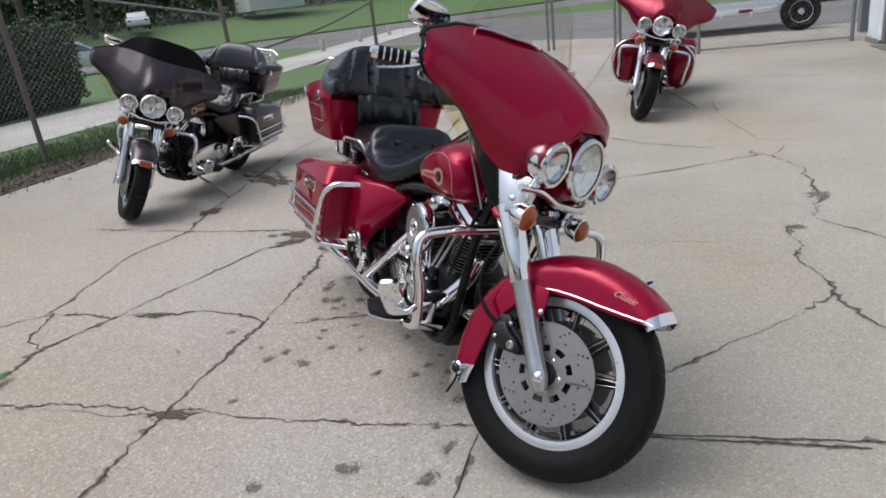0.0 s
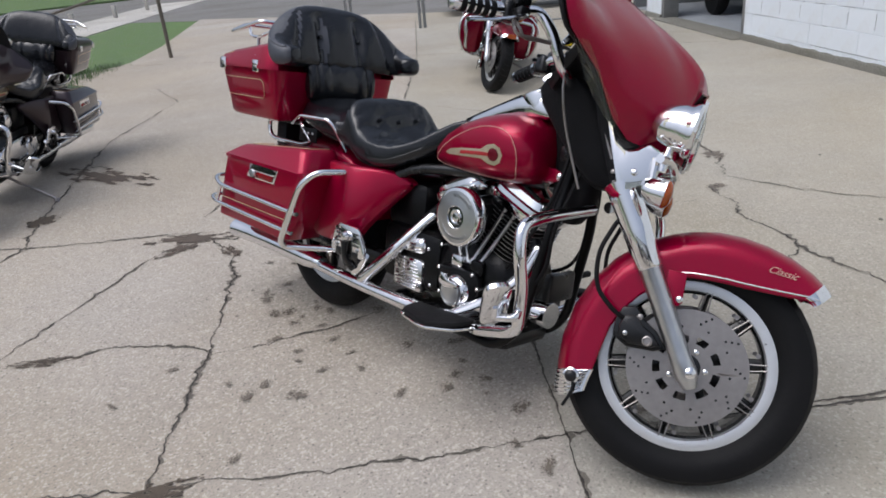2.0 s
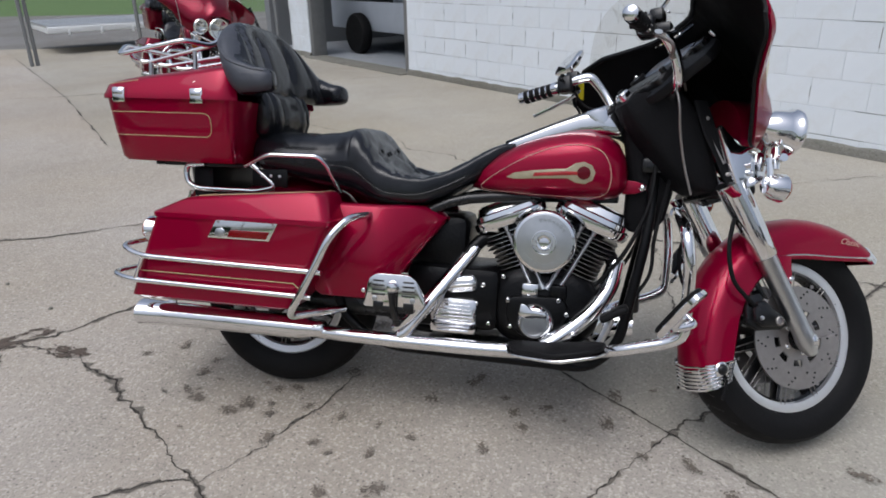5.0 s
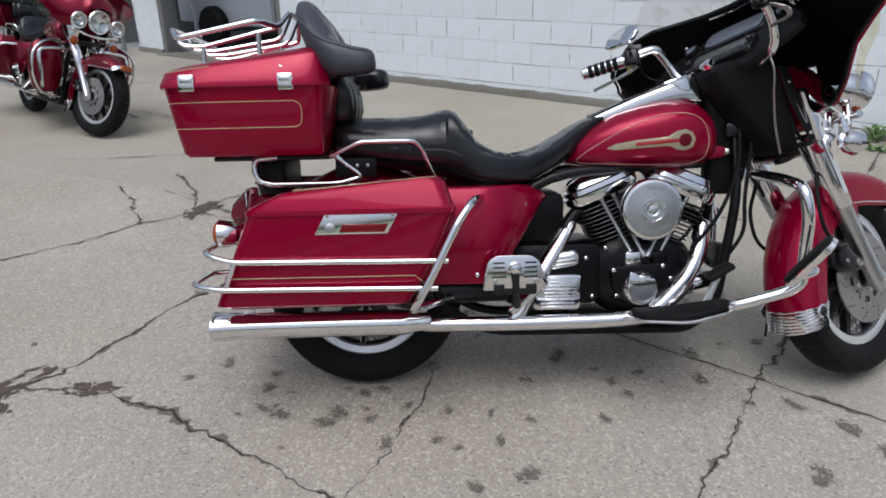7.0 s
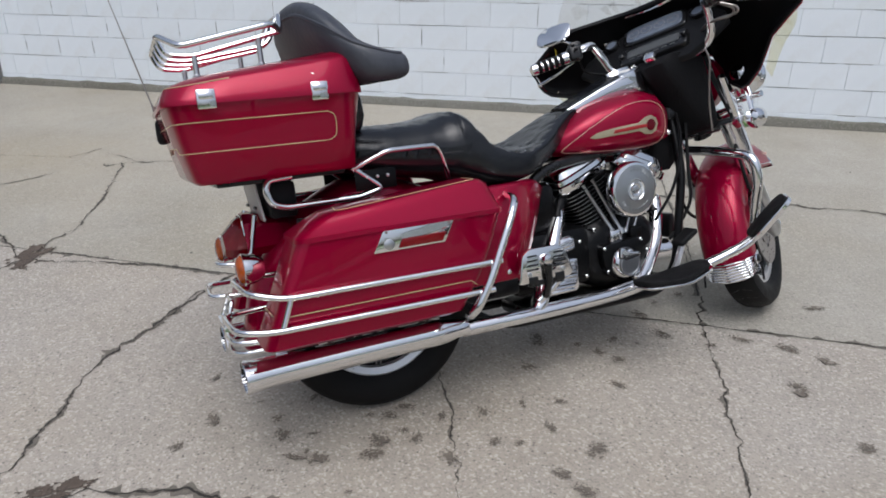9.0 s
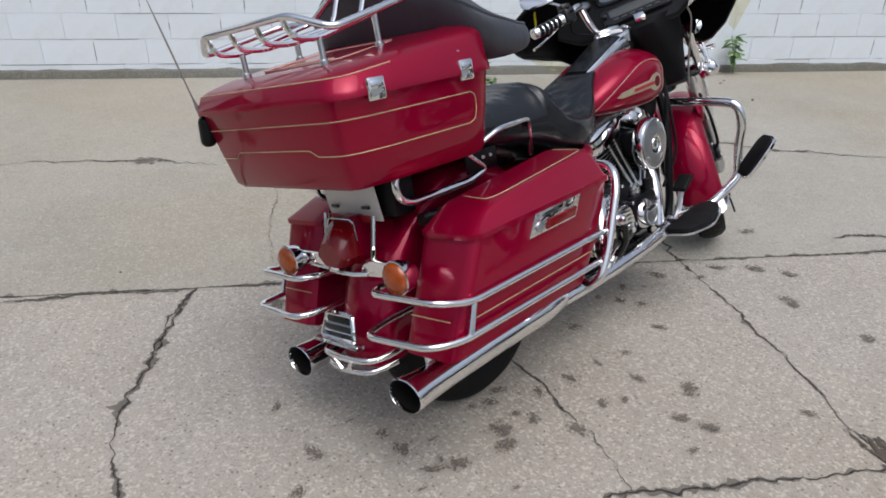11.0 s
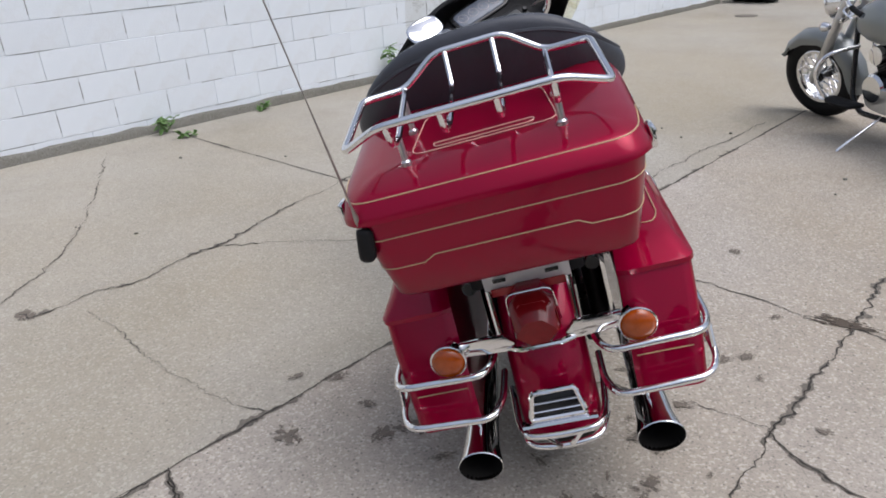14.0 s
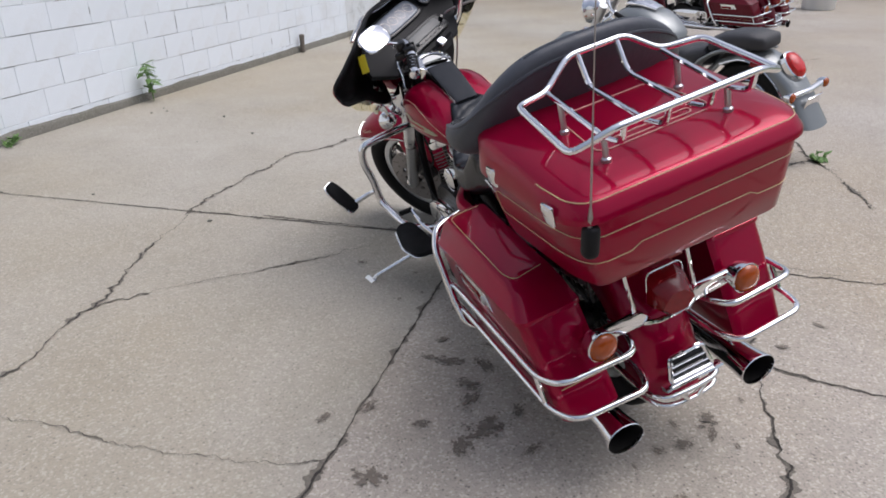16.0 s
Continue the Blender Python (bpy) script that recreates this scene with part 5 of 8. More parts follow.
def fuel_tank(owner, paint):
    prof = [(0.655, 0.715, 0.735, 0.045), (0.665, 0.708, 0.75, 0.075), (0.70, 0.70, 0.785, 0.105), (0.75, 0.694, 0.822, 0.13), (0.81, 0.69, 0.855, 0.148), (0.88, 0.687, 0.878, 0.16), (0.95, 0.686, 0.893, 0.167), (1.01, 0.687, 0.897, 0.168), (1.06, 0.691, 0.885, 0.16), (1.095, 0.70, 0.858, 0.142), (1.115, 0.718, 0.82, 0.115), (1.122, 0.74, 0.79, 0.08)]
    loops = [oval((x, 0, (a + b) / 2), w, (b - a) / 2, power=3.0, seg=44) for x, a, b, w in prof]
    tank = part("fuel_tank", rings_bm(loops), paint, owner, "painted teardrop fuel tank", sharp=60)
    def half(x, z):
        for p, q in zip(prof, prof[1:]):
            if p[0] <= x <= q[0]:
                t = (x - p[0]) / (q[0] - p[0])
                a, b, w = (p[i] + (q[i] - p[i]) * t for i in (1, 2, 3))
                f = min(0.999, abs(z - (a + b) / 2) / ((b - a) / 2))
                return w * (1 - f ** 3) ** (1 / 3)
        return 0.1
    for s in (-1, 1):
        line = [(0.70, 0.713), (0.80, 0.706), (0.95, 0.702), (1.05, 0.708), (1.075, 0.745), (1.07, 0.80), (1.04, 0.84), (0.98, 0.853), (0.90, 0.84), (0.80, 0.795), (0.715, 0.74)]
        bm = tube(B(), [Vector((p.x, s * (half(p.x, p.y) + 0.0008), p.y)) for p in spline([(*q, 0) for q in line], 5, closed=True)], 0.0013, 5, wrap=True)
        part("pinstripe", bm, PALE, tank, "thin pinstripe")
        def badge(name, pts, lift, mat, label):
            bm = B()
            ring = [Vector((x, s * (half(x, z) + lift), z)) for x, z in pts]
            c = Vector((0, 0, 0))
            for p in ring:
                c += p / len(ring)
            vs = [bm.verts.new(p) for p in ring]
            base = [bm.verts.new((p.x, s * (half(p.x, p.z) - 0.002), p.z)) for p in ring]
            cv = [bm.verts.new((p.x * 0.6 + c.x * 0.4, s * (half(p.x * 0.6 + c.x * 0.4, p.z * 0.6 + c.z * 0.4) + lift + 0.001), p.z * 0.6 + c.z * 0.4)) for p in ring]
            k = len(vs)
            for i in range(k):
                j = (i + 1) % k
                bm.faces.new((vs[i], vs[j], base[j], base[i]))
                bm.faces.new((vs[i], vs[j], cv[j], cv[i]))
            bm.faces.new(cv)
            return part(name, bm, mat, tank, label)
        top = [(0.775, 0.752), (0.80, 0.766), (0.86, 0.776), (0.95, 0.784), (0.975, 0.80), (1.0, 0.805), (1.022, 0.796), (1.032, 0.776), (1.025, 0.754), (1.005, 0.743), (0.98, 0.745), (0.955, 0.757), (0.86, 0.752), (0.80, 0.748)]
        badge("emblem", top, 0.002, OCHRE, "antique gold tank emblem")
        badge("emblem_field", [(0.855, 0.758), (0.955, 0.766), (0.985, 0.768), (0.985, 0.777), (0.95, 0.777), (0.86, 0.769)], 0.0035, REDINK, "red emblem field")
        badge("emblem_disc", [(1.0 + 0.019 * math.cos(a), 0.774 + 0.019 * math.sin(a)) for a in (2 * math.pi * i / 14 for i in range(14))], 0.0035, MAROON, "dark red emblem disc")
    # console with its gauge
    bm = B()
    loops = [oval((x, 0, z - h + 0.016), w, h, (0, 1, 0), (-0.3, 0, 1), 5, 24) for x, z, w, h in ((0.765, 0.838, 0.045, 0.016), (0.80, 0.853, 0.05, 0.02), (0.90, 0.896, 0.055, 0.026), (0.98, 0.926, 0.06, 0.032), (1.03, 0.94, 0.062, 0.036), (1.075, 0.938, 0.056, 0.036), (1.088, 0.928, 0.05, 0.03))]
    con = part("tank_console", rings_bm(loops), CHROME, owner, "chrome tank console")
    bm = B()
    rings(bm, [oval((x, 0, z), w, 0.006, (0, 1, 0), (-0.3, 0, 1), 4, 20) for x, z, w in ((0.755, 0.851, 0.043), (0.85, 0.890, 0.049), (0.975, 0.941, 0.054))])
    part("console_strip", bm, LEATHER, con, "black leather console strip")
    part("speedometer", lathe(B(), [(0.066, -0.04), (0.071, 0.0), (0.069, 0.012), (0.061, 0.016), (0.058, 0.010)], (1.025, 0.006, 0.945), (-0.35, 0, 1), 36), CHROME, con, "chrome-rimmed speedometer")
    part("dial", lathe(B(), [(0.060, 0.009), (0.03, 0.0105), (0.001, 0.011)], (1.025, 0.006, 0.945), (-0.35, 0, 1), 32), PAPER, con, "pale speedometer dial")


def engine(owner):
    case = B()
    rings(case, [oval((0.90, y, 0.36), 0.17 * k, 0.13 * k, (1, 0, 0), (0, 0, 1), 2.6, 36) for y, k in ((-0.115, 0.7), (-0.10, 0.9), (-0.07, 1.0), (0.09, 1.0), (0.12, 0.9))])
    part("crankcase", case, ENGINE, owner, "black engine crankcase")
    bm = B()
    box(bm, (0.30, 0.24, 0.20), (0.62, 0, 0.37), 0.03)
    part("gearbox", bm, ENGINE, owner, "black gearbox")
    # timing cover on the right
    bm = lathe(B(), [(0.041, -0.02), (0.041, 0.008), (0.039, 0.010), (0.034, 0.0095), (0.033, 0.008), (0.001, 0.0085)], (0.884, -0.165, 0.323), (0, -1, 0), 28)
    part("timer_cover", bm, WORN, owner, "round satin timer cover")
    part("cone_cover", lathe(B(), [(0.06, -0.04), (0.056, -0.015), (0.046, 0.0), (0.04, 0.004)], (0.884, -0.16, 0.323), (0, -1, 0), 32), CHROME, owner, "chrome cone cover")
    bm = B()
    prism(bm, [(x, -0.115, z) for x, z in fillet3([(0.79, 0.395), (0.96, 0.405), (0.985, 0.36), (0.95, 0.29), (0.85, 0.27), (0.80, 0.31)], 0.03)], (0, -0.03, 0), 0.008)
    part("cam_cover", bm, ENGINE, owner, "black cam cover")
    bm = B()
    box(bm, (0.152, 0.04, 0.118), (0.63, -0.115, 0.316), 0.020)
    gc = part("gearbox_cover", bm, CHROME, owner, "ribbed chrome gearbox end cover")
    for k in range(9):
        part("rib", box(B(), (0.125 - 0.006 * abs(k - 4), 0.008, 0.0042), (0.63, -0.136, 0.271 + 0.0113 * k), 0.0018), CHROME, gc)
    st = part("starter", box(B(), (0.108, 0.045, 0.056), (0.648, -0.112, 0.416), 0.02, Matrix.Rotation(radians(-8), 3, "Y"), 3), CHROME, owner, "chrome starter cover")
    for k in range(3):
        part("rib", box(B(), (0.085, 0.006, 0.004), (0.648, -0.135, 0.404 + 0.012 * k), 0.0018, Matrix.Rotation(radians(-8), 3, "Y")), CHROME, st)
    part("cover_ear", prism(B(), [(x, -0.168, z) for x, z in fillet3([(0.836, 0.350), (0.842, 0.384), (0.860, 0.380), (0.875, 0.366), (0.918, 0.362), (0.922, 0.345), (0.86, 0.338)], 0.006)], (0, -0.012, 0), 0.003), CHROME, owner, "chrome ear of the timer cover")
    for x, z in ((0.80, 0.385), (0.95, 0.395), (0.975, 0.355), (0.94, 0.295), (0.81, 0.305), (0.72, 0.42), (0.74, 0.30), (0.70, 0.36), (0.78, 0.45), (1.02, 0.33)):
        part("case_bolt", lathe(B(), [(0.0065, -0.03), (0.0065, 0.004), (0.004, 0.006), (0.001, 0.006)], (x, -0.146 if 0.79 < x < 0.98 else -0.122, z), (0, -1, 0), 10), CHROME, owner)
    # two finned cylinders
    base = Vector((0.905, 0, 0.40))
    for ang, off in ((-22.5, -0.03), (22.5, 0.03)):
        u = Vector((math.sin(radians(ang)), 0, math.cos(radians(ang))))
        v = Vector((u.z, 0, -u.x))
        o = base + Vector((off, 0, 0))
        core = tube(B(), [o, o + u * 0.24], 0.058, 20)
        cyl = part("cylinder", core, ENGINE, owner, "black finned cylinder")
        for k in range(13):
            c = o + u * (0.045 + 0.0135 * k)
            w = 0.092 + (0.012 if k > 8 else 0)
            fin = part("cooling_fin", rings_bm([oval(c + u * h, w - q, 0.094 - q, v, (0, 1, 0), 3.6, 24) for h, q in ((-0.0026, 0.002), (-0.0016, 0), (0.0016, 0), (0.0026, 0.002))]), ENGINE, cyl)
            part("fin_edge", tube(B(), oval(c, w, 0.094, v, (0, 1, 0), 3.6, 24), 0.0009, 4, wrap=True), WORN, fin, "bare machined fin edge")
        bm = B()
        c = o + u * 0.235
        rings(bm, [oval(c + u * h, a, b, v, (0, 1, 0), 4, 32) for h, a, b in ((-0.01, 0.112, 0.096), (0.0, 0.118, 0.10), (0.018, 0.118, 0.10), (0.022, 0.110, 0.092), (0.036, 0.108, 0.09), (0.040, 0.100, 0.082), (0.06, 0.092, 0.074), (0.066, 0.08, 0.062))])
        part("rocker_cover", bm, CHROME, cyl, "chrome rocker cover")
        for d in (-0.018, 0.022):
            a, b = Vector((0.905 + off * 0.7 + d * 0.8, -0.115, 0.42)), o + u * 0.225 + v * d + Vector((0, -0.085, 0))
            bm = tube(B(), [a, a.lerp(b, 0.06), a.lerp(b, 0.1), a.lerp(b, 0.5), a.lerp(b, 0.52), a.lerp(b, 0.95), b], [0.011, 0.011, 0.007, 0.007, 0.0058, 0.0058, 0.009], 12)
            part("pushrod_tube", bm, WORN, cyl, "chrome pushrod tube")
        lf = B()
        box(lf, (0.05, 0.045, 0.045), (0.905 + off * 1.4, -0.112, 0.415), 0.008)
        part("lifter_block", lf, CHROME if off < 0 else ENGINE, cyl)
    # round air cleaner on the right
    at = (0.902, -0.15, 0.572)
    ac = part("air_cleaner", lathe(B(), [(0.06, 0.0), (0.088, 0.004), (0.092, 0.012), (0.092, 0.034), (0.088, 0.042), (0.082, 0.044), (0.06, 0.046), (0.034, 0.048), (0.032, 0.046), (0.024, 0.046), (0.022, 0.0485), (0.016, 0.0485), (0.014, 0.047), (0.007, 0.048), (0.001, 0.0482)], at, (0, -1, 0), 56), CHROME, owner, "round chrome air cleaner cover")
    part("face_ring", lathe(B(), [(0.08, 0.0448), (0.036, 0.0488), (0.036, 0.0478), (0.08, 0.0438)], at, (0, -1, 0), 56, closed=True), WORN, ac, "satin ring with worn lettering")
    bm = B()
    for a0, n in ((35, 7), (215, 10)):
        for k in range(n):
            a = radians(a0 + k * 11)
            c = Vector((0.902 + 0.066 * math.cos(a), -0.1978, 0.572 + 0.066 * math.sin(a)))
            box(bm, (0.008, 0.0014, 0.010), c, 0, Matrix.Rotation(-a + math.pi / 2, 3, "Y"))
    part("worn_letter_bar", bm, WORN, ac)["kind"] = "stuff"
    part("intake", box(B(), (0.10, 0.12, 0.09), (0.905, -0.09, 0.575), 0.02), ENGINE, owner, "black carburettor")
    # left side: primary cover and timing chest
    bm = B()
    rings(bm, [oval((0.76, y, 0.335), 0.30 * k, 0.105 * k, (1, 0, 0), (0, 0, 1), 2.6, 40) for y, k in ((0.11, 0.95), (0.155, 1.0), (0.17, 0.96), (0.178, 0.85))])
    pc = part("primary_cover", bm, CHROME, owner, "long chrome primary cover")
    part("derby_cover", lathe(B(), [(0.075, 0), (0.072, 0.012), (0.055, 0.016), (0.001, 0.017)], (0.60, 0.172, 0.335), (0, 1, 0), 32), CHROME, pc)
    # headers with heat shields on the right
    part("heat_shield", tube(B(), [(0.685, -0.065, 0.535), (0.672, -0.078, 0.515), (0.58, -0.148, 0.39), (0.495, -0.212, 0.272), (0.482, -0.215, 0.258)], [0.02, 0.027, 0.028, 0.027, 0.02], 16, flat=0.8), CHROME, owner, "straight chrome heat shield")
    part("heat_shield", tube(B(), spline([(1.110, -0.030, 0.515), (1.106, -0.042, 0.49), (1.092, -0.062, 0.43), (1.048, -0.10, 0.362), (0.985, -0.135, 0.305), (0.925, -0.165, 0.262), (0.912, -0.172, 0.253)], 4), [0.018, 0.022] + [0.0265] * 21 + [0.022, 0.018], 16), CHROME, owner, "bent chrome heat shield")
    part("front_header", tube(B(), spline([(1.02, -0.05, 0.54), (1.07, -0.04, 0.54), (1.10, -0.04, 0.50), (1.09, -0.055, 0.46)], 5), 0.0215, 14), ENGINE, owner, "black front header elbow")
    part("rear_header", tube(B(), spline([(0.76, -0.05, 0.55), (0.71, -0.055, 0.555), (0.68, -0.07, 0.53), (0.66, -0.09, 0.50)], 5), 0.0215, 14), ENGINE, owner, "black rear header elbow")
    # oil filter, regulator, cables
    part("oil_filter", tube(B(), [(1.08, -0.02, 0.31), (1.17, -0.02, 0.31)], 0.04, 20), CHROME, owner, "chrome oil filter")
    part("regulator", box(B(), (0.03, 0.12, 0.09), (1.17, 0, 0.40), 0.01), BLACK, owner)
    for k, (y, pts) in enumerate(((-0.07, [(1.2, -0.05, 0.86), (1.19, -0.10, 0.70), (1.13, -0.12, 0.55), (1.05, -0.11, 0.44)]), (0.07, [(1.2, 0.05, 0.86), (1.2, 0.1, 0.65), (1.12, 0.13, 0.45), (1.0, 0.14, 0.38)]), (0.0, [(1.25, -0.06, 0.80), (1.21, -0.11, 0.60), (1.2, -0.12, 0.48), (1.12, -0.1, 0.36)]))):
        part("cable", tube(B(), spline(pts, 6), 0.006, 6), RUBBER, owner, "black cable")
    part("oil_tank", box(B(), (0.20, 0.20, 0.17), (0.56, 0, 0.54), 0.03), ENGINE, owner, "black oil tank")
    part("horn", lathe(B(), [(0.03, -0.03), (0.045, -0.01), (0.047, 0.01), (0.03, 0.02), (0.001, 0.022)], (0.80, 0.12, 0.56), (0, 1, 0), 24), CHROME, owner, "chrome horn cover")


def chassis(owner, pegs=True, paint=None):
    for s in (-1, 1):
        tubes = fillet([(1.20, s * 0.04, 0.80), (1.19, s * 0.10, 0.60), (1.13, s * 0.115, 0.27), (1.05, s * 0.12, 0.19), (0.40, s * 0.13, 0.20), (0.25, s * 0.13, 0.30), (0.25, s * 0.13, 0.55)], 0.08, 6)
        part("frame_tube", tube(B(), tubes, 0.0155, 12), ENGINE, owner, "black frame tube")
        part("seat_rail", tube(B(), spline([(1.10, s * 0.03, 0.70), (0.66, s * 0.11, 0.68), (0.45, s * 0.15, 0.60), (0.15, s * 0.16, 0.60), (-0.20, s * 0.15, 0.62)], 5), 0.017, 10), BLACK, owner)
        part("swing_arm", box(B(), (0.50, 0.04, 0.06), (0.23, s * 0.11, 0.32), 0.012), BLACK, owner)
        part("shock", tube(B(), [(0.05, s * 0.145, 0.34), (0.10, s * 0.145, 0.60)], 0.028, 14), ENGINE, owner, "black shock absorber")
        # floorboards
        bm = B()
        out = fillet3([(0.81, s * 0.235), (0.83, s * 0.335), (0.95, s * 0.362), (1.08, s * 0.345), (1.11, s * 0.30), (1.09, s * 0.25), (0.95, s * 0.225)], 0.03)
        prism(bm, [(x, y, 0.268 + 0.03 * max(0, x - 0.98) / 0.13) for x, y in out], (0, 0, 0.008), 0.002)
        fb = part("floorboard", bm, CHROME, owner, "rider floorboard with rubber pad")
        bm = B()
        prism(bm, [(0.955 + (x - 0.955) * 0.93, s * 0.29 + (y - s * 0.29) * 0.9, 0.277 + 0.03 * max(0, x - 0.98) / 0.13) for x, y in out], (0, 0, 0.014), 0.004)
        part("rubber_pad", bm, RUBBER, fb)
        part("board_bracket", box(B(), (0.10, 0.12, 0.03), (0.96, s * 0.19, 0.255), 0.006), BLACK, fb)
        # folded passenger boards
        bm = B()
        prism(bm, [(x, s * 0.27, z) for x, z in fillet3([(0.388, 0.36), (0.405, 0.445), (0.43, 0.462), (0.53, 0.462), (0.552, 0.445), (0.58, 0.38), (0.57, 0.36)], 0.012)], (0, s * 0.014, 0), 0.004)
        pb = part("passenger_board", bm, CHROME, owner, "chrome folded passenger footboard")
        for k in range(4):
            for x in (0.437, 0.528):
                part("rubber_slot", box(B(), (0.042 - 0.003 * k, 0.004, 0.0055), (x, s * 0.2845, 0.400 + 0.0135 * k), 0.002), BLACK, pb)
        for x in (0.425, 0.541):
            part("board_rivet", lathe(B(), [(0.008, 0), (0.007, 0.004), (0.004, 0.005)], (x, s * 0.284, 0.387), (0, s, 0), 12), WORN, pb)
            part("rubber_block", box(B(), (0.032, 0.012, 0.026), (x + (0.012 if x < 0.48 else -0.012), s * 0.281, 0.366), 0.003), BLACK, pb)
        part("board_boss", lathe(B(), [(0.018, 0), (0.019, 0.008), (0.014, 0.018), (0.001, 0.021)], (0.482, s * 0.284, 0.425), (0, s, 0), 18), CHROME, pb, "round chrome boss")
        part("pivot", tube(B(), fillet([(0.482, s * 0.294, 0.41), (0.485, s * 0.298, 0.36), (0.49, s * 0.26, 0.31)], 0.03), [0.014] + [0.010] * 5 + [0.013], 12), BLACK, pb)
        part("board_arm", tube(B(), [(0.56, s * 0.262, 0.372), (0.52, s * 0.25, 0.325), (0.475, s * 0.24, 0.29)], 0.013, 10), CHROME, pb)
        part("board_hinge", box(B(), (0.12, 0.02, 0.022), (0.485, s * 0.275, 0.358), 0.005), BLACK, pb)
        # engine guard
        gd = fillet([(1.275, s * 0.04, 0.66), (1.272, s * 0.22, 0.655), (1.272, s * 0.335, 0.64), (1.285, s * 0.345, 0.56), (1.29, s * 0.325, 0.48), (1.287, s * 0.32, 0.365), (1.245, s * 0.31, 0.34), (1.10, s * 0.28, 0.293), (1.04, s * 0.12, 0.24)], 0.05, 6)
        part("engine_guard", tube(B(), gd, 0.0165, 14), CHROME, owner, "chrome engine guard bar")
        if pegs:
            u = Vector((0.456, s * 0.45, 0.767)).normalized()
            n = Vector(BOARD_N) if s < 0 else Vector((BOARD_N[0], -BOARD_N[1], BOARD_N[2]))
            w = n.cross(u)
            c = Vector((1.335, 0.478, 0.43)) if s > 0 else Vector((1.267, -0.397, 0.442))
            pg = part("highway_board", rings_bm([oval(c + n * h, 0.088 * k, 0.036 * k, u, w, 4, 28) for h, k in ((-0.012, 0.9), (-0.008, 1.0), (0.004, 1.0), (0.006, 0.95))]), CHROME, owner, "chrome highway footboard")
            part("rubber_pad", rings_bm([oval(c + n * h, 0.083 * k, 0.032 * k, u, w, 4, 28) for h, k in ((0.002, 1.0), (0.014, 1.0), (0.017, 0.94))]), RUBBER, pg)
            part("clamp", tube(B(), fillet([(1.288, s * 0.325, 0.42), (1.31, s * 0.36, 0.41), c - n * 0.01 - u * 0.05, c - n * 0.006], 0.02), 0.011, 10), CHROME, pg)
    neck = part("frame_neck", rings_bm([oval((x, 0, z), w, d, (0, 1, 0), (1, 0, 0), 4, 20) for x, z, w, d in ((1.172, 0.60, 0.03, 0.035), (1.180, 0.64, 0.042, 0.06), (1.190, 0.72, 0.046, 0.068), (1.185, 0.80, 0.046, 0.066), (1.165, 0.88, 0.05, 0.062), (1.150, 0.935, 0.045, 0.05))]), DULL, owner, "black steering neck of the frame")
    for s in (-1, 1):
        part("coil_cover", box(B(), (0.075, 0.03, 0.045), (1.198, s * 0.056, 0.80), 0.010), BLACK, neck)
        part("hose_fitting", lathe(B(), [(0.006, -0.004), (0.007, 0.012), (0.0045, 0.016), (0.0045, 0.028), (0.001, 0.03)], (1.200, s * 0.068, 0.815), (0.1, s, 0.5), 10), STEEL, neck, "bright hose fitting")
        part("tank_lug", prism(B(), [(1.112, s * 0.050, 0.756), (1.150, s * 0.052, 0.752), (1.178, s * 0.054, 0.742), (1.180, s * 0.054, 0.728), (1.150, s * 0.052, 0.716), (1.112, s * 0.050, 0.712)], (0, s * 0.010, 0), 0.003), paint or BLACK, neck, "painted tank lug")
        part("lug_bolt", lathe(B(), [(0.010, 0), (0.010, 0.005), (0.006, 0.009), (0.001, 0.010)], (1.168, s * 0.064, 0.735), (0, s, 0), 14), CHROME, neck)
    part("belly_pan", box(B(), (0.55, 0.22, 0.05), (0.80, 0, 0.20), 0.02), BLACK, owner)
    pedal = part("brake_pedal", tube(B(), fillet([(0.99, -0.17, 0.235), (1.07, -0.178, 0.27), (1.105, -0.18, 0.362)], 0.03), 0.011, 8), WORN, owner, "silver brake pedal arm")
    part("pedal_pad", box(B(), (0.085, 0.055, 0.02), (1.11, -0.184, 0.380), 0.008, Matrix.Rotation(radians(-30), 3, "Y"), 3), RUBBER, pedal)
    shift = part("shift_lever", tube(B(), fillet([(0.86, 0.21, 0.30), (0.98, 0.24, 0.33), (1.07, 0.245, 0.375)], 0.03), 0.009, 8), CHROME, owner, "chrome shift lever")
    part("peg", tube(B(), [(1.07, 0.245, 0.375), (1.07, 0.30, 0.375)], 0.011, 10), RUBBER, shift)


def kickstand(owner, foot, metal=None):
    """foot: where the stand meets the ground, in the motorcycle's own axes."""
    f = Vector(foot)
    leg = part("kickstand", tube(B(), fillet([(0.99, 0.16, 0.23), (1.02, 0.23, 0.21), f + Vector((-0.01, -0.02, 0.02)), f], 0.04), 0.0105, 10), metal or CHROME, owner, "chrome side stand")
    part("stand_foot", tube(B(), [f + Vector((-0.03, 0.0, 0.006)), f + Vector((0.04, 0.012, 0.006))], 0.014, 10, flat=0.5), metal or CHROME, leg)


def ground_point(m, x, y):
    """The ground below (x, y) of a leaning motorcycle, in its own axes."""
    inv = m.inverted()
    return inv @ (Vector((*(m @ Vector((x, y, 0))).xy, 0.0)))


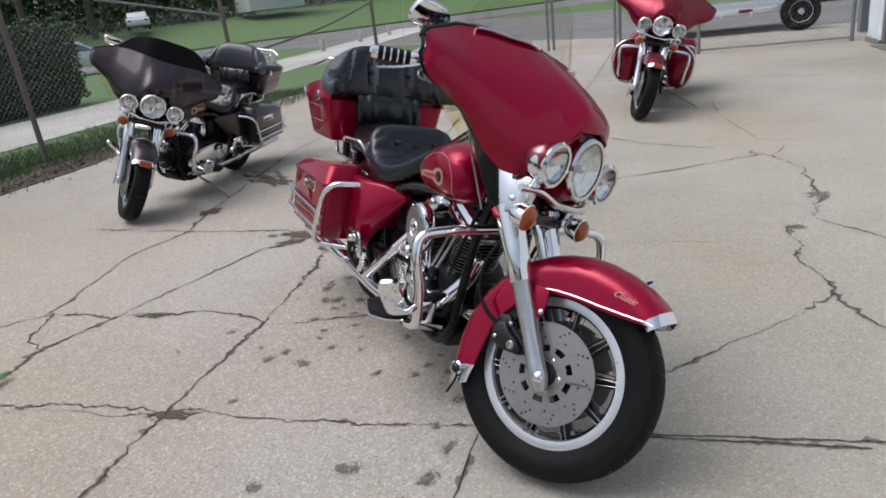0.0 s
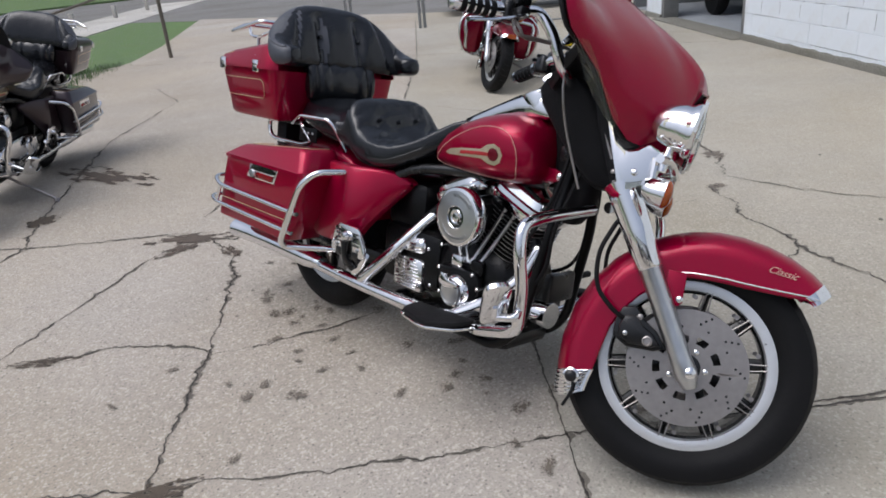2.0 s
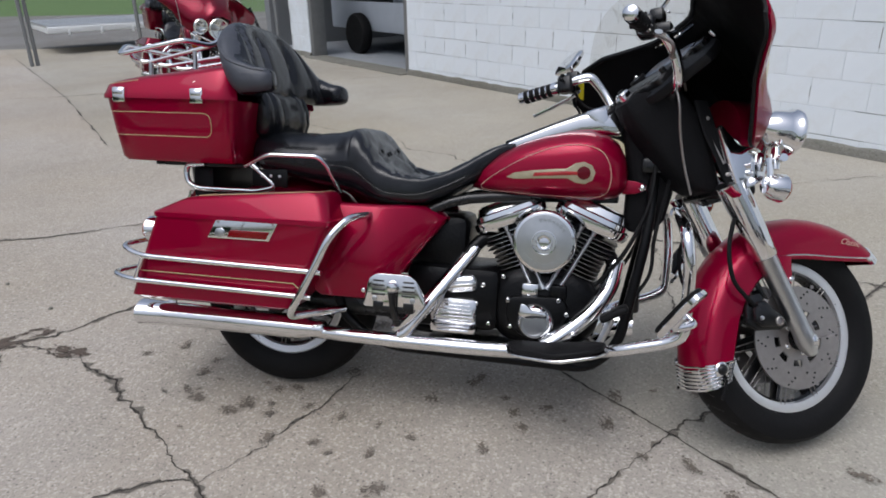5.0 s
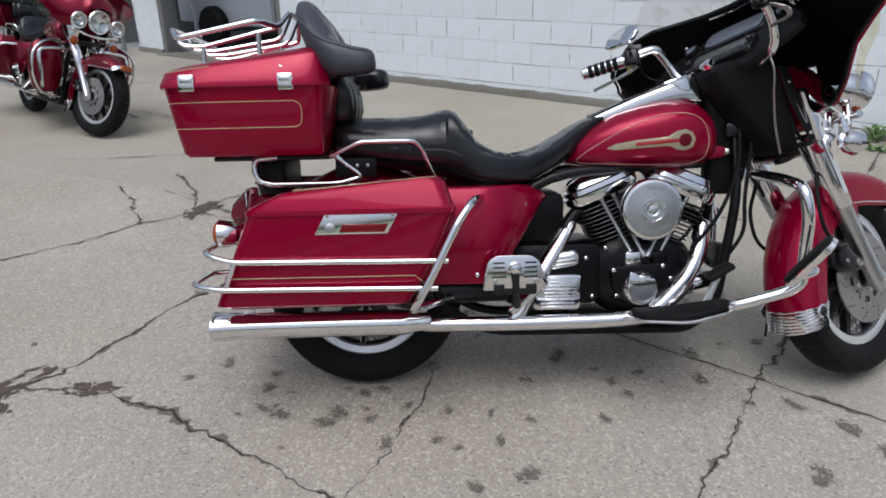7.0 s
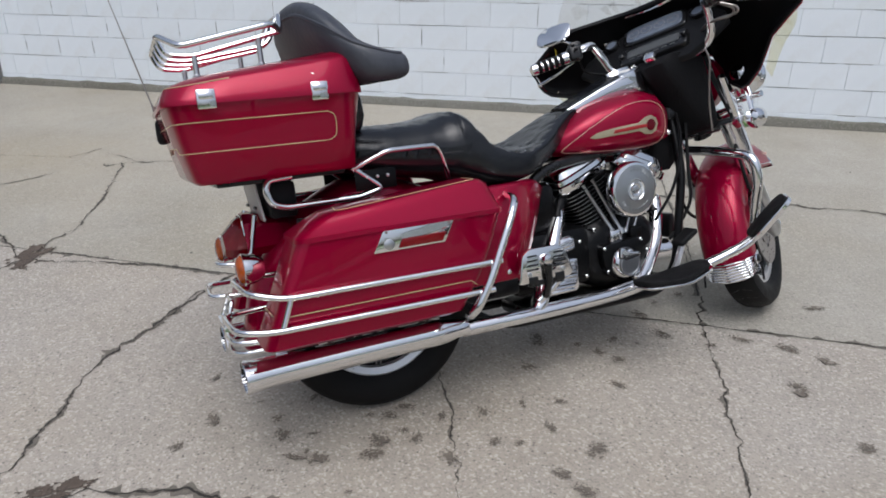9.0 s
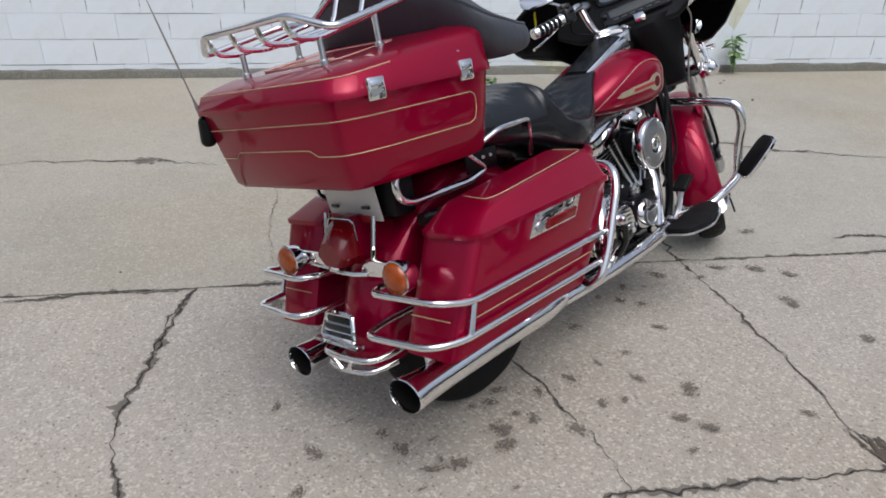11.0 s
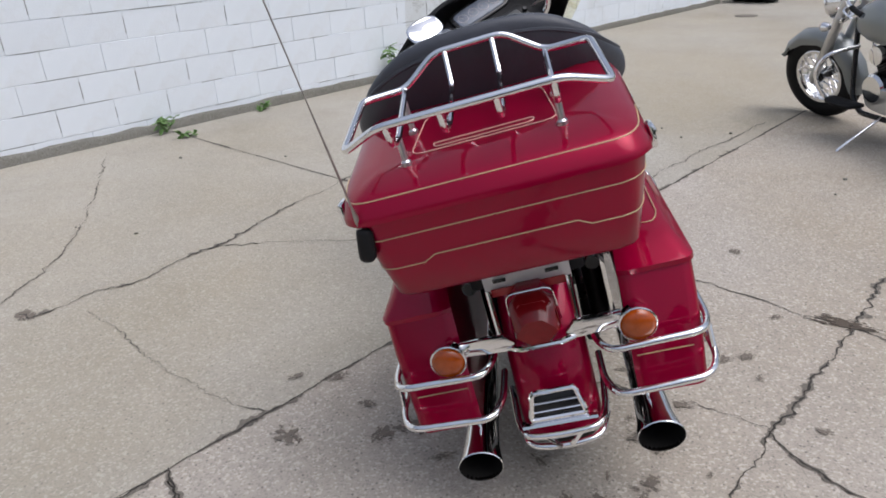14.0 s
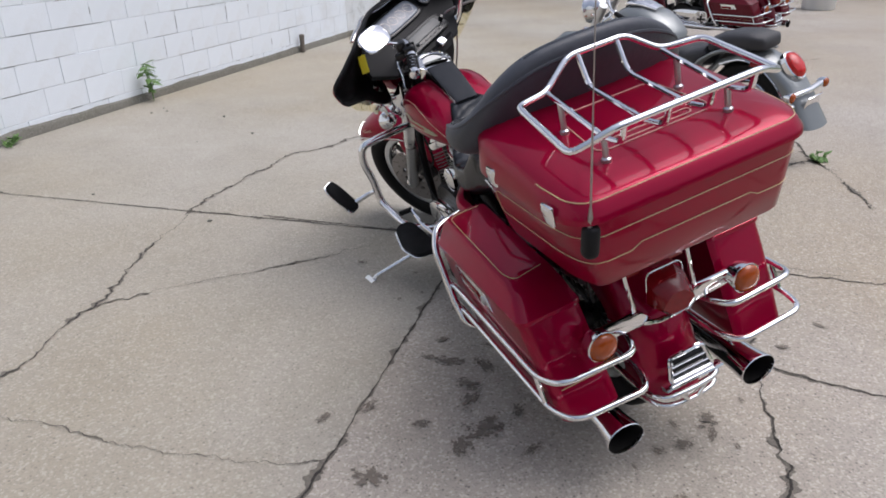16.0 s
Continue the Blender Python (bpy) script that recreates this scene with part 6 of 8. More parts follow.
def touring_bike(m, paint, stripe, steer, label, screen=True, box_on=True, fairing=True, lowers=False, rack=True, antenna=True, tag=False):
    bike = thing("motorcycle", m, label, "motorcycle")
    S = steering(steer)
    wheel("rear_wheel", AXLE_R, 0.312, 0.207, bike, None, disc=False)
    front_end(bike, paint, S, screen=screen, fairing=fairing)
    if tag:
        part("paper_tag", prism(B(), [(1.098, 0.364, 1.152), (1.125, 0.376, 1.150), (1.130, 0.390, 1.086), (1.103, 0.378, 1.088)], (0.001, 0.002, 0), 0), YELLOW, bike, "yellow paper tag", S)
    touring_rear(bike, paint, stripe)
    if box_on:
        top_case(bike, paint, stripe, rack, antenna)
    seat_set(bike, pad=box_on, buttons=screen != "dark")
    fuel_tank(bike, paint)
    engine(bike)
    chassis(bike, pegs=not lowers, paint=paint)
    f = ground_point(m, 1.072, 0.53)
    kickstand(bike, f, None if tag else STEEL)
    if lowers:
        for s in (-1, 1):
            bm = B()
            rings(bm, [oval((1.205, s * 0.27, z), hw, d, (0, 1, 0), (1, 0, 0), 3, 28) for z, hw, d in ((0.30, 0.06, 0.03), (0.34, 0.10, 0.05), (0.46, 0.125, 0.065), (0.60, 0.12, 0.07), (0.68, 0.10, 0.055), (0.71, 0.06, 0.03))])
            part("leg_fairing", bm, paint, bike, "painted lower leg fairing")
            part("leg_guard", tube(B(), fillet([(1.21, s * 0.16, 0.72), (1.27, s * 0.30, 0.71), (1.30, s * 0.395, 0.62), (1.305, s * 0.40, 0.45), (1.27, s * 0.34, 0.31), (1.20, s * 0.22, 0.27)], 0.08, 6), 0.0105, 12), CHROME, bike, "chrome guard round the leg fairing")
    if lowers or screen == "dark":
        part("fender_lamp", box(B(), (0.034, 0.085, 0.042), AXLE_F + Vector((0.285, 0, 0.264)), 0.010), AMBER, bike, "amber fender lamp", S)
    return bike


# ---- ground and yard ----
CONCRETE = concrete_material("yard_concrete", (0.405, 0.371, 0.326), 0.52, 0.30, (0.31, 0.27, 0.21), 0.55)
SMOOTH = concrete_material("trowelled_concrete", (0.375, 0.352, 0.305), 0.36, 0.30, (0.28, 0.26, 0.20), 0.5)
WALK = concrete_material("sidewalk_concrete", (0.50, 0.48, 0.44), 0.2, 0.15)
ASPHALT = concrete_material("asphalt", (0.20, 0.195, 0.185), 0.4, 0.2)
DIRT = material("crack_dirt", (0.030, 0.026, 0.021), 0.95, var=0.5, scale=30, bump=0.5, bump_scale=120)
TARRED = material("damp_crack_filler", (0.085, 0.064, 0.048), 0.8, var=0.4, scale=25, bump=0.4, bump_scale=90)
SPALL = material("crumbled_concrete", (0.15, 0.133, 0.11), 0.95, var=0.45, scale=55, bump=0.6, bump_scale=110)
STAIN = material("oily_stain", (0.15, 0.127, 0.102), 0.85, var=0.35, scale=40, bump=0.2, bump_scale=90)
LAWN = material("mown_lawn", (0.088, 0.152, 0.044), 0.9, var=0.4, scale=3, bump=0.6, bump_scale=60, dirt=(0.10, 0.11, 0.03), dirt_amount=0.6, dirt_scale=1.5)
GRASS = material("grass_blade", (0.062, 0.115, 0.030), 0.7, var=0.4, scale=6)
SOIL = material("bare_soil", (0.075, 0.058, 0.042), 0.95, var=0.4, scale=6, bump=0.6, bump_scale=40)
BLOCK = material("white_painted_block", (0.765, 0.815, 0.855), 0.75, 0, 0, 0.05, 5, bump=0.25, bump_scale=90, dirt=(0.55, 0.54, 0.50), dirt_amount=0.35, dirt_scale=3, per_piece=0.025)
MORTAR = material("painted_mortar", (0.60, 0.635, 0.66), 0.9, var=0.15, scale=9, bump=0.4, bump_scale=120)
SHADE = material("joint_gap_shade", (0.21, 0.21, 0.205), 0.9, var=0.4, scale=30)
FOOTING = concrete_material("stained_footing", (0.20, 0.195, 0.17), 0.5, 0.5, (0.10, 0.105, 0.07))
GALV = material("galvanised_steel", (0.26, 0.265, 0.265), 0.55, 0.5, var=0.2, scale=15)
RUSTY = material("weathered_post", (0.16, 0.14, 0.115), 0.7, 0.2, var=0.3, scale=14)
HEDGE = material("hedge_leaf", (0.028, 0.058, 0.016), 0.6, var=0.4, scale=8)
LEAF = material("weed_leaf", (0.11, 0.21, 0.05), 0.55, var=0.35, scale=12)
BARK = material("tree_bark", (0.10, 0.08, 0.06), 0.9, var=0.4, scale=12, bump=0.6, bump_scale=20)
WHITEMETAL = material("white_sheet_metal", (0.72, 0.74, 0.74), 0.45, 0, 0.2, 0.05, 2, dirt=(0.5, 0.48, 0.42), dirt_amount=0.3, dirt_scale=2)
# wall grey with the dimness of the interiors put into its colour
DIMROOM = material("dimmed_wall_grey", (0.20, 0.21, 0.22), 0.85, var=0.15, scale=2)
ROOMFLOOR = concrete_material("garage_floor", (0.30, 0.325, 0.355), 0.25, 0.2)
TREAD = material("aluminium_tread_plate", (0.60, 0.61, 0.61), 0.38, 0.9, var=0.12, scale=12)


def slab(name, outline, top, depth, mat, label, category, bevel=0.0):
    bm = B()
    prism(bm, [(x, y, top - depth) for x, y in outline], (0, 0, depth), bevel)
    return tagged(part(name, bm, mat), label, category, kind="structure")


slab("ground", [(-600, -600), (600, -600), (600, 600), (-600, 600)], -0.05, 0.3, LAWN, "mown lawn and far ground of the neighbourhood", "ground")
seam = [(-0.55, -60), (-0.56, 1.0), (-0.60, 3.6), (-0.60, 5.4), (-1.0, 7.2), (-0.8, 10.2), (-0.7, 17.58)]
slab("pavement", seam + [(-7.2, 23), (-6.0, 15.5), (-5.75, 12.9), (-6.3, 11.5), (-6.4, 7.0), (-6.15, -60)], 0.0, 0.2, CONCRETE, "weathered cracked concrete yard with stains", "pavement")
slab("pavement", seam[::-1] + [(14, -60), (14, 11), (10, 14), (0, 17.0)], 0.0, 0.2, SMOOTH, "smoother olive-grey concrete yard beside the wall", "pavement")
slab("road", [(60, -33), (-20.4, 34), (-13.4, 39.4), (-11.5, 42.9), (68, -22.5)], -0.041, 0.1, ASPHALT, "grey worn asphalt side street", "road")
slab("road", [(-80, -20), (-38, 18), (-20.5, 33), (-14.6, 37.7), (20, 72), (50, 102), (40, 112), (11, 82), (-23, 48.5), (-30.5, 41), (-47, 27), (-89, -11)], -0.036, 0.1, ASPHALT, "grey worn asphalt street", "road")
# the lawn that climbs beyond the street
far_kerb = [(-131, -49), (-89, -11), (-47, 27), (-30.5, 41), (-23, 48.5), (11, 82), (40, 112), (80, 152)]
bm = B()
rings(bm, [[Vector((x - 0.7 * d, y + 0.7 * d, z)) for d, z in ((0, -0.2), (0, 0.08), (0.2, 0.1), (6, 0.6), (13, 1.3), (20, 2.0), (40, 2.4), (90, 2.6), (90, -0.2))] for x, y in far_kerb])
tagged(part("lawn_bank", bm, LAWN, sharp=40), "sloping mown lawn across the street", "lawn", kind="structure")
slab("sidewalk", [(-9.2, -20), (-9.2, 12.5), (-9.8, 20), (-10.3, 26), (-11.3, 40), (-14.0, 40), (-12.8, 26), (-12.5, 20), (-12.3, 12.5), (-12.4, -20)], -0.03, 0.1, WALK, "pale concrete sidewalk beyond the fence", "sidewalk")
slab("soil_strip", [(-6.10 - 0.02 * k + 0.10 * math.sin(2.3 * k) * math.sin(0.9 * k + 1), 2 + 0.45 * k) for k in range(21)] + [(-7.1 + 0.14 * math.sin(1.7 * k), 2 + 0.45 * k) for k in range(20, -1, -1)], 0.012, 0.1, SOIL, "bare soil edge along the yard", "soil")

rng = random.Random(7)


layer = [0.0020]


def crack(points, width=0.012, mat=None, jag=0.012, name="crack", label="jagged dirt-filled crack in the concrete"):
    """A jagged ribbon of dirt in the concrete along a coarse path."""
    path = [Vector((x, y, 0)) for x, y in points]
    fine = []
    for a, b in zip(path, path[1:]):
        n = max(2, int((b - a).length / 0.009))
        for i in range(n):
            fine.append(a.lerp(b, i / n))
    fine.append(path[-1])
    layer[0] += 0.00006
    up, over = Vector((0, 0, layer[0])), Vector((0, 0, layer[0] + 0.0012))
    bm, core = B(), B()
    ph = rng.uniform(0, 100)
    last = inner = None
    for i, p in enumerate(fine):
        d = (fine[min(i + 1, len(fine) - 1)] - fine[max(i - 1, 0)]).normalized()
        n = Vector((-d.y, d.x, 0))
        k = i * 0.009 / 0.018

        def wave(freq, row):
            return noise.noise((k * freq + ph, row, 0))

        c = p + n * jag * (2.2 * wave(0.11, 1.7) + 1.6 * wave(0.42, 5.1) + 0.55 * wave(1.3, 2.2))
        base = width * max(0.10, 0.34 + 0.8 * wave(0.07, 9.3)) * (0.3 if i in (0, len(fine) - 1) else 1)
        sides = []
        for row in (11.3, 17.9):
            rag = 0.5 + 0.55 * wave(0.35, row) + 0.75 * wave(0.9, row + 1) + 0.45 * wave(2.1, row + 2)
            chip = max(0, wave(0.22, row + 3) - 0.22) * width * 3.2
            sides.append(max(0.0006, base * max(0.05, rag) + chip * max(0.2, 0.6 + wave(1.1, row + 4))))
        dark = min(0.26 * (sides[0] + sides[1]) + min(0.001, width * 0.05), 0.009) * max(0.3, 1 + 0.9 * wave(0.8, 23.0))
        pair = (bm.verts.new(c + n * sides[0] + up), bm.verts.new(c - n * sides[1] + up))
        line = (core.verts.new(c + n * dark * 0.5 + over), core.verts.new(c - n * dark * 0.5 + over))
        if last:
            bm.faces.new((last[0], last[1], pair[1], pair[0]))
            core.faces.new((inner[0], inner[1], line[1], line[0]))
        last, inner = pair, line
    ob = tagged(part(name, bm, mat or SPALL), label, "crack", kind="structure")
    part("dark_gap", core, DIRT, ob)
    return ob


def blot(x, y, rx, ry, turn=0.0, mat=None, label="dark stain on the concrete", rough=0.35):
    """A ragged patch, broken up into islands by noise."""
    bm = B()
    layer[0] += 0.00003
    n, ph = 26, rng.uniform(0, 100)
    made = {}

    def corner(i, j):
        if (i, j) not in made:
            a, b = (i / n * 2 - 1) * 1.3 + rng.uniform(-0.02, 0.02), (j / n * 2 - 1) * 1.3 + rng.uniform(-0.02, 0.02)
            px, py = a * rx, b * ry
            made[i, j] = bm.verts.new((x + px * math.cos(turn) - py * math.sin(turn), y + px * math.sin(turn) + py * math.cos(turn), layer[0]))
        return made[i, j]

    for i in range(n):
        for j in range(n):
            a, b = ((i + 0.5) / n * 2 - 1) * 1.3, ((j + 0.5) / n * 2 - 1) * 1.3
            v = 1 - math.hypot(a, b) + rough * 1.3 * noise.noise((a * 2 + ph, b * 2, 0)) + rough * 1.2 * noise.noise((a * 5 + ph, b * 5, 3))
            if v > 0.25:
                bm.faces.new((corner(i, j), corner(i + 1, j), corner(i + 1, j + 1), corner(i, j + 1)))
    if not bm.faces:
        bm.faces.new((corner(12, 12), corner(13, 12), corner(13, 13), corner(12, 13)))
    return tagged(part("stain", bm, mat or STAIN), label, "stain", kind="structure")


# straight joints between the slabs
for pts in ([(-0.60, 5.4), (-0.60, 3.6), (-0.56, 2.4), (-0.56, 1.0), (-0.55, -1.2)], [(3.1, 2.08), (1.2, 1.98), (-0.3, 1.89)], [(-0.3, 1.89), (0.6, 1.91)]):
    crack(pts, 0.028, jag=0.003, name="slab_joint", label="straight joint between concrete slabs")
for pts in ([(-1.0, 7.2), (-0.8, 10.2), (-0.7, 15.5)], [(-6.0, 12.6), (-3.0, 11.4), (-0.8, 10.3), (2.9, 8.9)]):
    crack(pts, 0.022, jag=0.006, name="slab_joint", label="straight joint between concrete slabs")
# wandering cracks
W0 = 0.027
crack([(-0.3, 1.9), (-0.7, 1.88), (-1.05, 1.86), (-1.48, 1.87), (-1.78, 1.85), (-2.19, 1.86), (-2.6, 1.81), (-3.6, 1.7)], W0 * 0.7)
crack([(-1.72, 0.2), (-1.77, 1.3), (-1.77, 1.85), (-1.78, 2.1), (-1.80, 2.62), (-1.81, 2.9), (-1.84, 3.25), (-1.90, 3.52), (-2.02, 3.75), (-2.15, 3.9)], W0 * 1.2)
crack([(-2.21, 3.93), (-1.95, 3.78), (-1.74, 3.84), (-1.38, 3.94), (-1.1, 3.93), (-0.65, 3.88), (-0.6, 3.85)], W0)
crack([(-2.1, 3.95), (-2.67, 3.97), (-3.19, 3.98), (-4.2, 4.1)], W0 * 0.8)
crack([(-3.12, 2.66), (-3.31, 3.5), (-3.19, 3.98), (-3.4, 4.9), (-3.52, 5.6), (-3.7, 6.6)], W0)
crack([(-3.6, 2.2), (-3.12, 2.66), (-2.68, 2.64), (-2.5, 3.14), (-2.36, 3.64), (-2.2, 3.88)], W0 * 0.8)
crack([(-2.68, 2.64), (-2.8, 2.24), (-2.76, 1.9)], W0 * 1.8)
crack([(-3.12, 2.66), (-3.0, 2.4), (-2.82, 2.26)], W0 * 0.8)
crack([(-2.67, 2.66), (-2.34, 2.68), (-2.15, 2.72), (-1.99, 2.70), (-1.78, 2.60)], W0 * 0.6)
crack([(-1.78, 2.58), (-1.57, 2.64), (-1.33, 2.69), (-1.12, 2.78)], W0 * 0.35)
crack([(-1.74, 1.86), (-2.05, 1.81), (-2.31, 1.82), (-2.9, 1.75)], W0 * 0.18)
crack([(-1.74, 1.30), (-1.81, 0.94), (-2.13, 0.24), (-2.33, 0.04), (-2.44, 0.42), (-2.5, 0.9)], W0 * 1.1)
crack([(-2.33, 0.04), (-2.21, -0.82), (-2.5, -2.0), (-2.3, -3.4), (-3.0, -4.2)], W0 * 1.1)
crack([(0.61, 8.16), (0.62, 7.2), (0.83, 5.94)], W0 * 0.45)
crack([(0.74, 5.62), (0.72, 5.55), (0.85, 5.43), (0.91, 5.21), (0.98, 5.0), (0.96, 4.68), (0.97, 4.36), (0.84, 4.0)], W0 * 0.9, jag=0.018)
crack([(0.85, 5.43), (0.93, 5.62), (0.98, 5.78)], W0 * 0.5)
crack([(0.82, 5.98), (1.08, 5.91)], W0 * 0.3)
crack([(0.75, 3.86), (0.69, 3.84), (0.68, 3.68), (0.70, 3.56), (0.66, 3.36), (0.71, 3.16), (0.73, 2.99), (0.79, 2.81), (0.84, 2.64), (1.06, 1.77), (1.02, 0.9), (0.84, 0.6), (0.5, -0.6)], W0, jag=0.016)
crack([(0.84, 3.98), (0.98, 3.82), (1.10, 3.66), (1.57, 3.32), (2.2, 3.0), (2.9, 2.66)], W0 * 0.35)
crack([(0.73, 2.99), (0.53, 2.77), (0.33, 2.58), (0.14, 2.39), (-0.11, 2.10)], W0 * 0.35)
blot(0.95, 4.42, 0.07, 0.10, 0.3, rough=0.5)
blot(0.73, 3.85, 0.06, 0.035, 0.1, rough=0.5)
crack([(-0.58, 3.53), (-0.35, 3.61), (-0.08, 3.63), (0.37, 3.65), (0.55, 3.66)], W0 * 0.17)
crack([(-0.64, 3.87), (-0.82, 3.91), (-1.1, 3.93)], W0 * 1.6)
crack([(-0.59, 3.86), (-0.62, 4.4), (-0.73, 4.89), (-1.02, 4.96), (-1.25, 4.97), (-1.6, 5.02), (-2.3, 5.3)], W0 * 0.9)
crack([(-1.02, 4.96), (-0.85, 5.35), (-0.72, 5.71)], W0 * 1.1)
crack([(-0.73, 4.89), (-0.5, 5.2), (-0.35, 5.65)], W0 * 1.1)
crack([(-0.69, 4.9), (-0.3, 4.96), (0.12, 5.11), (0.8, 5.52)], W0 * 0.7)
crack([(-0.69, 6.7), (-0.06, 6.07), (0.5, 5.75)], W0 * 0.5)
crack([(-0.4, 1.08), (-0.41, 0.26), (-0.46, -0.7)], W0 * 0.5)
crack([(-2.3, 8.8), (-2.15, 7.6), (-2.0, 6.2), (-2.1, 5.2), (-2.2, 4.2)], W0 * 0.9)
crack([(-4.2, 9.5), (-3.6, 8.4), (-3.7, 6.6)], W0 * 0.7)
blot(-2.20, 3.87, 0.24, 0.07, -0.1, TARRED, "dark filled pothole in the concrete", 0.6)
blot(-2.22, 3.73, 0.13, 0.06, 0.75, TARRED, "dark filled pothole in the concrete", 0.6)
blot(-1.93, 3.62, 0.09, 0.04, -0.9, TARRED, "dark filled pothole in the concrete", 0.7)
blot(-0.66, 4.9, 0.16, 0.09, 0.3, TARRED, "dark filled pothole in the concrete", 0.5)
blot(-2.2, 8.85, 0.55, 0.35, 0.4, ASPHALT, "asphalt patch in the concrete", 0.15)
blot(-3.3, 4.45, 0.10, 0.12, 0, SOIL, "dirt in a crack")
blot(-3.25, 5.38, 0.52, 0.13, -0.62, TARRED, "damp dark patch along a crack", 0.7)
blot(-1.75, 1.84, 0.11, 0.035, 0.2, SOIL, "brown dirt in a crack", 0.8)
blot(-2.45, 2.66, 0.12, 0.03, 0.1, SOIL, "brown dirt in a crack", 0.8)
for x, y, r in ((-1.31, 2.6, 0.035), (-1.58, 2.865, 0.045), (-1.44, 2.54, 0.028), (-1.69, 3.42, 0.035), (-1.235, 2.49, 0.03), (-1.19, 2.375, 0.025), (-0.74, 3.55, 0.07), (-0.78, 2.94, 0.08), (-0.91, 2.93, 0.05), (-0.91, 3.13, 0.06), (-1.0, 3.25, 0.085), (-0.80, 3.29, 0.04), (-1.15, 3.30, 0.04), (-0.61, 3.26, 0.04), (-1.65, 3.08, 0.04), (-1.07, 3.14, 0.04), (-0.67, 2.05, 0.04), (-0.86, 2.27, 0.04), (-1.02, 2.50, 0.04), (-0.66, 1.61, 0.05), (-0.91, 1.63, 0.045), (-0.72, 1.50, 0.04), (-0.95, 3.35, 0.05), (-1.0, 3.2, 0.03), (-1.5, 3.2, 0.03), (-1.35, 3.5, 0.03), (-1.62, 3.05, 0.025), (-1.05, 2.2, 0.04), (-0.95, 1.62, 0.05), (-1.66, 2.36, 0.03), (-1.2, 1.5, 0.04), (-0.3, 1.45, 0.05), (-1.9, 2.5, 0.03), (-0.5, 3.35, 0.04), (-1.4, 2.25, 0.05), (-2.05, 2.3, 0.03), (-1.55, 1.95, 0.03), (-0.88, 3.05, 0.055)):
    blot(x, y, r * rng.uniform(0.55, 0.85), r * rng.uniform(0.3, 0.6), rng.uniform(0, 3), label="small oily drip stain on the concrete", rough=0.95)

for k in range(46):
    d, f = rng.gauss(0, 0.26), rng.uniform(-0.55, 1.5)
    x, y = -1.35 + 0.64 * f - 0.77 * d, 2.93 - 0.77 * f - 0.64 * d
    r = rng.uniform(0.010, 0.034)
    blot(x, y, r, r * rng.uniform(0.4, 0.9), rng.uniform(0, 3), label="small oily drip stain on the concrete", rough=0.95)

# ---- the white block wall ----
WX = 3.2
JT = 0.0032
WALL_Y0, WALL_Y1, DOOR0, DOOR1 = -7.8, 12.45, 8.85, 11.75
WALL_H = 3.4


def wall_core(y0, y1, z0, z1):
    return part("wall_core", box(B(), (0.20, y1 - y0, z1 - z0), (WX + 0.0915, (y0 + y1) / 2, (z0 + z1) / 2), 0), MORTAR)


wall = thing("wall_east", Matrix(), "long white-painted concrete block wall with a workshop door", "wall", kind="structure")
for y0, y1, z0, z1 in ((WALL_Y0, DOOR0, 0.0, WALL_H), (DOOR1, WALL_Y1, 0.0, WALL_H), (DOOR0, DOOR1, 2.7, WALL_H)):
    o = wall_core(y0, y1, z0, z1)
    o.parent = wall
for y0, y1 in ((WALL_Y0, DOOR0), (DOOR1, WALL_Y1)):
    bm = B()
    n = int((y1 - y0) / 0.12)
    lp = []
    for i in range(n + 1):
        y = y0 + (y1 - y0) * i / n
        d, h = 0.035 + rng.uniform(-0.003, 0.003), 0.07 + rng.uniform(-0.007, 0.008)
        lp.append([Vector((WX + 0.02, y, -0.02)), Vector((WX - d - 0.012, y, -0.02)), Vector((WX - d, y, h * 0.8)), Vector((WX - d + 0.012, y, h)), Vector((WX + 0.02, y, h + 0.006))])
    rings(bm, lp)
    o = part("footing", bm, FOOTING, wall, "stained mossy concrete footing", sharp=50)

# ---- motorcycles in the yard ----
HERO = stand(-1.353, 2.935, -50.2, 14.0)
touring_bike(HERO, RED, GOLD, 29.5, "candy red touring motorcycle with top case, leaning on its stand", tag=True)
touring_bike(stand(-3.98, 5.93, -87, 12.0), DARK, GOLD, 42, "dark plum touring motorcycle with top case beside the fence", screen="dark", antenna=False)
touring_bike(stand(0.02, 8.78, -95, 12.0), DEEPRED, GOLD, 14, "red touring motorcycle with leg fairings near the gate", lowers=True, antenna=False)

touring_bike(stand(-2.24, -5.0, -36, 10.0), MAROON, GOLD, 10, "maroon motorcycle with hard saddlebags near the far garage", box_on=False, fairing=False, antenna=False)


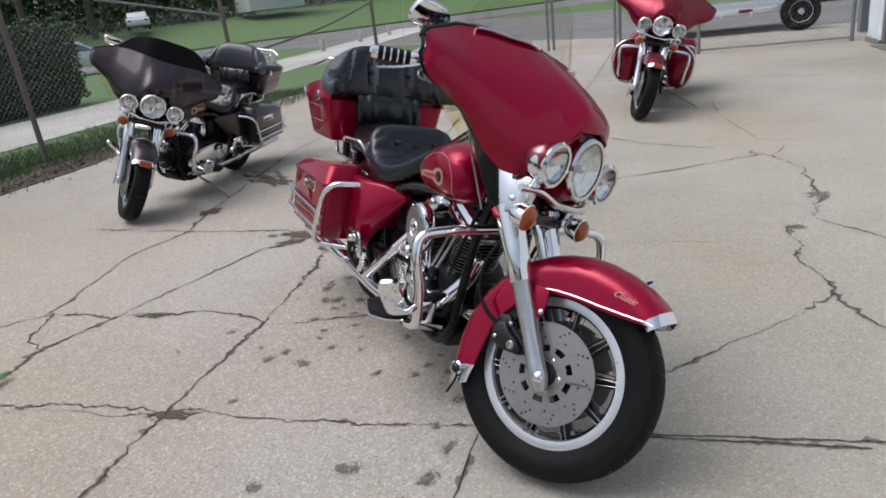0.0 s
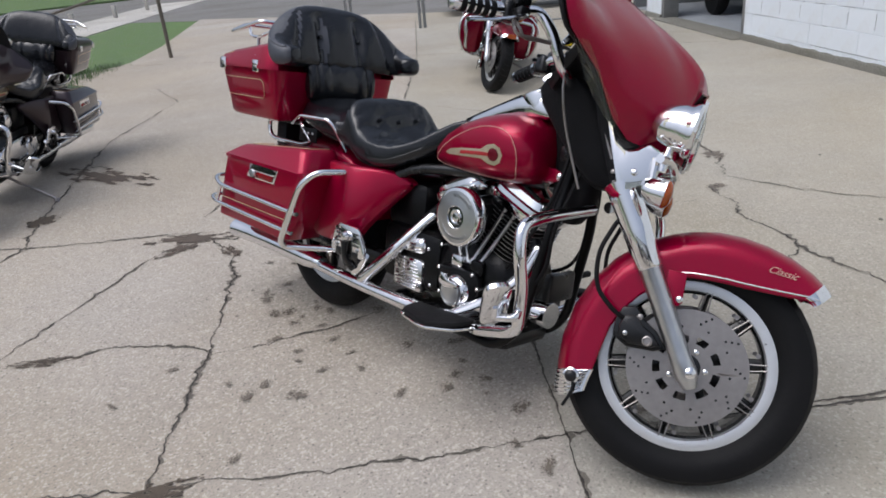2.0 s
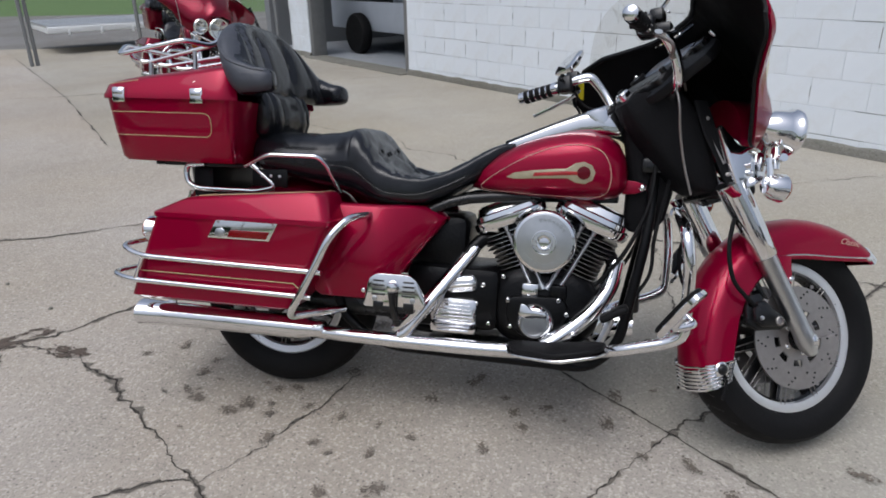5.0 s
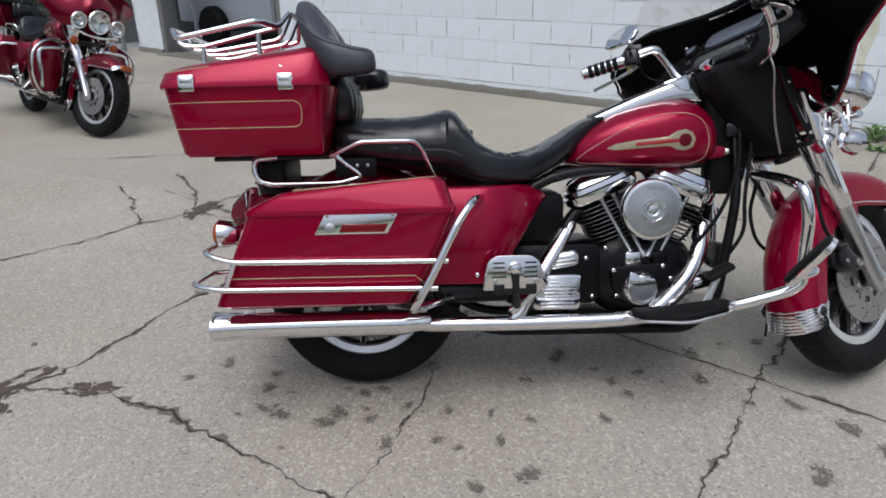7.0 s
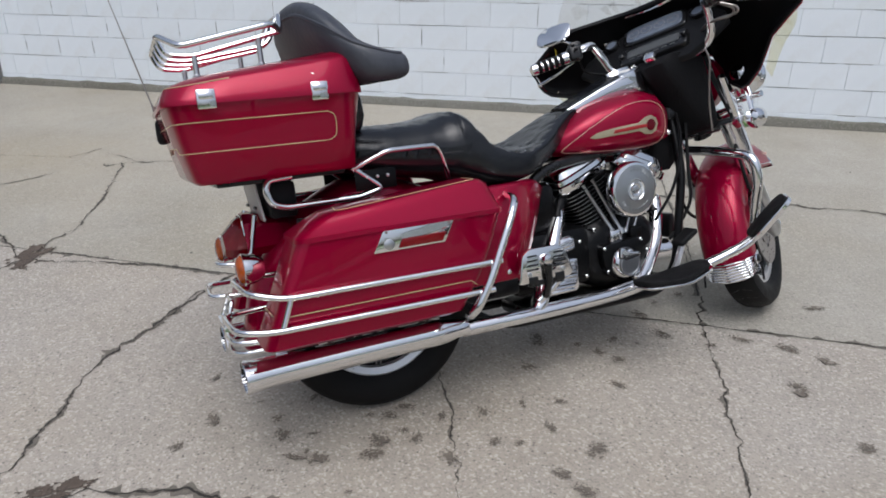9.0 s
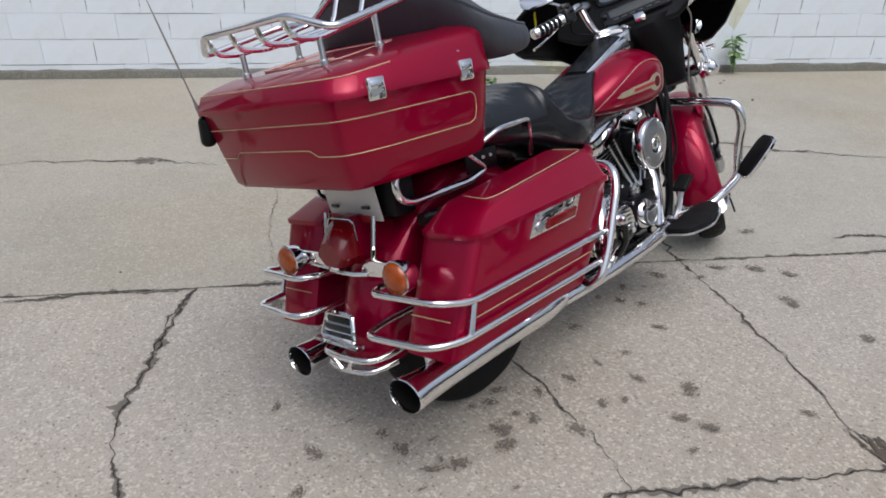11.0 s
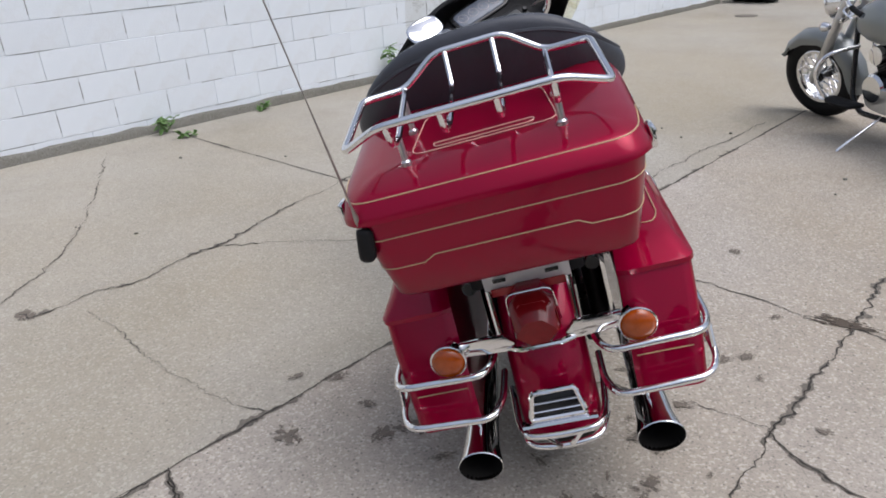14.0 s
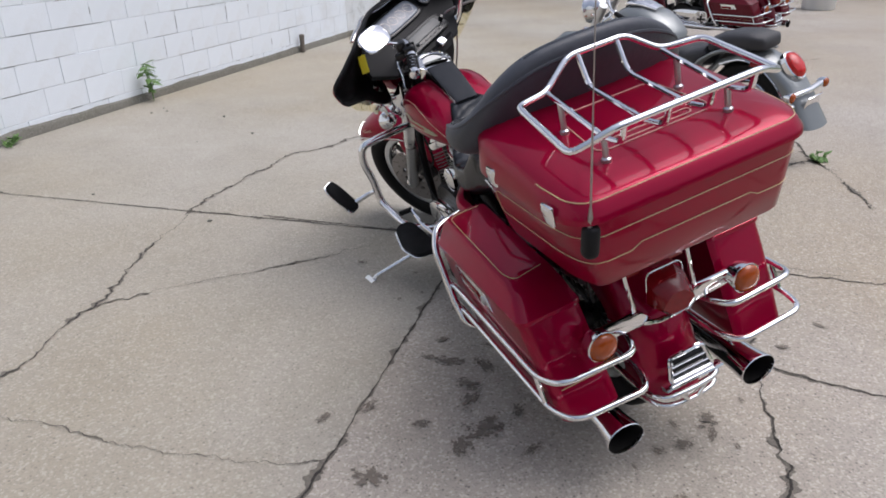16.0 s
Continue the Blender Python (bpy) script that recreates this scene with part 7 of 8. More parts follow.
def cruiser(m):
    bike = thing("motorcycle", m, "silver-grey cruiser motorcycle with wire wheels on its side stand", "motorcycle")
    R, F = Vector((0, 0, 0.325)), Vector((1.66, 0, 0.325))
    S = Matrix.Translation(F) @ Matrix.Rotation(radians(14), 4, Vector((-0.5, 0, 0.87))) @ Matrix.Translation(-F)
    wheel("rear_wheel", R, 0.325, 0.20, bike, None, spokes=36, disc=False, half=0.085, wire=True, lip=CHROME)
    wheel("front_wheel", F, 0.325, 0.205, bike, S, spokes=36, disc=False, half=0.065, wire=True, lip=CHROME)
    t = [(28, 0.36, 0.345), (45, 0.372, 0.30), (70, 0.372, 0.275), (100, 0.366, 0.27), (130, 0.362, 0.27), (160, 0.36, 0.27), (182, 0.362, 0.275), (195, 0.37, 0.31)]
    part("front_fender", arc_fender(F, 0.085, t), SILVER, bike, "silver front fender", S)
    t = [(35, 0.40, 0.33), (60, 0.405, 0.345), (85, 0.41, 0.35), (105, 0.412, 0.345), (125, 0.415, 0.335), (145, 0.425, 0.335), (160, 0.44, 0.345), (172, 0.465, 0.38), (180, 0.50, 0.43), (186, 0.535, 0.48)]
    rf = part("rear_fender", arc_fender(R, 0.125, t), SILVER, bike, "wide silver rear fender with flared tail")
    for s in (-1, 1):
        pts = [R + Vector((q * math.cos(radians(a)), s * 0.128, q * math.sin(radians(a)))) for a, r, q in t[1:]]
        part("fender_strut", tube(B(), spline([(0.52, s * 0.12, 0.53), (0.40, s * 0.14, 0.55), (0.28, s * 0.145, 0.66), (0.12, s * 0.145, 0.73), (-0.08, s * 0.145, 0.705)], 6), [0.05] * 6 + [0.042] * 6 + [0.032] * 6 + [0.022] * 6 + [0.015], 12, flat=0.5), SILVER, rf, "silver fender strut")
        part("fender_edge", tube(B(), spline(pts, 3), 0.007, 6), CHROME, rf)
        part("side_reflector", box(B(), (0.07, 0.012, 0.03), (-0.10, s * 0.135, 0.655), 0.004, Matrix.Rotation(radians(-10), 3, "Y")), TAIL, rf, "red side reflector")
    u, w, n = Vector((0, 1, 0)), Vector((0.64, 0, 0.77)), Vector((-0.77, 0, 0.64))
    c = R + Vector((-0.292, 0, 0.318))
    tl = part("tail_lamp", rings_bm([oval(c + n * h, a, b, u, w, 2.3, 28) for h, a, b in ((-0.02, 0.075, 0.105), (0.012, 0.075, 0.105), (0.018, 0.068, 0.098))]), CHROME, rf, "chrome tail lamp bezel")
    part("lens", rings_bm([oval(c + n * h, a, b, u, w, 2.3, 28) for h, a, b in ((0.016, 0.064, 0.094), (0.04, 0.055, 0.08), (0.055, 0.03, 0.045))]), material("bright_red_lens", (0.5, 0.008, 0.006), 0.15, 0, 0.6, 0.1, 40), tl, "bright red lens")
    part("signal_bar", tube(B(), [(-0.40, -0.17, 0.50), (-0.42, 0, 0.50), (-0.40, 0.17, 0.50)], 0.022, 12), CHROME, bike, "chrome rear signal bar")
    for s in (-1, 1):
        signal_lamp(bike, (-0.41, s * 0.19, 0.50), (-1, 0, 0), None, 0.032)
    part("plate_bracket", box(B(), (0.012, 0.16, 0.09), (-0.45, 0, 0.43), 0.004, Matrix.Rotation(radians(-20), 3, "Y")), CHROME, bike)
    # tank, seat, pillion
    prof = [(0.60, 0.70, 0.74, 0.06), (0.63, 0.68, 0.79, 0.11), (0.70, 0.665, 0.86, 0.145), (0.80, 0.655, 0.915, 0.17), (0.92, 0.655, 0.945, 0.18), (1.04, 0.665, 0.945, 0.172), (1.13, 0.69, 0.915, 0.145), (1.18, 0.73, 0.87, 0.10)]
    tk = part("fuel_tank", rings_bm([oval((x, 0, (a + b) / 2), h, (b - a) / 2, power=2.5, seg=40) for x, a, b, h in prof]), SILVER, bike, "broad silver fuel tank", sharp=60)
    part("tank_console", rings_bm([oval((x, 0, z), h, 0.018, (0, 1, 0), (-0.35, 0, 1), 3, 24) for x, z, h in ((0.80, 0.925, 0.045), (0.92, 0.958, 0.065), (1.02, 0.965, 0.07), (1.08, 0.955, 0.055))]), CHROME, tk, "chrome tank console")
    part("dial", lathe(B(), [(0.055, 0), (0.055, 0.016), (0.046, 0.02), (0.045, 0.014), (0.001, 0.014)], (1.01, 0, 0.968), (-0.3, 0, 1), 28), DIAL, tk, "round tank speedometer")
    sp = [(0.27, 0.68, 0.60, 0.10), (0.30, 0.735, 0.59, 0.15), (0.36, 0.72, 0.58, 0.165), (0.45, 0.69, 0.575, 0.165), (0.54, 0.70, 0.59, 0.14), (0.61, 0.735, 0.64, 0.10), (0.66, 0.755, 0.69, 0.07)]
    part("seat", rings_bm([oval((x, 0, (a + b) / 2), h, (a - b) / 2, power=3.2, seg=32) for x, a, b, h in sp]), SADDLEGREY, bike, "dark grey rider seat", sharp=60)
    sp = [(-0.14, 0.80, 0.75, 0.08), (-0.12, 0.835, 0.735, 0.11), (0.0, 0.85, 0.725, 0.125), (0.15, 0.835, 0.715, 0.135), (0.26, 0.80, 0.69, 0.13), (0.29, 0.77, 0.69, 0.10)]
    part("pillion", rings_bm([oval((x, 0, (a + b) / 2), h, (a - b) / 2, power=3.5, seg=32) for x, a, b, h in sp]), SADDLEGREY, bike, "dark grey pillion pad", sharp=60)
    # forks, lamp, bars
    for s in (-1, 1):
        part("fork_leg", tube(B(), [(1.66, s * 0.10, 0.30), (1.655, s * 0.10, 0.34), (1.50, s * 0.10, 0.60), (1.49, s * 0.10, 0.615), (1.30, s * 0.10, 0.95)], [0.02, 0.03, 0.032, 0.036, 0.036], 16), WORN, bike, "brushed fork leg", S)
        part("grip", tube(B(), [(0.90, s * 0.44, 0.97), (1.02, s * 0.387, 0.997)], 0.017, 12), RUBBER, bike, "black grip", S)
        part("lever", tube(B(), spline([(1.07, s * 0.36, 0.995), (1.05, s * 0.42, 0.985), (0.95, s * 0.46, 0.955)], 5), 0.006, 8, flat=0.6), CHROME, bike, "chrome lever", S)
        mr = part("mirror", tube(B(), spline([(1.08, s * 0.35, 1.015), (1.11, s * 0.38, 1.12), (1.09, s * 0.43, 1.25)], 5), 0.005, 8), CHROME, bike, "chrome mirror", S)
        part("mirror_head", rings_bm([oval((1.09 + h, s * 0.49, 1.27), a, b, (0, 1, 0), (0.2, 0, 1), 2.6, 24) for h, a, b in ((-0.006, 0.06, 0.04), (0.004, 0.064, 0.044), (0.03, 0.03, 0.02))]), CHROME, mr, "", S)
        signal_lamp(bike, (1.42, s * 0.20, 0.78), (1, 0, 0), S, 0.03)
    part("handlebar", tube(B(), fillet([(0.90, -0.44, 0.97), (1.08, -0.36, 1.01), (1.18, -0.22, 1.06), (1.25, -0.08, 0.98), (1.25, 0.08, 0.98), (1.18, 0.22, 1.06), (1.08, 0.36, 1.01), (0.90, 0.44, 0.97)], 0.06, 5), 0.013, 10), CHROME, bike, "chrome handlebar", S)
    round_lamp(bike, "headlamp", (1.49, 0, 0.885), (1, 0, -0.12), 0.105, S, 0.17)
    part("yoke", box(B(), (0.08, 0.26, 0.04), (1.38, 0, 0.80), 0.012), CHROME, bike, "", S)
    # engine and chrome covers
    part("crankcase", rings_bm([oval((0.88, y, 0.36), 0.20 * k, 0.14 * k, (1, 0, 0), (0, 0, 1), 2.6, 32) for y, k in ((-0.13, 0.8), (-0.08, 1), (0.08, 1), (0.13, 0.85))]), ENGINE, bike, "black engine case")
    part("clutch_cover", lathe(B(), [(0.10, 0), (0.10, 0.03), (0.085, 0.045), (0.001, 0.05)], (0.92, 0.13, 0.40), (0, 1, 0), 32), CHROME, bike, "round chrome engine cover")
    part("left_cover", rings_bm([oval((0.80, y, 0.34), 0.19 * k, 0.085 * k, (1, 0, 0), (-0.2, 0, 1), 2.8, 32) for y, k in ((0.13, 1), (0.165, 0.98), (0.175, 0.88))]), WORN, bike, "polished left engine cover")
    part("side_cover", prism(B(), [(x, 0.11, z) for x, z in fillet3([(0.48, 0.40), (0.70, 0.40), (0.72, 0.52), (0.62, 0.60), (0.50, 0.58)], 0.04)], (0, 0.04, 0), 0.015), SILVER, bike, "silver side cover")
    part("side_cover", prism(B(), [(x, -0.15, z) for x, z in fillet3([(0.48, 0.40), (0.70, 0.40), (0.72, 0.52), (0.62, 0.60), (0.50, 0.58)], 0.04)], (0, 0.04, 0), 0.015), SILVER, bike, "silver side cover")
    for ang in (-26, 26):
        v = Vector((math.sin(radians(ang)), 0, math.cos(radians(ang))))
        x = Vector((v.z, 0, -v.x))
        o = Vector((0.90, 0, 0.42))
        cy = part("cylinder", tube(B(), [o, o + v * 0.26], 0.06, 18), ENGINE, bike, "black finned cylinder")
        for k in range(9):
            part("cooling_fin", rings_bm([oval(o + v * (0.08 + 0.018 * k + h), 0.085, 0.085, x, (0, 1, 0), 3.5, 20) for h in (-0.003, 0.003)]), ENGINE, cy)
        part("head_cover", rings_bm([oval(o + v * h, a, a * 0.9, x, (0, 1, 0), 3, 24) for h, a in ((0.24, 0.09), (0.28, 0.085), (0.295, 0.06))]), CHROME, cy, "chrome head cover")
    part("air_box", lathe(B(), [(0.05, 0), (0.065, 0.02), (0.06, 0.05), (0.001, 0.06)], (0.97, 0.07, 0.60), (0, 1, 0), 24), CHROME, bike, "chrome oval side cap")
    for z in (0.24, 0.32):
        part("exhaust", tube(B(), spline([(1.05, -0.10, 0.55), (1.10, -0.17, 0.42), (0.90, -0.19, z), (0.30, -0.19, z), (-0.35, -0.19, z + 0.01)], 6), 0.035, 14), CHROME, bike, "chrome exhaust")
    for s in (-1, 1):
        part("frame_tube", tube(B(), fillet([(1.25, s * 0.04, 0.80), (1.17, s * 0.12, 0.30), (1.08, s * 0.13, 0.20), (0.45, s * 0.13, 0.21), (0.35, s * 0.12, 0.45)], 0.08, 5), 0.018, 10), BLACK, bike)
        part("floorboard", prism(B(), [(x, y, 0.29) for x, y in fillet3([(0.92, s * 0.20), (0.94, s * 0.31), (1.08, s * 0.33), (1.22, s * 0.30), (1.24, s * 0.21)], 0.03)], (0, 0, 0.02), 0.005), RUBBER, bike, "black rubber floorboard")
        part("engine_guard", tube(B(), fillet([(1.20, s * 0.06, 0.62), (1.25, s * 0.27, 0.60), (1.29, s * 0.33, 0.48), (1.24, s * 0.28, 0.30), (1.15, s * 0.13, 0.22)], 0.07, 5), 0.014, 12), CHROME, bike, "chrome engine guard")
        part("swing_arm", box(B(), (0.46, 0.04, 0.06), (0.22, s * 0.12, 0.32), 0.012), BLACK, bike)
    f = m.inverted() @ Vector((*(m @ Vector((0.82, 0.48, 0))).xy, 0.0))
    part("kickstand", tube(B(), [(0.85, 0.14, 0.22), f + Vector((0, -0.02, 0.015)), f], 0.011, 10), CHROME, bike, "chrome side stand")
    part("belt_cover", box(B(), (0.44, 0.012, 0.04), (0.24, 0.16, 0.37), 0.006), BLACK, bike)
    part("rear_pulley", lathe(B(), [(0.09, 0), (0.095, 0.005), (0.095, 0.03), (0.07, 0.034), (0.03, 0.03), (0.001, 0.03)], (0, 0.09, 0.325), (0, 1, 0), 32), STEEL, bike, "steel rear pulley")
    return bike


cruiser(stand(-1.94, -0.16, -37, 9.0) @ Matrix.Scale(0.94, 4))

# ---- inside the workshop door ----
def shell(name, size, at, mat, label, category="wall"):
    return tagged(part(name, box(B(), size, at, 0), mat), label, category, kind="structure")


shell("floor", (6.0, 7.0, 0.1), (6.42, 10.3, -0.045), ROOMFLOOR, "blue-grey concrete workshop floor", "floor")
shell("wall_north", (6.0, 0.2, 3.4), (6.42, 13.9, 1.7), DIMROOM, "workshop end wall, its dimness put into the colour")
shell("wall_south", (6.0, 0.2, 3.4), (6.42, 6.7, 1.7), DIMROOM, "workshop end wall, its dimness put into the colour")
shell("wall_inner", (0.2, 7.4, 3.4), (9.5, 10.3, 1.7), DIMROOM, "workshop back wall, its dimness put into the colour")
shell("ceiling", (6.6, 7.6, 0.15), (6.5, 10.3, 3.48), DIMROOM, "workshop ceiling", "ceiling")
dj = thing("door_1", Matrix(), "open workshop doorway with grey steel jambs", "door", kind="structure")
for y in (DOOR0 + 0.05, DOOR1 - 0.05):
    part("jamb", box(B(), (0.24, 0.10, 2.68), (WX + 0.12, y, 1.34), 0.006), GALV, dj)
part("threshold", box(B(), (0.34, DOOR1 - DOOR0, 0.04), (WX + 0.02, (DOOR0 + DOOR1) / 2, 0.0), 0.01), FOOTING, dj, "worn concrete threshold")
tr = thing("utility_trailer", pose(4.78, 11.42, 0, 0, 0, 88), "grey steel utility trailer parked inside the workshop", "trailer")
GREYSTEEL = material("grey_painted_steel", (0.40, 0.435, 0.48), 0.5, 0.1, 0, 0.12, 4)
part("bed", box(B(), (2.6, 1.3, 0.06), (0, 0, 0.40), 0.01), GREYSTEEL, tr)
part("side_board", box(B(), (2.6, 0.04, 0.45), (0, 0.65, 0.61), 0.01), GREYSTEEL, tr)
part("side_board", box(B(), (2.6, 0.04, 0.45), (0, -0.65, 0.61), 0.01), GREYSTEEL, tr)
part("tailgate", box(B(), (0.04, 1.3, 0.55), (-1.3, 0, 0.64), 0.01), GREYSTEEL, tr)
for s in (-1, 1):
    w = part("wheel", lathe(B(), [(0.17, -0.09), (0.30, -0.09), (0.33, -0.05), (0.33, 0.05), (0.30, 0.09), (0.17, 0.09)], (0.1, s * 0.78, 0.33), (0, 1, 0), 32), RUBBER, tr, "black tyre")
    part("rim", lathe(B(), [(0.17, -0.07), (0.16, 0), (0.05, s * 0.03), (0.05, s * 0.07), (0.17, s * 0.085)], (0.1, s * 0.78, 0.33), (0, 1, 0), 24), PAPER, w)
part("drawbar", box(B(), (0.8, 0.07, 0.07), (1.65, 0, 0.40), 0.008), GREYSTEEL, tr)
part("jack", box(B(), (0.07, 0.07, 0.40), (1.95, 0, 0.20), 0.006), GREYSTEEL, tr)


# ---- fence, gate and trailer at the street end ----
def wire_mesh(p, q, h, step=0.075, r=0.0012):
    """Crossed diagonal wires between two posts."""
    p, q = Vector(p), Vector(q)
    run = (q - p).length
    u = (q - p) / run
    bm = B()
    for sgn in (1, -1):
        k = -h if sgn > 0 else 0
        a = -h
        while a < run + h:
            x0, z0 = (a, 0.0)
            x1, z1 = (a + sgn * h, h)
            t0, t1 = 0.0, 1.0
            dx = x1 - x0
            lo, hi = sorted(((0 - x0) / dx, (run - x0) / dx))
            t0, t1 = max(t0, lo), min(t1, hi)
            if t1 - t0 > 0.02:
                off = Vector((-u.y, u.x, 0)) * 0.002 * sgn
                tube(bm, [p + u * (x0 + dx * t) + Vector((0, 0, 0.05 + h * t)) + off for t in (t0, t1)], r, 3)
            a += step
    return bm


fence = thing("chain_link_fence", Matrix(), "old chain-link fence with leaning weathered posts along the grass", "fence")
spots = [(-7.3, -3.0), (-7.25, 1.8), (-7.15, 6.72), (-6.3, 9.9), (-5.1, 13.1)]
for i, (x, y) in enumerate(spots):
    part("post", tube(B(), [(x, y, -0.1), (x + 0.03, y - 0.06, 2.15)], 0.033, 12), RUSTY, fence, "weathered steel post")
for a, b in zip(spots, spots[1:]):
    part("mesh_panel", wire_mesh((*a, 0), (*b, 0), 2.0 if a[1] < 6 else 1.5), GALV, fence, "galvanised chain-link mesh")
for a, b in zip(spots[:-2], spots[1:-1]):
    part("top_rail", tube(B(), [(*a, 2.06), (*b, 2.06 if b[1] < 8 else 1.5)], 0.016, 8), GALV, fence)
part("top_rail", tube(B(), spline([(-6.3, 9.9, 0.85), (-5.6, 11.7, 1.1), (-5.1, 13.1, 1.45)], 5), 0.02, 8), RUSTY, fence, "slumped fence rail")
gate = thing("chain_link_gate", Matrix(), "low chain-link gate between steel posts beside the block wall", "gate")
for x, y in ((-2.16, 15.9), (-2.05, 15.95), (-0.64, 13.95), (-0.55, 14.0), (0.76, 12.66), (3.02, 12.62)):
    part("post", tube(B(), [(x, y, -0.1), (x, y, 1.9)], 0.03, 12), GALV, gate, "galvanised steel post")
part("mesh_panel", wire_mesh((0.76, 12.66, 0), (3.02, 12.62, 0), 1.5), GALV, gate, "galvanised chain-link mesh")
for z in (0.06, 1.55):
    part("gate_rail", tube(B(), [(0.76, 12.66, z), (3.02, 12.62, z)], 0.016, 8), GALV, gate)
fr = thing("sidewalk_fence", Matrix(), "low wooden post fence along the far grass strip", "fence")
for k in range(5):
    x, y = -11.8 - 0.15 * k, 17.0 + 4.2 * k
    part("post", box(B(), (0.14, 0.14, 0.5), (x, y, 0.19), 0.01), WALK, fr, "short pale post")

tl = thing("flat_trailer", pose(3.55, 16.6, 0), "white flat trailer with an aluminium tread-plate deck", "trailer")
part("deck", box(B(), (2.9, 2.3, 0.04), (-2.2, 0.1, 0.49), 0.008), TREAD, tl, "aluminium tread-plate deck")
bm = B()
for i in range(34):
    for k in range(27):
        box(bm, (0.05, 0.012, 0.004), (-3.6 + 0.085 * i, -1.0 + 0.085 * k, 0.511), 0, Matrix.Rotation(radians(45 if (i + k) % 2 else -45), 3, "Z"))
part("tread_lug", bm, TREAD, tl)["kind"] = "stuff"
part("side_rail", box(B(), (2.9, 0.06, 0.11), (-2.2, -1.08, 0.43), 0.01), WHITEMETAL, tl, "white side rail")
for x in (-3.3, -2.75, -2.2, -1.65, -1.1):
    part("rail_bracket", box(B(), (0.05, 0.03, 0.09), (x, -1.12, 0.38), 0.004), WHITEMETAL, tl)
part("lamp", box(B(), (0.26, 0.02, 0.06), (-1.75, -1.12, 0.44), 0.004), TAIL, tl, "red marker lamp")
part("tail_beam", box(B(), (0.10, 2.3, 0.10), (-3.6, 0.1, 0.42), 0.01), WHITEMETAL, tl, "white end beam")
part("wheel_guard", prism(B(), [(x, -1.42, z) for x, z in ((-1.25, 0.60), (-1.05, 0.80), (-0.55, 0.80), (-0.35, 0.60))], (0, 0.30, 0), 0.01), WHITEMETAL, tl, "white wheel guard")
w = part("wheel", lathe(B(), [(0.20, -0.10), (0.30, -0.10), (0.35, -0.06), (0.35, 0.06), (0.30, 0.10), (0.20, 0.10)], (-0.8, -1.28, 0.35), (0, 1, 0), 36), RUBBER, tl, "black trailer tyre")
part("rim", lathe(B(), [(0.20, -0.08), (0.205, -0.105), (0.16, -0.07), (0.07, -0.075), (0.05, -0.11), (0.001, -0.115)], (-0.8, -1.28, 0.35), (0, 1, 0), 24), LIP, w, "pale steel rim")
for k in range(8):
    a = 2 * math.pi * k / 8
    part("rim_slot", box(B(), (0.045, 0.012, 0.03), (-0.8 + 0.12 * math.cos(a), -1.357, 0.35 + 0.12 * math.sin(a)), 0.004, Matrix.Rotation(-a, 3, "Y")), BLACK, w)
part("axle", tube(B(), [(-0.8, -1.28, 0.35), (-0.8, 1.2, 0.35)], 0.04, 10), BLACK, tl)
part("drawbar", box(B(), (1.5, 0.10, 0.08), (-0.1, 0.0, 0.44), 0.01), BLACK, tl, "black drawbar")
part("jack_leg", tube(B(), [(0.30, -0.75, 0.62), (0.50, -0.85, 0.0)], 0.035, 10), BLACK, tl)

# ---- neighbourhood beyond the fence ----
def leafy(name, count, pick, size, mat, parent=None, seed=3, label=""):
    r = random.Random(seed)
    verts, faces = [], []
    for _ in range(count):
        c = Vector(pick(r))
        a = Vector((r.uniform(-1, 1), r.uniform(-1, 1), r.uniform(-1, 1))).normalized()
        b = a.orthogonal().normalized()
        s = size * r.uniform(0.6, 1.3)
        k = len(verts)
        verts += [c - a * s, c + b * s * 0.45 + a * s * 0.1, c + a * s, c - b * s * 0.45 + a * s * 0.1]
        faces.append((k, k + 1, k + 2, k + 3))
    me = bpy.data.meshes.new(name)
    me.from_pydata([tuple(v) for v in verts], [], faces)
    me.materials.append(mat)
    ob = new(name, me)
    if parent:
        ob.parent = parent
    if label:
        ob["label"] = label
    return ob


hedge = thing("hedge", Matrix(), "dense clipped dark green hedge beside the sidewalk", "hedge")
HX0, HX1, HY0, HY1, HZ = -15.2, -12.95, 2.0, 13.9, 1.85
# box behind the leaves; its near-black green paints the shade inside the hedge
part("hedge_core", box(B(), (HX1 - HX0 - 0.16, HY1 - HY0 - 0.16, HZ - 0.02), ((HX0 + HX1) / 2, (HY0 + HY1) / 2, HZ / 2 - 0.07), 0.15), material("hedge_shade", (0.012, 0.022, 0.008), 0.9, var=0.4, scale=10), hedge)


def on_hedge(r):
    f = r.random()
    j = max(-0.15, min(0.12, 0.06 * r.gauss(0, 1)))
    if f < 0.5:
        return (HX1 + j, r.uniform(HY0, HY1), r.uniform(0.12, HZ))
    if f < 0.68:
        return (r.uniform(HX0, HX1), HY1 + j, r.uniform(0.12, HZ))
    return (r.uniform(HX0, HX1), r.uniform(HY0, HY1), HZ + j)


leafy("hedge_leaf", 26000, on_hedge, 0.045, HEDGE, hedge, 5, "small dark green leaves")["kind"] = "stuff"


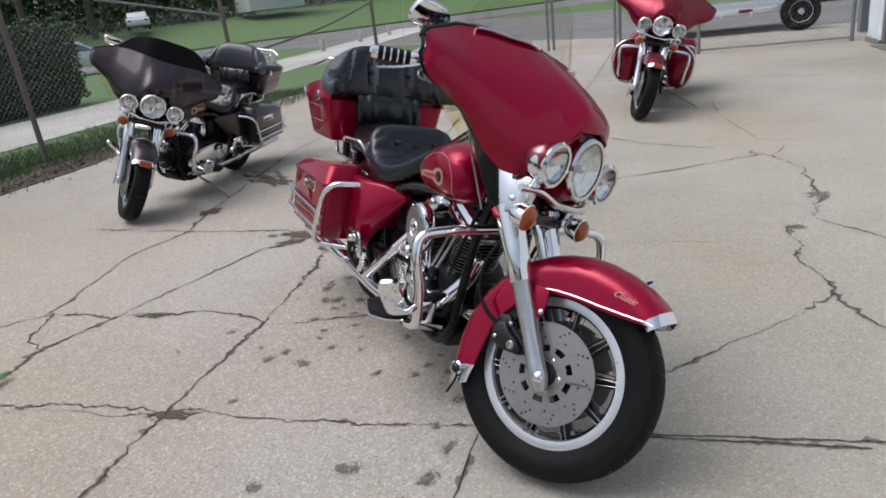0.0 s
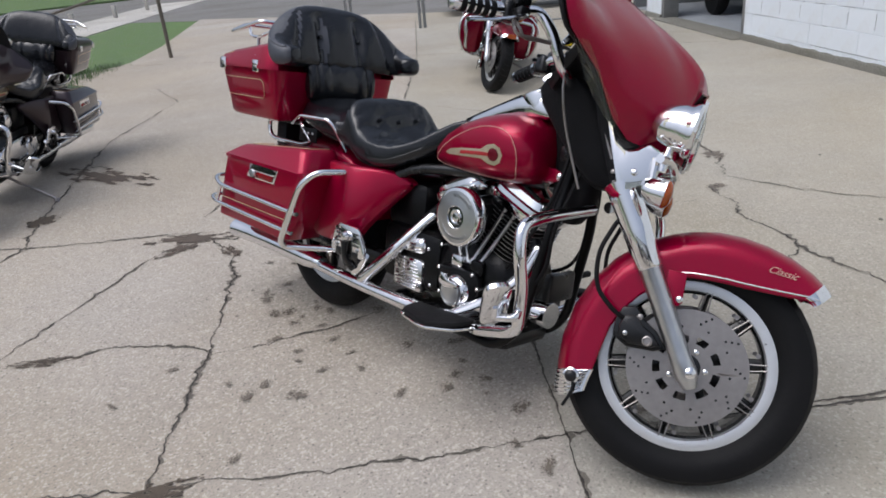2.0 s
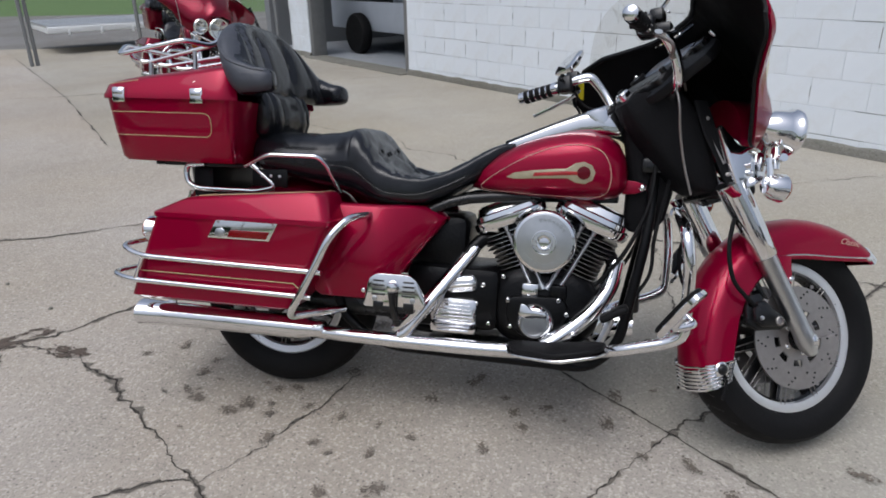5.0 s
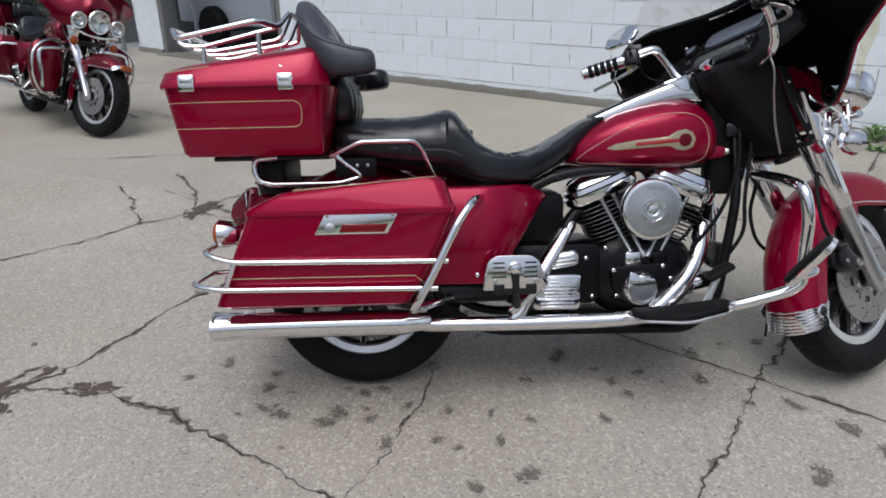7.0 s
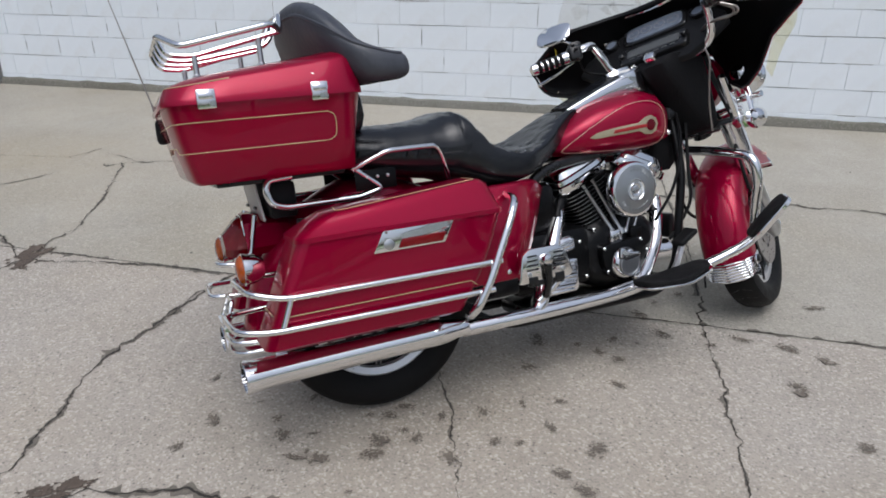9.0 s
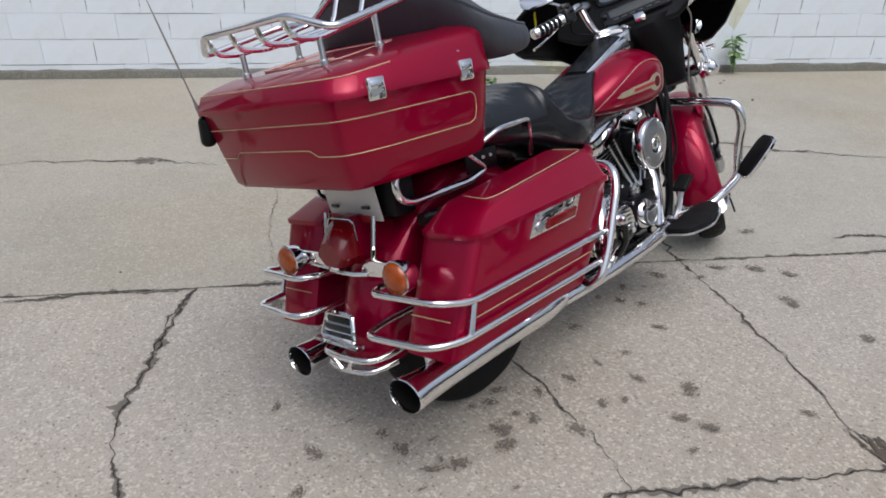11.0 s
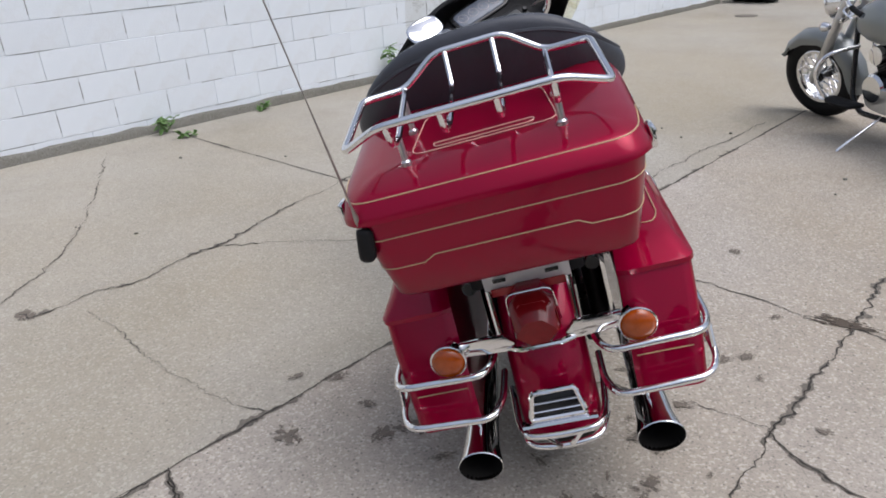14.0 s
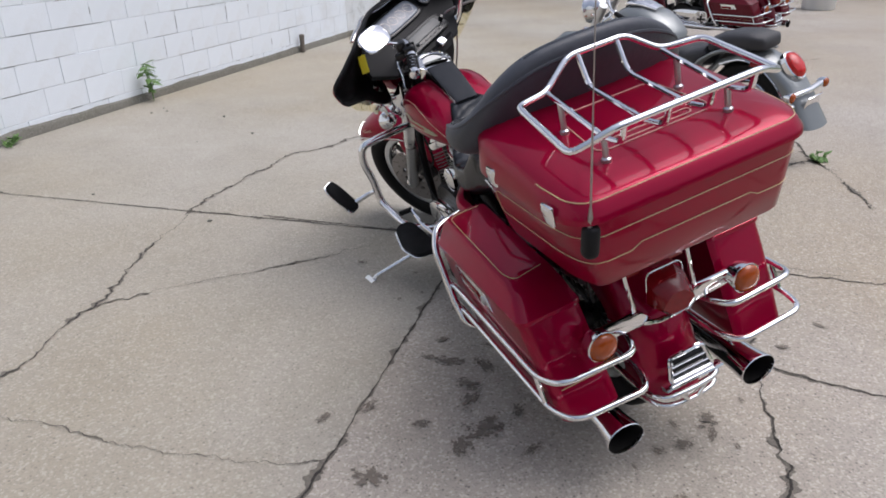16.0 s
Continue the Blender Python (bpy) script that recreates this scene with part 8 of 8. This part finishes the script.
def blades(name, count, spot, height, mat, label, seed):
    r = random.Random(seed)
    verts, faces = [], []
    for _ in range(count):
        x, y = spot(r)
        h, a, w = height * r.uniform(0.5, 1.4), r.uniform(0, 6.28), 0.006 * r.uniform(0.7, 1.6)
        bx, by = r.uniform(-0.5, 0.5) * h, r.uniform(-0.5, 0.5) * h
        k = len(verts)
        verts += [(x - w * math.cos(a), y - w * math.sin(a), -0.05), (x + w * math.cos(a), y + w * math.sin(a), -0.05), (x + bx, y + by, -0.05 + h)]
        faces.append((k, k + 1, k + 2))
    me = bpy.data.meshes.new(name)
    me.from_pydata(verts, [], faces)
    me.materials.append(mat)
    return tagged(new(name, me), label, "grass", kind="stuff")


def strip(r):
    y = r.uniform(2.5, 12.5)
    edge = -6.55 - 0.25 * math.sin(y * 1.3) if y < 9.5 else -6.3
    return edge - abs(r.gauss(0, 1.1)) % 2.5, y


blades("grass_tuft", 30000, strip, 0.11, GRASS, "uneven grass along the fence", 11)
blades("grass_tuft", 1200, lambda r: (-6.25 + r.gauss(0, 0.15) + 0.3, 10.5 + r.uniform(-1.5, 2.2)), 0.14, GRASS, "weeds at the edge of the yard", 12)


LITTER = material("dead_leaf_litter", (0.15, 0.115, 0.085), 0.9, var=0.6, scale=4)
tagged(leafy("leaf_litter", 5600, lambda r: (-6.5 + r.gauss(0, 0.17), r.uniform(2.0, 11.4), 0.014 + 0.012 * r.random()), 0.019, LITTER, None, 17), "dead leaves and twigs along the edge of the yard", "leaf litter", kind="stuff")


def tree(x, y, h, r0, seed, z=-0.05):
    t = thing("tree", pose(x, y, z), "street tree with a dark trunk and leafy crown", "tree", "street trees")
    r = random.Random(seed)
    part("trunk", tube(B(), spline([(0, 0, 0), (0.05, 0.03, h * 0.3), (-0.05, 0.1, h * 0.6), (0.1, 0.0, h)], 5), [r0 * (1 - 0.045 * i) for i in range(16)], 10), BARK, t)
    limbs = []
    for k in range(7):
        a, z = k * 2.4 + r.uniform(-0.4, 0.4), h * r.uniform(0.45, 0.8)
        d = Vector((math.cos(a), math.sin(a), 0.7)) * h * r.uniform(0.22, 0.34)
        p = Vector((0, 0, z))
        part("limb", tube(B(), spline([p, p + d * 0.5 + Vector((0, 0, 0.2)), p + d], 4), [r0 * 0.4 * (1 - 0.09 * i) for i in range(9)], 7), BARK, t)
        limbs.append(p + d)
    limbs.append(Vector((0, 0, h)))
    leafy("crown", 2600, lambda q: Vector(q.choice(limbs)) + Vector((q.gauss(0, h * 0.11), q.gauss(0, h * 0.11), q.gauss(0, h * 0.09))), 0.16, HEDGE, t, seed)
    return t


for k, (x, y, h, r0) in enumerate(((-46, 45, 9, 0.35), (-43.5, 49.2, 9, 0.30), (-47, 55, 10, 0.4), (-53, 43, 10, 0.4), (-57, 36, 9, 0.35), (-26, 72, 9, 0.35), (-50, 49, 9, 0.3), (-44.5, 58, 9, 0.3))):
    tree(x, y, h, r0, 20 + k, 1.4)


def woods(r):
    k = r.random()
    if k < 0.45:
        k /= 0.45
        return (-72 + 52 * k + r.gauss(0, 2.5), 42 + 52 * k + r.gauss(0, 2.5), 3.4 + abs(r.gauss(0, 4.0)))
    # added ring of trees, mostly out of view, that darkens reflections of the horizon
    a = math.pi * (0.33 + 1.05 * (k - 0.45) / 0.55)
    d = 112 + r.gauss(0, 4)
    return (d * math.cos(a), d * math.sin(a), 2.2 + abs(r.gauss(0, 6.0)))


tagged(leafy("far_trees", 34000, woods, 0.45, HEDGE, None, 41), "dark belt of trees across the street, with an added ring that darkens reflections", "trees", kind="stuff")
def shrubs(r):
    k = r.random()
    k *= 0.56
    return (-66 + 52 * k + r.gauss(0, 1.4), 34 + 52 * k + r.gauss(0, 1.4), 1.7 + abs(r.gauss(0, 1.3)))


tagged(leafy("far_shrubs", 6500, shrubs, 0.22, HEDGE, None, 43), "dark shrubs under the far trees", "shrubs", kind="stuff")


def parked_car(m, mat, label):
    c = thing("car", m, label, "car")
    body = [(-2.2, 0.35), (-2.25, 0.75), (-2.1, 0.92), (-1.2, 0.98), (1.1, 0.95), (2.05, 0.80), (2.25, 0.6), (2.2, 0.32)]
    part("body", prism(B(), [(x, -0.88, z) for x, z in fillet3(body, 0.12)], (0, 1.76, 0), 0.06), mat, c)
    cab = [(-1.75, 0.95), (-1.2, 1.38), (0.25, 1.42), (1.05, 0.95)]
    part("cabin", prism(B(), [(x, -0.74, z) for x, z in fillet3(cab, 0.1)], (0, 1.48, 0), 0.08), mat, c)
    for s in (-1, 1):
        for win in ([(-1.45, 1.0), (-1.1, 1.30), (-0.4, 1.33), (-0.4, 1.0)], [(-0.32, 1.0), (-0.32, 1.33), (0.2, 1.34), (0.78, 1.0)]):
            part("window", prism(B(), [(x, s * 0.735, z) for x, z in win], (0, s * 0.012, 0), 0.002), DIAL, c, "dark side window")
        for x in (-1.35, 1.35):
            w = part("wheel", lathe(B(), [(0.18, -0.1), (0.29, -0.1), (0.32, -0.06), (0.32, 0.06), (0.29, 0.1), (0.18, 0.1)], (x, s * 0.80, 0.32), (0, 1, 0), 28), RUBBER, c)
            part("rim", lathe(B(), [(0.18, s * 0.06), (0.17, s * 0.09), (0.05, s * 0.10), (0.001, s * 0.10)], (x, s * 0.80, 0.32), (0, 1, 0), 20), LIP, w)
        part("headlamp", box(B(), (0.08, 0.30, 0.12), (2.16, s * 0.62, 0.68), 0.02), LAMP, c)
        part("tail_light", box(B(), (0.06, 0.28, 0.14), (-2.22, s * 0.64, 0.72), 0.02), TAIL, c)
    part("windscreen", prism(B(), [(1.02, -0.64, 0.985), (0.32, -0.6, 1.375), (0.32, 0.6, 1.375), (1.02, 0.64, 0.985)], (0.012, 0, 0.015), 0.002), DIAL, c, "dark windscreen")
    return c


CARSILVER = material("car_silver", (0.55, 0.57, 0.58), 0.35, 0.5, 1.0, 0.04, 2)
CARWHITE = material("car_white", (0.75, 0.76, 0.76), 0.35, 0.0, 1.0, 0.04, 2)
parked_car(pose(-24.6, 26.2, 0, 0, 0, 45), CARSILVER, "silver saloon car parked by the street")
parked_car(pose(-40.4, 50.9, 1.75, 0, 0, 129), CARWHITE, "white car parked across the street")
house = thing("house", pose(-33.8, 60.2, 2.6, 0, 0, 45), "pale house with white siding across the street", "house")
SIDING = material("white_siding", (0.66, 0.68, 0.68), 0.6, var=0.06, scale=3)
part("wall", box(B(), (5, 5, 4.6), (0.5, 0, 1.9), 0.02), SIDING, house)
part("roof", prism(B(), [(-2.4, -3.0, 4.1), (-2.4, 0, 6.4), (-2.4, 3.0, 4.1)], (5.8, 0, 0), 0.02), material("brown_shingles", (0.10, 0.085, 0.07), 0.9, var=0.3, scale=8), house)
for x in (-1.0, 1.6):
    wd = part("window", box(B(), (1.0, 0.08, 1.2), (x, -2.53, 1.9), 0.02), DIAL, house, "dark window")
    part("frame", box(B(), (1.2, 0.06, 0.12), (x, -2.56, 2.56), 0.01), PAPER, wd)

# ---- far end of the yard ----
gr = thing("garage", Matrix(), "white metal garage with a wide roll-up door", "building")
part("wall", box(B(), (4.2, 0.3, 4.0), (2.0, -13.2, 2.0), 0.01), DIMROOM, gr, "grey-green garage wall, its dimness put into the colour")
part("wall", box(B(), (9.0, 0.3, 1.2), (-4.55, -13.2, 3.4), 0.01), WHITEMETAL, gr, "white metal lintel")
part("wall", box(B(), (4.0, 0.3, 4.0), (-11, -13.2, 2.0), 0.01), WHITEMETAL, gr, "white metal wall")
for k in range(5):
    part("door_panel", box(B(), (8.9, 0.08, 0.54), (-4.6, -13.12, 0.42 + 0.56 * k), 0.012), WHITEMETAL, gr, "white roll-up door panel")
part("door_sill", box(B(), (9.0, 0.2, 0.14), (-4.6, -13.1, 0.07), 0.01), FOOTING, gr)
part("pillar", box(B(), (0.4, 0.4, 4.0), (-0.05, -13.1, 2.0), 0.01), WHITEMETAL, gr)
part("roof", box(B(), (18, 3.0, 0.2), (-4.5, -14.5, 4.1), 0.02), GALV, gr)

rack = thing("wheel_rack", pose(1.7, -11.9, 0), "dark steel rack trailer with loose wheels leaning on it", "rack")
part("deck", box(B(), (3.0, 1.1, 0.16), (0, -0.2, 0.62), 0.02), BLACK, rack)
for x in (-1.3, 0, 1.3):
    part("post", box(B(), (0.07, 0.07, 0.56), (x, -0.5, 0.28), 0.006), BLACK, rack)
part("load", box(B(), (2.4, 0.8, 0.5), (-0.1, -0.3, 0.95), 0.12), PLASTIC, rack, "dark tarpaulin-covered load")


def loose_wheel(m, label, rim_mat, whitewall=False):
    w = thing("spare_wheel", m, label, "wheel", "loose wheels")
    part("tyre", lathe(B(), [(0.19, -0.08), (0.28, -0.09), (0.32, -0.05), (0.325, 0), (0.32, 0.05), (0.28, 0.09), (0.19, 0.08)], (0, 0, 0), (0, 0, 1), 40, closed=True), RUBBER, w)
    if whitewall:
        part("whitewall", lathe(B(), [(0.20, 0.086), (0.27, 0.0935), (0.27, 0.09), (0.20, 0.083)], (0, 0, 0), (0, 0, 1), 40, closed=True), PAPER, w, "white sidewall ring")
    part("rim", lathe(B(), [(0.195, 0.05), (0.195, 0.08), (0.17, 0.085), (0.15, 0.04), (0.06, 0.05), (0.05, 0.07), (0.001, 0.072)], (0, 0, 0), (0, 0, 1), 32), rim_mat, w)
    for k in range(8):
        a = 2 * math.pi * k / 8
        part("rim_slot", box(B(), (0.05, 0.03, 0.01), (0.11 * math.cos(a), 0.11 * math.sin(a), 0.052), 0.004, Matrix.Rotation(a, 3, "Z")), BLACK, w)
    return w


for x, rm, ww, lb in ((2.45, LIP, False, "black tyre on a pale steel rim"), (1.78, WORN, False, "black tyre on a slotted alloy rim"), (1.12, LIP, True, "whitewall tyre on a pale steel rim")):
    loose_wheel(pose(x, -11.05, 0.315, -78, 0, 0), lb, rm, ww)
for k in range(4):
    w = thing("tyre", pose(3.02 - 0.19 * k, -8.2 + 0.02 * k, 0.30, 90, 0, 80), "worn black tyre standing against the wall end", "tyre", "standing tyres")
    part("carcass", lathe(B(), [(0.18, -0.075), (0.27, -0.083), (0.298, -0.05), (0.302, 0), (0.298, 0.05), (0.27, 0.083), (0.18, 0.075), (0.20, 0)], (0, 0, 0), (0, 0, 1), 36, closed=True), RUBBER, w)
tagged(part("drain_cover", lathe(B(), [(0.16, 0.001), (0.16, 0.006), (0.14, 0.008), (0.001, 0.008)], (2.1, -6.35, 0), (0, 0, 1), 24), RUSTY), "small round rusty drain cover in the concrete", "drain cover")
shell("wall_end", (0.2, 5.5, 3.4), (3.9, -10.5, 1.7), DIMROOM, "grey-green wall behind the tyres, its dimness put into the colour")
bk = thing("barrel", pose(-3.75, -9.9, 0), "white plastic barrel near the garage", "barrel")
part("shell", lathe(B(), [(0.001, 0), (0.26, 0.0), (0.28, 0.03), (0.28, 0.28), (0.29, 0.30), (0.28, 0.32), (0.28, 0.58), (0.29, 0.60), (0.28, 0.62), (0.27, 0.85), (0.24, 0.88), (0.001, 0.88)], (0, 0, 0), (0, 0, 1), 32), PAPER, bk)
loose_wheel(pose(-2.75, -11.6, 0.32, -80, 0, -10), "black tyre on a dark rim by the garage door", STEEL)

# ---- weeds at the foot of the wall ----
def weed(x, y, h, n, label, seed):
    w = thing("weed", pose(x, y, 0), label, "weed", "weeds at the wall")
    r = random.Random(seed)
    for k in range(3 if h > 0.3 else 5):
        a = r.uniform(0, 6.28)
        top = Vector((-0.02 + 0.05 * math.cos(a), 0.09 * math.sin(a), h * r.uniform(0.75, 1.0)))
        part("stem", tube(B(), spline([(0, 0, 0), top * 0.5 + Vector((-0.015, 0, 0)), top], 4), 0.004, 5), LEAF, w)
        for q in range(n):
            t = r.uniform(0.3, 1.0)
            c = top * t
            d = Vector((r.uniform(-1, 0.3), r.uniform(-1, 1), r.uniform(-0.5, 0.5))).normalized()
            s = Vector((0, 0, 1)).cross(d).normalized()
            L = r.uniform(0.07, 0.12) if h > 0.3 else r.uniform(0.04, 0.07)
            bm = B()
            mid = [c, c + d * L * 0.35 + Vector((0, 0, 0.01)), c + d * L * 0.7 + Vector((0, 0, 0.006)), c + d * L]
            wd = [0.002, L * 0.3, L * 0.22, 0.001]
            rows = [[bm.verts.new(m + s * k2 * g + Vector((0, 0, -abs(k2) * 0.006))) for k2 in (-1, 0, 1)] for m, g in zip(mid, wd)]
            for a2, b2 in zip(rows, rows[1:]):
                bm.faces.new((a2[0], a2[1], b2[1], b2[0]))
                bm.faces.new((a2[1], a2[2], b2[2], b2[1]))
            part("leaf", bm, LEAF, w)


weed(3.10, -0.30, 0.44, 9, "leafy green weed growing at the foot of the block wall", 4)
weed(3.10, 2.12, 0.13, 8, "low green weed at the foot of the block wall", 5)
weed(3.12, 1.25, 0.06, 4, "low green weed at the foot of the block wall", 6)
weed(2.85, 2.06, 0.05, 4, "low green weed at the foot of the block wall", 8)
weed(-2.33, 0.05, 0.05, 5, "small weed growing in a crack of the concrete", 9)
weed(-2.76, 1.95, 0.06, 5, "small weed growing in a crack of the concrete", 10)
pp = thing("pipe_stub", pose(3.12, -3.15, 0), "short rusty pipe standing at the block wall", "pipe")
part("pipe", tube(B(), [(0, 0, -0.02), (0, 0, 0.20)], 0.03, 14), RUSTY, pp)
part("cap", lathe(B(), [(0.034, 0.18), (0.034, 0.21), (0.02, 0.22)], (0, 0, 0), (0, 0, 1), 14), RUSTY, pp)
for k in range(26):
    x, y = rng.uniform(-2.6, 3.0), rng.uniform(-1.0, 4.6)
    if -1.6 < x < 0.4 and 1.2 < y < 3.6:
        continue
    bm = B()
    bmesh.ops.create_icosphere(bm, subdivisions=1, radius=rng.uniform(0.006, 0.014))
    for v in bm.verts:
        v.co *= rng.uniform(0.7, 1.2)
        v.co.z *= 0.6
    ob = tagged(part("pebble", bm, FOOTING), "small loose stone on the concrete", "pebble", "loose stones")
    ob.matrix_basis = pose(x, y, 0.005)

# ---- blocks of the white wall ----
def block_mesh(length, height):
    bm = B()
    box(bm, (0.05, length, height), (0, 0, 0), 0.0022, segs=1)
    me = bpy.data.meshes.new("block")
    bm.to_mesh(me)
    bm.free()
    for p in me.polygons:
        p.use_smooth = True
    me.set_sharp_from_angle(angle=radians(35))
    me.materials.append(BLOCK)
    return me


shared = {}
singles, rest = 0, []
Z0, CH, CL = 0.112, 0.2045, 0.415
for course in range(-1, 16):
    z0, z1 = Z0 + CH * course, Z0 + CH * (course + 1)
    if course == -1:
        z0 = 0.05
    off = 7.41 if course % 2 == 0 else 7.41 + CL / 2
    n0, n1 = int((WALL_Y0 - off) / CL) - 1, int((WALL_Y1 - off) / CL) + 1
    for k in range(n0, n1 + 1):
        a, b = off + CL * k, off + CL * (k + 1)
        for lo, hi in ((WALL_Y0, DOOR0), (DOOR1, WALL_Y1)) if z1 < 2.75 else ((WALL_Y0, WALL_Y1),):
            p, q = max(a, lo), min(b, hi)
            if q - p < 0.06:
                continue
            L, H = round(q - p - JT, 3), round(z1 - z0 - JT, 3)
            key = (L, H)
            if key not in shared:
                shared[key] = block_mesh(L, H)
            at = (WX + 0.012 + rng.uniform(-0.0025, 0.0025), (p + q) / 2, (z0 + z1) / 2)
            if course <= 5 and -3.2 < (p + q) / 2 < 8.6 and singles < 300:
                ob = new("block", shared[key])
                ob.parent = wall
                ob.matrix_basis = pose(*at)
                singles += 1
            else:
                rest.append((shared[key], at))
verts, faces = [], []
for me, at in rest:
    k = len(verts)
    verts += [(v.co.x + at[0], v.co.y + at[1], v.co.z + at[2]) for v in me.vertices]
    faces += [[k + i for i in f.vertices] for f in me.polygons]
me = bpy.data.meshes.new("block_rest")
me.from_pydata(verts, [], faces)
me.materials.append(BLOCK)
ob = new("block_rest", me)
ob.parent = wall
ob["kind"] = "stuff"

# dark strips that paint the shade of gaps where the joint filling has fallen out
gap = B()
for _ in range(300):
    course, y = rng.randrange(0, 9), rng.uniform(-3.0, 8.6)
    z = Z0 + CH * course
    if rng.random() < 0.7:
        run, thick = rng.uniform(0.04, 0.26) if rng.random() < 0.72 else rng.uniform(0.3, 0.9), rng.uniform(0.0015, 0.0042)
        box(gap, (0.003, run, thick), (WX - 0.0125, y, z), 0)
    else:
        k = round((y - (7.41 if course % 2 == 0 else 7.41 + CL / 2)) / CL)
        box(gap, (0.003, rng.uniform(0.003, 0.006), rng.uniform(0.05, 0.15)), (WX - 0.0125, (7.41 if course % 2 == 0 else 7.41 + CL / 2) + CL * k, z + CH / 2), 0)
ob = part("joint_shade_strip", gap, SHADE, wall, "dark strips on the wall joints for the shade in open gaps")
ob["kind"] = "stuff"
